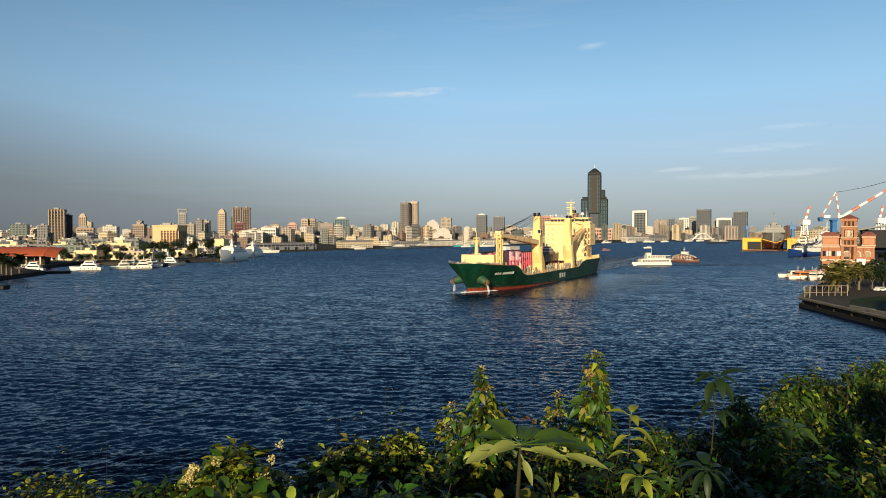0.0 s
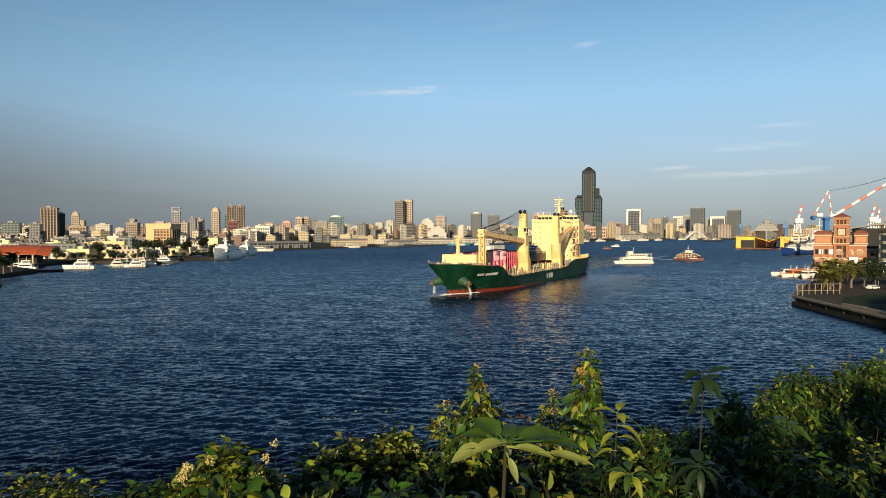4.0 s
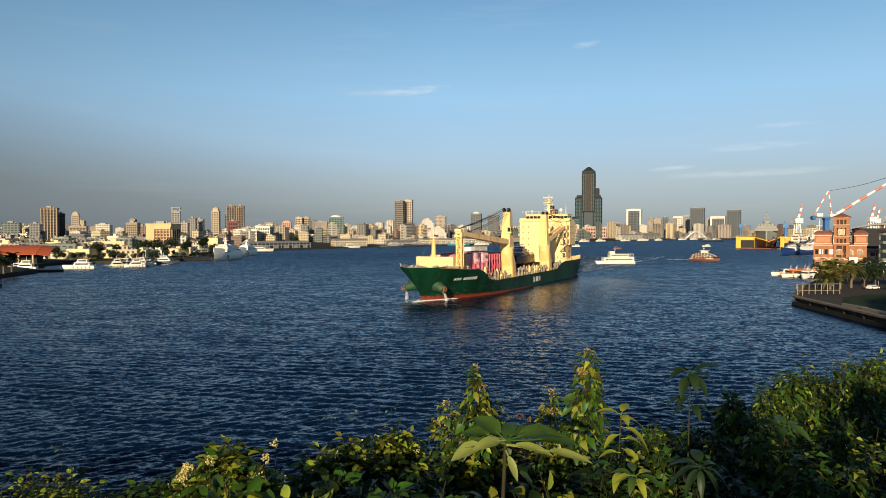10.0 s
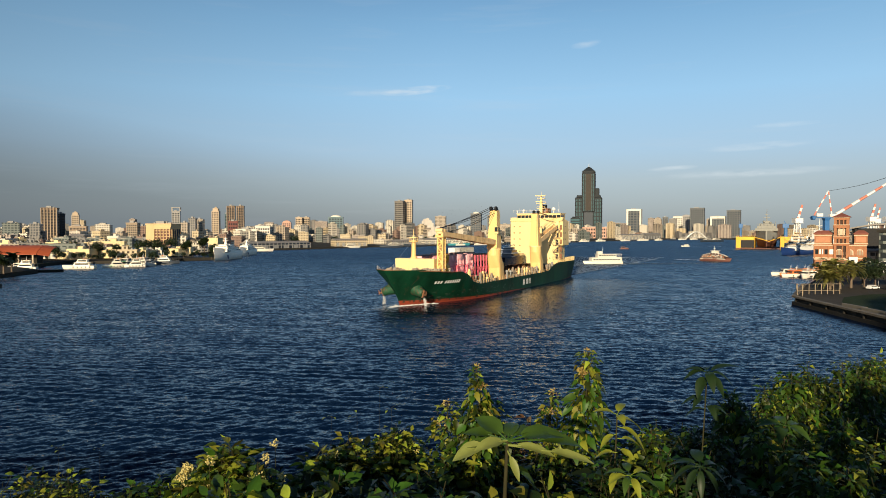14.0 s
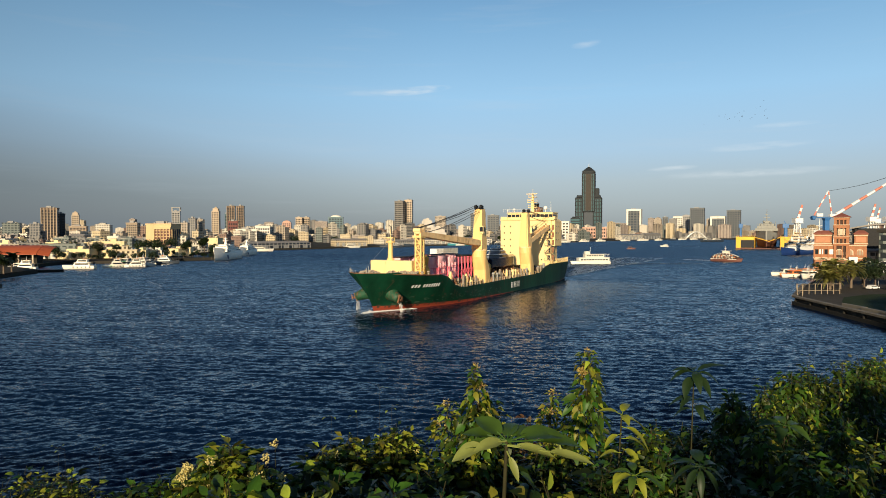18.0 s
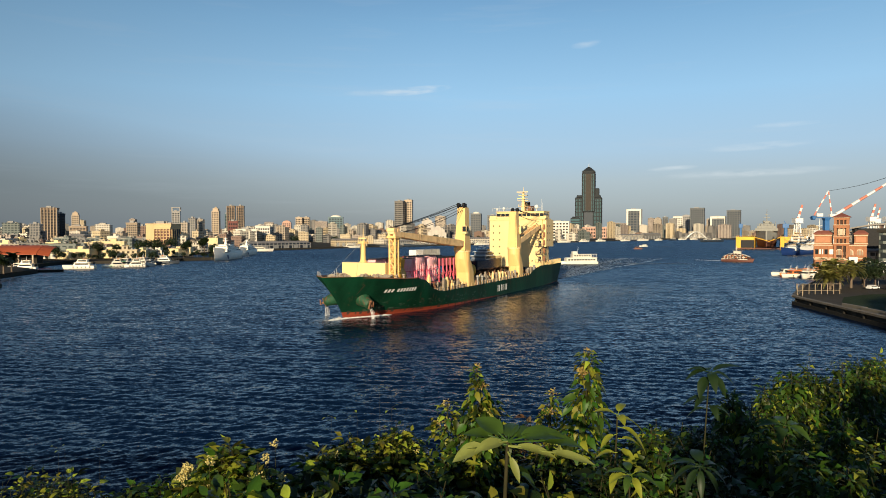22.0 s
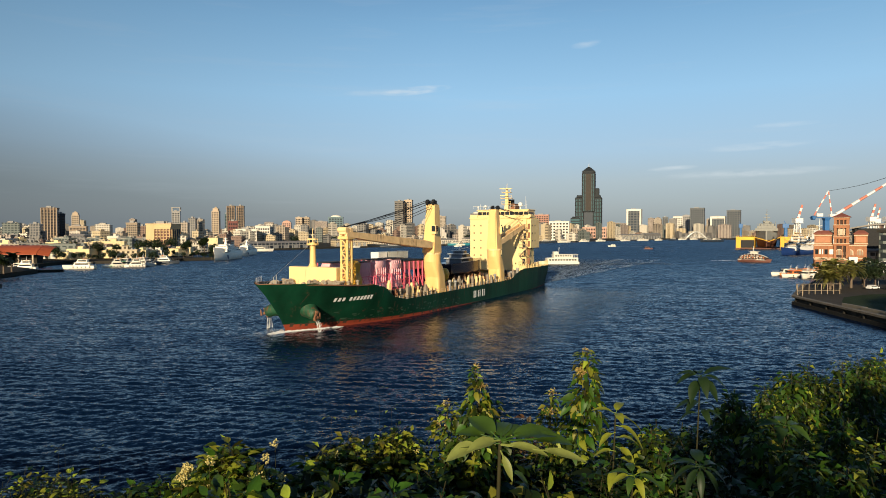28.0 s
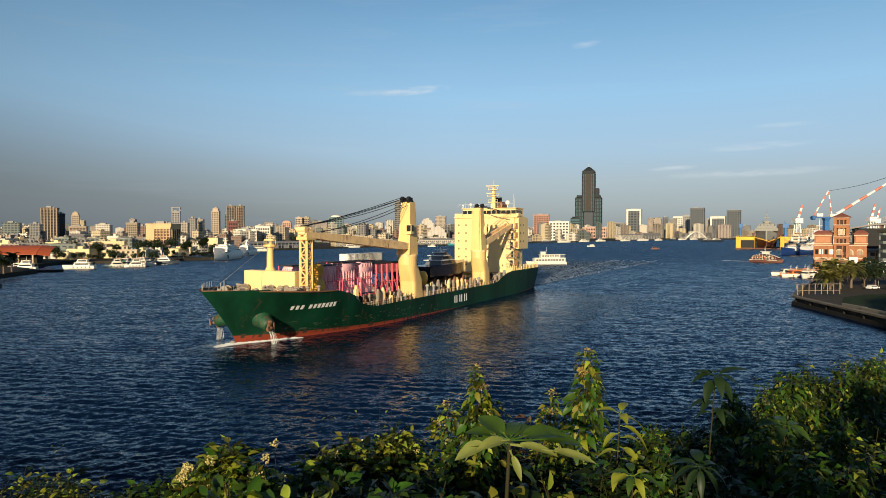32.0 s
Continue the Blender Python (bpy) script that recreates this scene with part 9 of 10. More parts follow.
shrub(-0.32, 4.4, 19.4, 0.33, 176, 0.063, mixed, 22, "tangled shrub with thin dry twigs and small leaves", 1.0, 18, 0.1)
shrub(-0.48, 3.0, 19.59, 0.6, 202, 0.09, dark, 23, "slope shrub with shade put into its dark green leaves", 1.0, 15, 0.0)
shrub(-0.12, 3.4, 19.46, 0.41, 149, 0.081, dark, 24, "slope shrub with shade put into its dark green leaves", 1.0, 15, 0.0)
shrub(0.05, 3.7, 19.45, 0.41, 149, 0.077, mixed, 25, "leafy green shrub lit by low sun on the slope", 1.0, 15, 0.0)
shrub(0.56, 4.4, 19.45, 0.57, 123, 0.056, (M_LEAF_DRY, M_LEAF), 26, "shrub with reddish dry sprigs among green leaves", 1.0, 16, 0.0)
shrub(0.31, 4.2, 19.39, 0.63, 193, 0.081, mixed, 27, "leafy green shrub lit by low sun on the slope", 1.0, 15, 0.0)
shrub(0.72, 4.0, 19.45, 0.6, 176, 0.081, mixed, 28, "slope shrub with shade put into its dark green leaves", 1.0, 15, 0.0)
shrub(1.19, 4.2, 19.37, 0.63, 246, 0.058, dark, 29, "slope shrub with shade put into its dark green leaves", 1.0, 15, 0.0)
shrub(1.67, 4.8, 19.22, 0.72, 268, 0.058, dark, 30, "slope shrub with shade put into its dark green leaves", 1.0, 15, 0.0)
shrub(2.09, 5.0, 19.25, 0.75, 268, 0.061, dark, 31, "slope shrub with shade put into its dark green leaves", 1.0, 15, 0.0)
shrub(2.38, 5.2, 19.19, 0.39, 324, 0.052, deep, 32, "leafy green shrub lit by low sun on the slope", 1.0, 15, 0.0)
shrub(2.85, 5.8, 19.19, 0.62, 414, 0.052, deep, 33, "slope shrub with shade put into its dark green leaves", 1.0, 15, 0.0)
shrub(3.4, 6.4, 19.18, 0.58, 396, 0.055, deep, 34, "slope shrub with shade put into its dark green leaves", 1.0, 15, 0.0)
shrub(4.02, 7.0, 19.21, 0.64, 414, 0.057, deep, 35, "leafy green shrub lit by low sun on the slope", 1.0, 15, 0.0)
shrub(4.61, 7.4, 19.02, 0.79, 450, 0.057, deep, 36, "slope shrub with shade put into its dark green leaves", 1.0, 15, 0.0)
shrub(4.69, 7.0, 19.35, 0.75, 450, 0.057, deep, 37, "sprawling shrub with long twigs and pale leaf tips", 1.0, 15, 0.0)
shrub(3.39, 5.6, 19.07, 0.79, 450, 0.055, deep, 38, "slope shrub with shade put into its dark green leaves", 1.0, 15, 0.0)
shrub(3.78, 5.6, 19.19, 0.69, 414, 0.055, deep, 39, "slope shrub with shade put into its dark green leaves", 1.0, 15, 0.0)
shrub(2.63, 5.0, 19.18, 0.7, 432, 0.052, deep, 40, "slope shrub with shade put into its dark green leaves", 1.0, 15, 0.0)
shrub(2.24, 5.0, 19.44, 0.17, 25, 0.064, bright, 41, "pale leafy sprig standing out of darker shrubs", 2.0, 14, 0.0)
shrub(3.6, 6.4, 19.43, 0.21, 25, 0.064, bright, 42, "pale leafy sprig standing out of darker shrubs", 2.0, 14, 0.0)
shrub(4.22, 6.6, 19.45, 0.25, 25, 0.064, bright, 43, "pale leafy sprig standing out of darker shrubs", 2.0, 14, 0.0)
shrub(4.18, 6.2, 19.56, 0.2, 25, 0.064, bright, 44, "pale leafy sprig standing out of darker shrubs", 2.0, 14, 0.0)
shrub(2.96, 5.8, 19.4, 0.19, 25, 0.064, bright, 45, "pale leafy sprig standing out of darker shrubs", 2.0, 14, 0.0)
shrub(3.27, 5.4, 19.49, 0.27, 25, 0.064, bright, 46, "pale leafy sprig standing out of darker shrubs", 2.0, 14, 0.0)
shrub(2.54, 4.6, 19.48, 0.23, 25, 0.064, bright, 47, "pale leafy sprig standing out of darker shrubs", 2.0, 14, 0.0)
shrub(1.76, 3.6, 19.58, 0.18, 25, 0.064, bright, 48, "pale leafy sprig standing out of darker shrubs", 2.0, 14, 0.0)
shrub(2.76, 4.4, 19.44, 0.22, 25, 0.064, bright, 49, "pale leafy sprig standing out of darker shrubs", 2.0, 14, 0.0)
shrub(1.71, 3.2, 19.58, 0.19, 25, 0.064, bright, 50, "pale leafy sprig standing out of darker shrubs", 2.0, 14, 0.0)
shrub(2.21, 3.4, 19.55, 0.2, 25, 0.064, bright, 51, "pale leafy sprig standing out of darker shrubs", 2.0, 14, 0.0)
shrub(1.41, 3.2, 19.62, 0.16, 25, 0.064, bright, 52, "pale leafy sprig standing out of darker shrubs", 2.0, 14, 0.0)
shrub(2.97, 5.2, 19.44, 0.21, 25, 0.064, bright, 53, "pale leafy sprig standing out of darker shrubs", 2.0, 14, 0.0)
shrub(3.57, 5.4, 19.51, 0.22, 25, 0.064, bright, 54, "pale leafy sprig standing out of darker shrubs", 2.0, 14, 0.0)
shrub(2.11, 4.4, 19.46, 0.16, 25, 0.064, bright, 55, "pale leafy sprig standing out of darker shrubs", 2.0, 14, 0.0)
shrub(2.19, 3.7, 19.54, 0.18, 25, 0.064, bright, 56, "pale leafy sprig standing out of darker shrubs", 2.0, 14, 0.0)
shrub(2.43, 3.6, 19.61, 0.18, 25, 0.064, bright, 57, "pale leafy sprig standing out of darker shrubs", 2.0, 14, 0.0)
shrub(1.35, 3.4, 19.58, 0.15, 25, 0.064, bright, 58, "pale leafy sprig standing out of darker shrubs", 2.0, 14, 0.0)
shrub(1.14, 3.2, 19.62, 0.14, 25, 0.064, bright, 59, "pale leafy sprig standing out of darker shrubs", 2.0, 14, 0.0)
shrub(1.3, 2.6, 19.71, 0.13, 25, 0.064, bright, 60, "pale leafy sprig standing out of darker shrubs", 2.0, 14, 0.0)
shrub(1.63, 2.7, 19.7, 0.13, 25, 0.064, bright, 61, "pale leafy sprig standing out of darker shrubs", 2.0, 14, 0.0)
shrub(1.73, 2.6, 19.71, 0.13, 25, 0.064, bright, 62, "pale leafy sprig standing out of darker shrubs", 2.0, 14, 0.0)
shrub(-0.55, 2.6, 19.64, 0.31, 167, 0.077, mixed, 63, "slope shrub with shade put into its dark green leaves", 1.0, 14, 0.0)
shrub(-0.23, 2.5, 19.74, 0.47, 167, 0.077, dark, 64, "slope shrub with shade put into its dark green leaves", 1.0, 14, 0.0)
shrub(0.01, 2.3, 19.81, 0.39, 167, 0.077, dark, 65, "slope shrub with shade put into its dark green leaves", 1.0, 14, 0.0)
shrub(0.38, 2.5, 19.75, 0.5, 167, 0.077, mixed, 66, "slope shrub with shade put into its dark green leaves", 1.0, 14, 0.0)
shrub(0.75, 3.0, 19.61, 0.51, 167, 0.077, dark, 67, "slope shrub with shade put into its dark green leaves", 1.0, 14, 0.0)
shrub(1.07, 3.2, 19.56, 0.54, 212, 0.058, mixed, 68, "slope shrub with shade put into its dark green leaves", 1.0, 14, 0.0)
shrub(1.44, 3.4, 19.51, 0.65, 212, 0.058, dark, 69, "slope shrub with shade put into its dark green leaves", 1.0, 14, 0.0)
shrub(1.83, 3.6, 19.43, 0.57, 342, 0.049, deep, 70, "slope shrub with shade put into its dark green leaves", 1.0, 14, 0.0)
shrub(2.27, 3.8, 19.45, 0.6, 342, 0.049, deep, 71, "slope shrub with shade put into its dark green leaves", 1.0, 14, 0.0)
shrub(2.6, 3.9, 19.36, 0.55, 342, 0.049, deep, 72, "slope shrub with shade put into its dark green leaves", 1.0, 14, 0.0)
shrub(1.28, 2.7, 19.67, 0.42, 342, 0.049, deep, 73, "slope shrub with shade put into its dark green leaves", 1.0, 14, 0.0)
shrub(1.62, 2.8, 19.56, 0.44, 342, 0.049, deep, 74, "slope shrub with shade put into its dark green leaves", 1.0, 14, 0.0)
shrub(1.93, 2.9, 19.58, 0.41, 342, 0.049, deep, 75, "slope shrub with shade put into its dark green leaves", 1.0, 14, 0.0)
shrub(0.94, 2.6, 19.68, 0.47, 212, 0.058, mixed, 76, "slope shrub with shade put into its dark green leaves", 1.0, 14, 0.0)
shrub(1.09, 3.3, 19.74, 0.42, 300, 0.052, deep, 301, "slope shrub with shade put into its dark green leaves", 1.0, 14, 0.0)
shrub(1.3, 3.5, 19.67, 0.42, 300, 0.052, deep, 302, "slope shrub with shade put into its dark green leaves", 1.0, 14, 0.0)
shrub(1.39, 3.4, 19.72, 0.4, 280, 0.052, deep, 303, "slope shrub with shade put into its dark green leaves", 1.0, 14, 0.0)
shrub(0.92, 2.6, 19.83, 0.4, 300, 0.052, deep, 304, "slope shrub with shade put into its dark green leaves", 1.0, 14, 0.0)
shrub(1.02, 2.45, 19.87, 0.4, 300, 0.052, deep, 305, "slope shrub with shade put into its dark green leaves", 1.0, 14, 0.0)
shrub(1.3, 2.9, 19.78, 0.4, 280, 0.052, deep, 306, "slope shrub with shade put into its dark green leaves", 1.0, 14, 0.0)
shrub(0.82, 2.9, 19.74, 0.36, 240, 0.052, deep, 307, "slope shrub with shade put into its dark green leaves", 1.0, 14, 0.0)
shrub(1.92, 3.9, 19.65, 0.45, 300, 0.052, deep, 308, "slope shrub with shade put into its dark green leaves", 1.0, 14, 0.0)


def flower_head(x, y, z, n, size):
    """A dense head of small pale flowers on its own thin stem."""
    q = random.Random(int(1000 * (x + 9)))
    zb = hill_z(x, y) - 0.03
    t = thing("flower_head", "dense head of small pale yellow flowers on a thin stem", "flower", pose(x, y, zb), group="flower heads")
    s = Shape()
    h = z - zb
    s.tube((0.02, 0.01, 0), (0.01, 0, h * 0.6), 0.003, 0.0024, 5, False)
    s.tube((0.01, 0, h * 0.6), (0, 0, h), 0.0024, 0.0016, 5, False)
    part("stem", s, M_STEM, t)
    s = Shape()
    for k in range(n):
        v = Vector((q.gauss(0, 1), q.gauss(0, 1), q.gauss(0.2, 0.9))).normalized()
        c = Vector((0, 0, h)) + v * size * q.uniform(0.3, 1.0)
        for j in range(4):
            add_leaf(s, c, v + Vector((q.gauss(0, 0.9), q.gauss(0, 0.9), q.gauss(0, 0.9))), Vector((q.gauss(0, 1), q.gauss(0, 1), 1)), 0.013, 0.009, 0.2)
    tagged(part("blossom", s, M_FLOWER, t), kind="stuff")


for x, y, z, n, size in ((-1.25, 3.15, 19.545, 40, 0.032), (-1.28, 3.15, 19.50, 30, 0.026), (-1.16, 3.2, 19.55, 14, 0.022), (-0.88, 3.2, 19.575, 16, 0.022), (-0.86, 3.3, 19.615, 10, 0.02), (-0.80, 3.2, 19.48, 14, 0.022)):
    flower_head(x, y, z, n, size)


def twig(x, y, z, lean, seed):
    """A bare thin twig with a few small leaves near its tip."""
    q = random.Random(seed)
    zb = hill_z(x, y) - 0.03
    h = z - zb
    t = thing("twig", "thin upright twig with few small leaves", "twig", pose(x, y, zb), group="twigs")
    s, lv = Shape(), Shape()
    prev = Vector((-lean, 0, 0))
    for k in range(1, 9):
        f = k / 8
        c = Vector((-lean * (1 - f) ** 2 + 0.01 * math.sin(5 * f + seed), 0.01 * math.cos(4 * f), h * f))
        s.tube(prev, c, 0.0024 - 0.0018 * (f - 0.125), 0.0024 - 0.0018 * f, 4, False)
        if f > 0.7:
            for j in range(3):
                d = rand_dir(q)
                e = c + d * q.uniform(0.01, 0.05)
                s.tube(c, e, 0.0009, 0.0006, 3, False)
                add_leaf(lv, e, d, Vector((0, 0, 1)), q.uniform(0.015, 0.035), q.uniform(0.008, 0.016), 0.3)
        prev = c
    part("stem", s, M_STEM, t)
    tagged(part("leaves", lv, M_LEAF_YOUNG, t), kind="stuff")


for x, y, z, lean, sd in ((-0.42, 4.2, 19.69, 0.02, 3), (-0.55, 4.1, 19.53, 0.06, 4), (-0.33, 4.2, 19.56, -0.08, 5), (-2.92, 5.0, 19.02, 0.05, 6), (-2.60, 4.9, 19.06, -0.1, 7), (-3.1, 5.2, 18.96, 0.0, 8), (-2.15, 4.4, 18.96, -0.12, 9),
                          (2.5, 4.4, 19.86, 0.05, 12), (2.1, 4.4, 19.70, -0.05, 14), (-0.7, 4.0, 19.56, 0.04, 15), (0.42, 3.9, 19.66, 0.05, 16)):
    twig(x, y, z, lean, sd)
# two tall flowering shoots
tall_a = rising_shoot(0.20, 3.8, 19.90, 81, "tall flowering shoot with yellow-green leaves", ((-0.01, 0.03, 26), (0.08, 0.045, 40), (0.20, 0.09, 90), (0.32, 0.16, 150), (0.5, 0.22, 160), (0.8, 0.24, 0)))
rising_shoot(0.02, 3.9, 19.66, 82, "short leafy shoot beside a taller one", ((0.0, 0.06, 40), (0.1, 0.12, 90), (0.3, 0.18, 120), (0.6, 0.2, 0)), 0.055)
tall_c = rising_shoot(0.80, 3.6, 20.03, 83, "tall flowering shoot with yellow-green leaves", ((-0.01, 0.06, 50), (0.10, 0.06, 60), (0.22, 0.10, 110), (0.36, 0.14, 120), (0.55, 0.16, 110), (0.9, 0.2, 0)))
rising_shoot(0.62, 3.7, 19.78, 84, "short reddish-green shoot beside a taller one", ((0.0, 0.05, 40), (0.12, 0.09, 60), (0.3, 0.12, 70), (0.6, 0.15, 0)), 0.05)
rising_shoot(0.30, 4.0, 19.66, 85, "short leafy shoot beside a taller one", ((0.0, 0.06, 40), (0.12, 0.12, 80), (0.35, 0.18, 100), (0.6, 0.2, 0)), 0.07, False)

# lighter sprays added as lit patches among the dark-coloured shrubs
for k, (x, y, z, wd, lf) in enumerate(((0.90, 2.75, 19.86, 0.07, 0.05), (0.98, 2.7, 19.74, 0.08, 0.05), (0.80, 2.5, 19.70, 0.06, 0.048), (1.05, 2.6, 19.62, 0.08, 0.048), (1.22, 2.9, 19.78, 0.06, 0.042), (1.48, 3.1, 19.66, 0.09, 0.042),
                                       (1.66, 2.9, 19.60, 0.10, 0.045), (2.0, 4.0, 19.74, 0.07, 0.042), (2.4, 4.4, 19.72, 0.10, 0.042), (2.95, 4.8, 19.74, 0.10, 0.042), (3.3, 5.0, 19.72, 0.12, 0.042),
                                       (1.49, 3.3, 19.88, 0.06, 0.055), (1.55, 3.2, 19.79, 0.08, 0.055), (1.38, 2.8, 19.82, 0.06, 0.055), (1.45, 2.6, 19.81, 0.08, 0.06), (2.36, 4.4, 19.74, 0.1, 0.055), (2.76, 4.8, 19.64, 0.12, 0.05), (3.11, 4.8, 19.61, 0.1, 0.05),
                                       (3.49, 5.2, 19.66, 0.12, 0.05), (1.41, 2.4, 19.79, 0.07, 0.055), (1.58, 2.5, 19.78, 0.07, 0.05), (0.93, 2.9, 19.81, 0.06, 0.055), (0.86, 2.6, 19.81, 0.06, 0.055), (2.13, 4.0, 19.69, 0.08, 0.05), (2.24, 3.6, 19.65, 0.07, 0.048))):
    rising_shoot(x, y, z, 200 + k, "yellow-green spray coloured as lit against darker shrubs", ((0.0, wd * 0.7, 50), (0.08, wd * 1.2, 90), (0.22, wd * 1.5, 60), (0.4, wd, 0)), lf, False)

# the broad-leaved plant close by: each leaf a part, lit and shaded ones in two greens
def broad_plant(x, y, z_top, leaves, label, name, leaf_material, stem_r=0.007):
    zb = hill_z(x, y) - 0.05
    t = thing(name, label, "plant", pose(x, y, zb))
    h = z_top - zb
    s = Shape()
    pts = [Vector((-0.07 * (1 - k), 0.02 * math.sin(3 * k), h * k)) for k in (0, 0.25, 0.5, 0.75, 1.0)]
    for a, b in zip(pts, pts[1:]):
        s.tube(a, b, stem_r, stem_r * 0.8, 7, False)
    part("stem", s, M_STEM, t)
    for turn, rise, ln, w, drop, dz, *more in leaves:
        # deep marks a leaf that takes the shaded green
        deep, start = bool(more and more[0]), (more[1] if len(more) > 1 else 0.02)
        d = Vector((math.cos(radians(turn)), math.sin(radians(turn)), math.tan(radians(rise))))
        s = Shape()
        base = Vector((0, 0, h - dz))
        along = d.normalized()
        side = along.cross(Vector((-0.1, -0.5 if not deep and leaf_material is M_BIGLEAF_LIT else -0.3 if leaf_material is M_BIGLEAF_LIT else -0.12, 1))).normalized()
        nrm = side.cross(along)
        rows = []
        n = 9
        for k in range(n + 1):
            q = k / n
            wd = w * 0.5 * math.sin(math.pi * min(1, q * 0.93 + 0.07)) ** 0.75 * (1 - 0.25 * q)
            if k == n:
                wd = 0.001
            c = base + along * (start + ln * q) - nrm * (ln * drop * q * q)
            rip = 0.05 * wd * math.sin(k * 2.3 + turn)
            rows.append([c + side * wd + nrm * (wd * 0.28 + rip), c + side * wd * 0.5 + nrm * (wd * 0.10), c, c - side * wd * 0.5 + nrm * (wd * 0.10), c - side * wd + nrm * (wd * 0.28 - rip)])
        s.loft(rows, False, True, False)
        s.tube(base, base + along * (start + 0.01), stem_r * 0.35, n=5)
        part("leaf", s, M_BIGLEAF_SHADE if deep else leaf_material, t)
    return t


big_plant = broad_plant(0.19, 1.9, 20.085, [
    (-172, -10, 0.095, 0.062, 0.35, 0.0, 0, 0.075), (-150, 4, 0.09, 0.05, 0.3, 0.0, 0, 0.02), (140, 30, 0.10, 0.075, 0.25, 0.0, 1, 0.03), (168, 14, 0.085, 0.055, 0.3, 0.0, 1, 0.05), (178, 2, 0.11, 0.055, 0.2, 0.01, 1, 0.03),
    (75, 25, 0.09, 0.06, 0.3, 0.0, 1, 0.02), (40, 18, 0.09, 0.06, 0.3, 0.0, 1, 0.03), (8, 12, 0.14, 0.085, 0.32, 0.0, 1, 0.045), (-14, 0, 0.11, 0.036, 0.32, 0.012, 0, 0.03), (-9, -5, 0.125, 0.036, 0.22, 0.014, 0, 0.13), (2, 2, 0.12, 0.07, 0.25, 0.002, 1, 0.10),
    (-55, -50, 0.07, 0.026, 0.3, 0.03, 0), (10, -35, 0.09, 0.045, 0.4, 0.07, 1, 0.05)],
    "broad-leaved plant with long pointed leaves in lit and shaded greens", "broad_leaved_plant", M_BIGLEAF_LIT)

thin_plant = broad_plant(1.05, 2.6, 20.13, [(-175, 12, 0.07, 0.045, 0.8, 0.0), (165, 20, 0.065, 0.04, 0.5, 0.0), (5, 24, 0.12, 0.05, 0.35, 0.0), (-18, 0, 0.08, 0.045, 0.7, 0.0), (-100, 0, 0.075, 0.045, 0.9, 0.0),
    (80, 20, 0.08, 0.045, 0.7, 0.0), (-60, -20, 0.075, 0.045, 0.7, 0.01), (-140, -25, 0.085, 0.05, 0.6, 0.01), (30, 0, 0.07, 0.04, 0.9, 0.02), (-150, 5, 0.06, 0.04, 0.8, 0.10), (175, 15, 0.07, 0.045, 0.8, 0.11), (10, 0, 0.055, 0.03, 0.8, 0.11),
    (-90, 0, 0.06, 0.035, 0.8, 0.13), (120, 10, 0.06, 0.035, 0.8, 0.12), (-30, 10, 0.055, 0.03, 0.8, 0.14), (170, 5, 0.06, 0.03, 0.8, 0.15), (20, -10, 0.05, 0.03, 0.8, 0.16)],
    "thin upright plant with a drooping whorl of shade-dark leaves", "thin_plant", M_THIN_SHADE, 0.0032)

side_plant = broad_plant(0.74, 2.7, 19.94, [(-175, 25, 0.08, 0.045, 0.4, 0.0), (10, 0, 0.10, 0.055, 0.7, 0.02), (-90, 10, 0.07, 0.04, 0.5, 0.0), (60, 30, 0.08, 0.045, 0.4, 0.0), (-20, -10, 0.11, 0.05, 0.8, 0.05),
    (-160, -10, 0.07, 0.04, 0.6, 0.08), (0, 0, 0.09, 0.045, 0.6, 0.10), (-60, 0, 0.08, 0.04, 0.6, 0.14), (170, 5, 0.07, 0.04, 0.6, 0.16), (-30, 5, 0.09, 0.045, 0.6, 0.19), (-120, 0, 0.09, 0.04, 0.6, 0.24), (20, 5, 0.09, 0.04, 0.6, 0.27)],
    "upright plant with yellow-green leaves along its stem", "leafy_plant", M_LEAF_YOUNG, 0.004)

low_plant = broad_plant(0.65, 2.2, 19.87, [(-160, 10, 0.06, 0.035, 0.6, 0.0), (-120, 0, 0.055, 0.03, 0.8, 0.0, 1), (-80, -10, 0.06, 0.03, 0.8, 0.0), (-30, 10, 0.07, 0.035, 0.7, 0.0, 1), (20, 20, 0.06, 0.035, 0.6, 0.0), (90, 30, 0.06, 0.035, 0.5, 0.0, 1), (160, 20, 0.06, 0.035, 0.6, 0.0, 1), (0, -10, 0.06, 0.03, 0.6, 0.03)],
    "small plant with a rosette of drooping pale leaves", "leafy_plant", M_LEAF_YOUNG, 0.003)
broad_plant(1.54, 2.9, 19.83, [(170, 15, 0.10, 0.06, 0.5, 0.0, 1), (20, 10, 0.10, 0.06, 0.5, 0.0, 1), (-60, 5, 0.09, 0.055, 0.6, 0.0), (-130, 5, 0.09, 0.05, 0.6, 0.01, 1), (90, 25, 0.09, 0.055, 0.5, 0.0, 1), (-10, -25, 0.08, 0.05, 0.6, 0.03, 1)],
    "plant with broad mid-green leaves among darker shrubs", "leafy_plant", M_BIGLEAF_SHADE, 0.004)
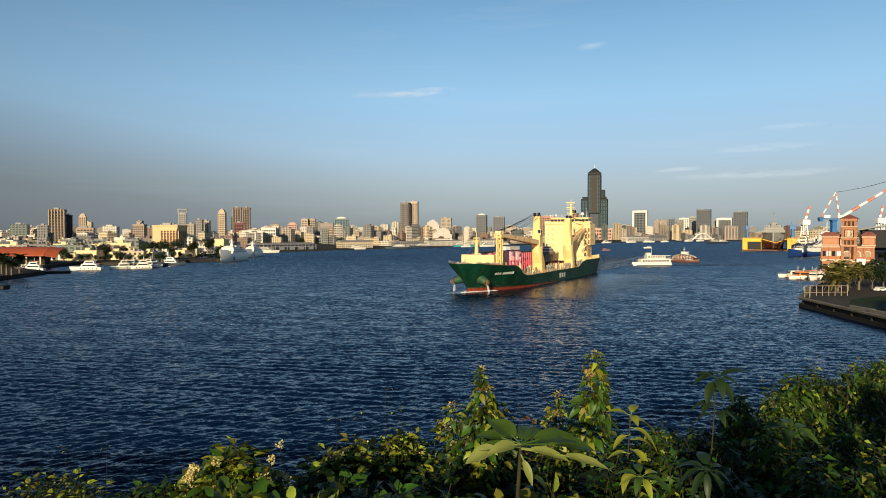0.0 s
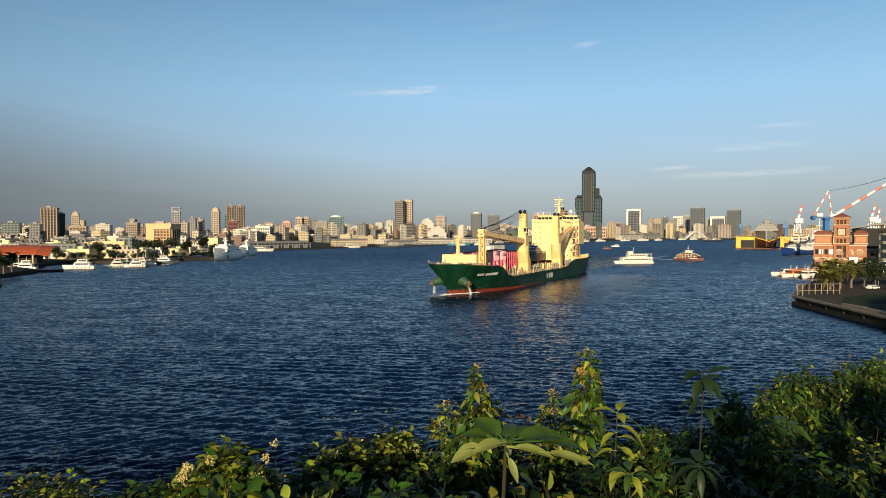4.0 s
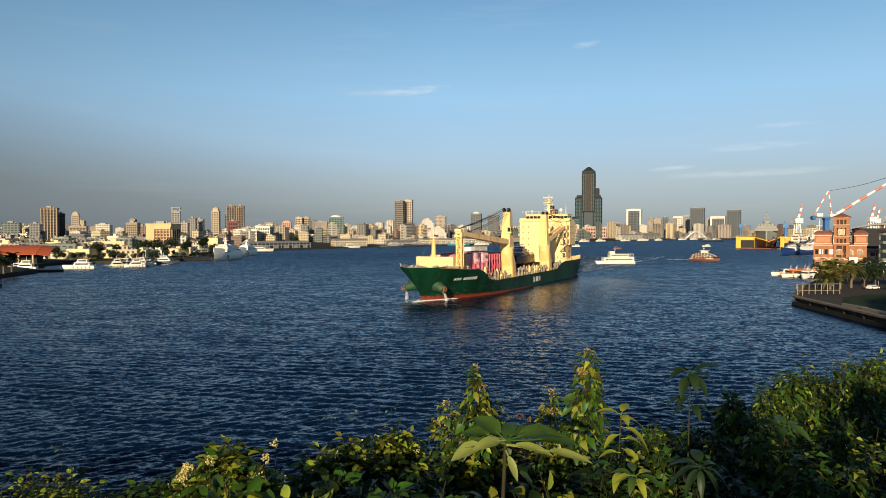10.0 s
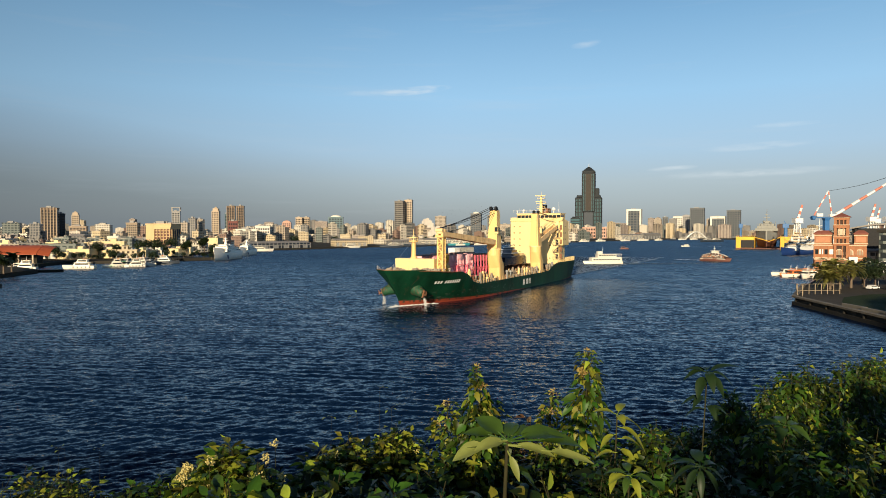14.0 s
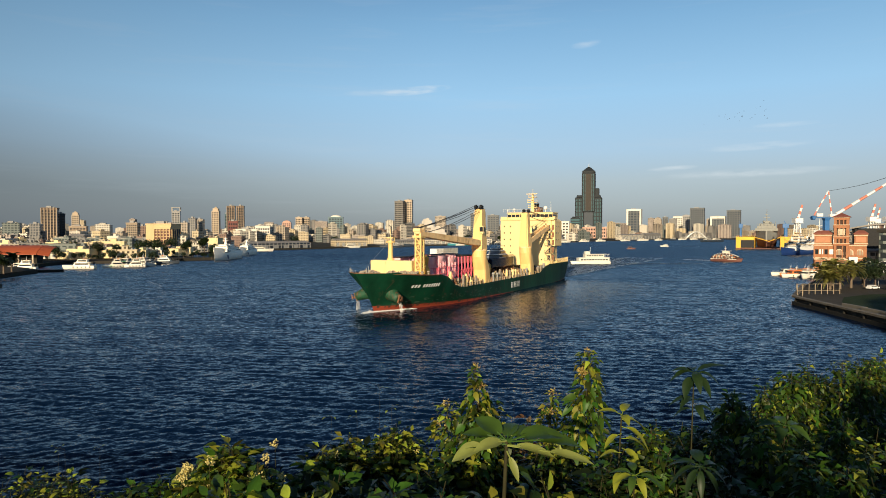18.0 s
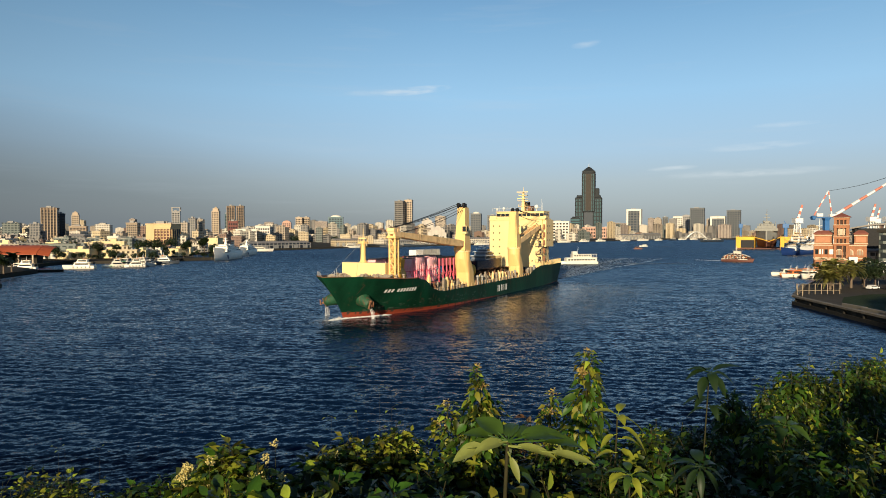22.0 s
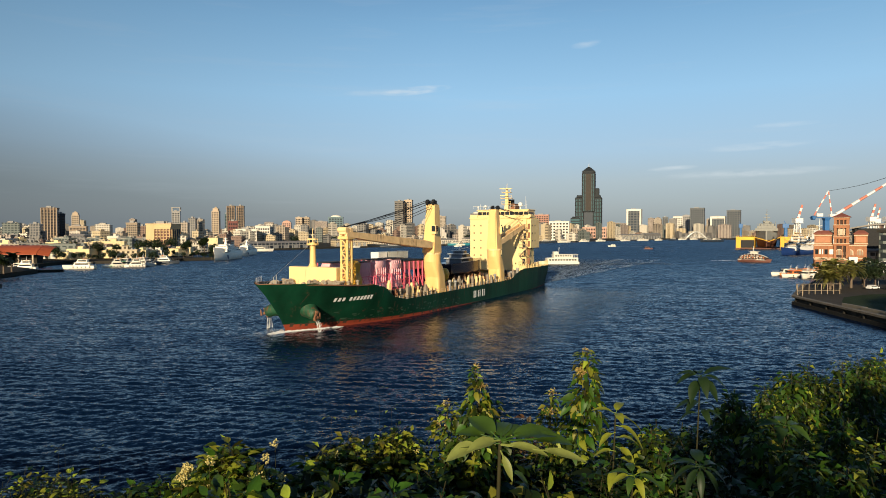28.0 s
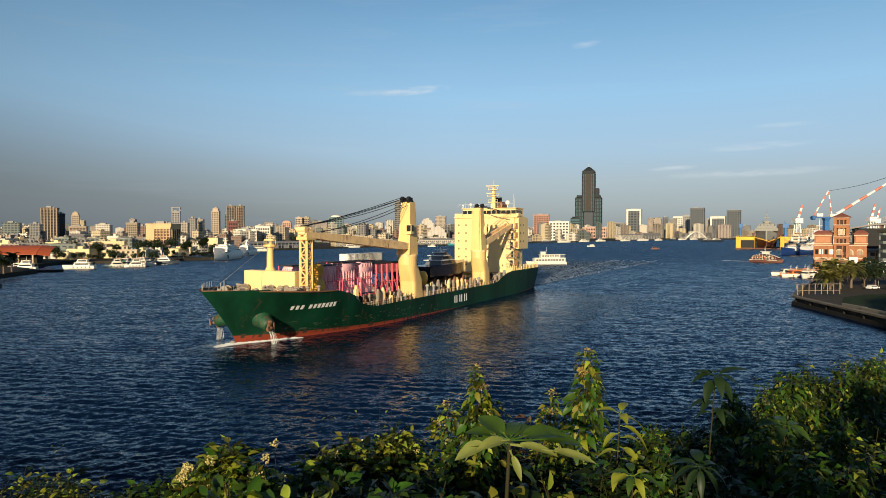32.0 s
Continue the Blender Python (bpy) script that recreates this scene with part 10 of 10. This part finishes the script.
broad_plant(0.88, 2.2, 19.9, [(175, -5, 0.09, 0.035, 0.8, 0.0), (150, 20, 0.08, 0.04, 0.8, 0.0), (20, 15, 0.08, 0.04, 0.8, 0.0), (-15, -10, 0.09, 0.03, 0.8, 0.0), (-50, -30, 0.08, 0.028, 0.6, 0.0), (-110, -35, 0.08, 0.028, 0.6, 0.0), (-150, -25, 0.085, 0.03, 0.7, 0.0), (85, 35, 0.08, 0.05, 0.5, 0.0)],
    "small plant with a rosette of dark drooping leaves", "leafy_plant", M_THIN_SHADE, 0.003)
# ---------- what moves ----------
def line_rows(a, b, turn, bob=0.0):
    """Straight, steady way from a to b in 32 s."""
    return [(t, pose(a[0] + (b[0] - a[0]) * t / 32, a[1] + (b[1] - a[1]) * t / 32, bob * math.sin(t * 0.9), 0, 0, turn)) for t in range(0, 33, 4)]


def motions():
    walk(ship, ship_rows())
    for ob, local in riders:
        walk(ob, ship_rows(local))
    walk(ferry, line_rows((132.5, 424), (66.0, 413), 187, 0.05))
    walk(tour, line_rows((174, 479), (222, 446), -50, 0.05))
    walk(launches[0], line_rows((452, 930), (212, 930), 180, 0.08))
    walk(launches[1], line_rows((283, 925), (-16, 925), 180, 0.08))
    walk(launches[2], line_rows((191, 790), (256, 784), -5, 0.05))
    # plants stir in the breeze
    for ob, amp, ph in ((thin_plant, 2.2, 0.3), (big_plant, 0.9, 1.1), (side_plant, 0.8, 2.0), (tall_a, 0.25, 0.0), (tall_c, 0.25, 1.4), (low_plant, 0.8, 2.6)):
        m = ob.matrix_basis.copy()
        walk(ob, [(k * 0.8, m @ pose(0, 0, 0, amp * 0.5 * math.sin(k * 1.3 + ph * 2), amp * math.sin(k * 1.9 + ph) * (0.6 + 0.4 * math.sin(k * 0.7 + ph)), 0)) for k in range(41)])
    # the harbour's surface drifts with the wind
    walk(water, [(0, pose(0, 0, 0)), (16, pose(8, -6, 0)), (32, pose(16, -12, 0))])
    way = ((0, (-420, 1500, 40)), (8, (-200, 1150, 30)), (13, (-20, 820, 26)), (14.5, (40, 680, 60)), (16.5, (152, 600, 110)), (17.6, (236, 588, 122)), (18.6, (312, 575, 130)),
           (19.5, (375, 600, 134)), (20.2, (445, 680, 134)), (22, (640, 800, 150)), (32, (1500, 900, 200)))
    for bird, off, ph in flock:
        walk(bird, [(t, pose(p[0] + off.x + 2 * math.sin(t * 1.3 + ph), p[1] + off.y, p[2] + off.z + 1.5 * math.sin(t * 2.1 + ph), 12 * math.sin(t * 3 + ph), 0, 10)) for t, p in way])


motions()
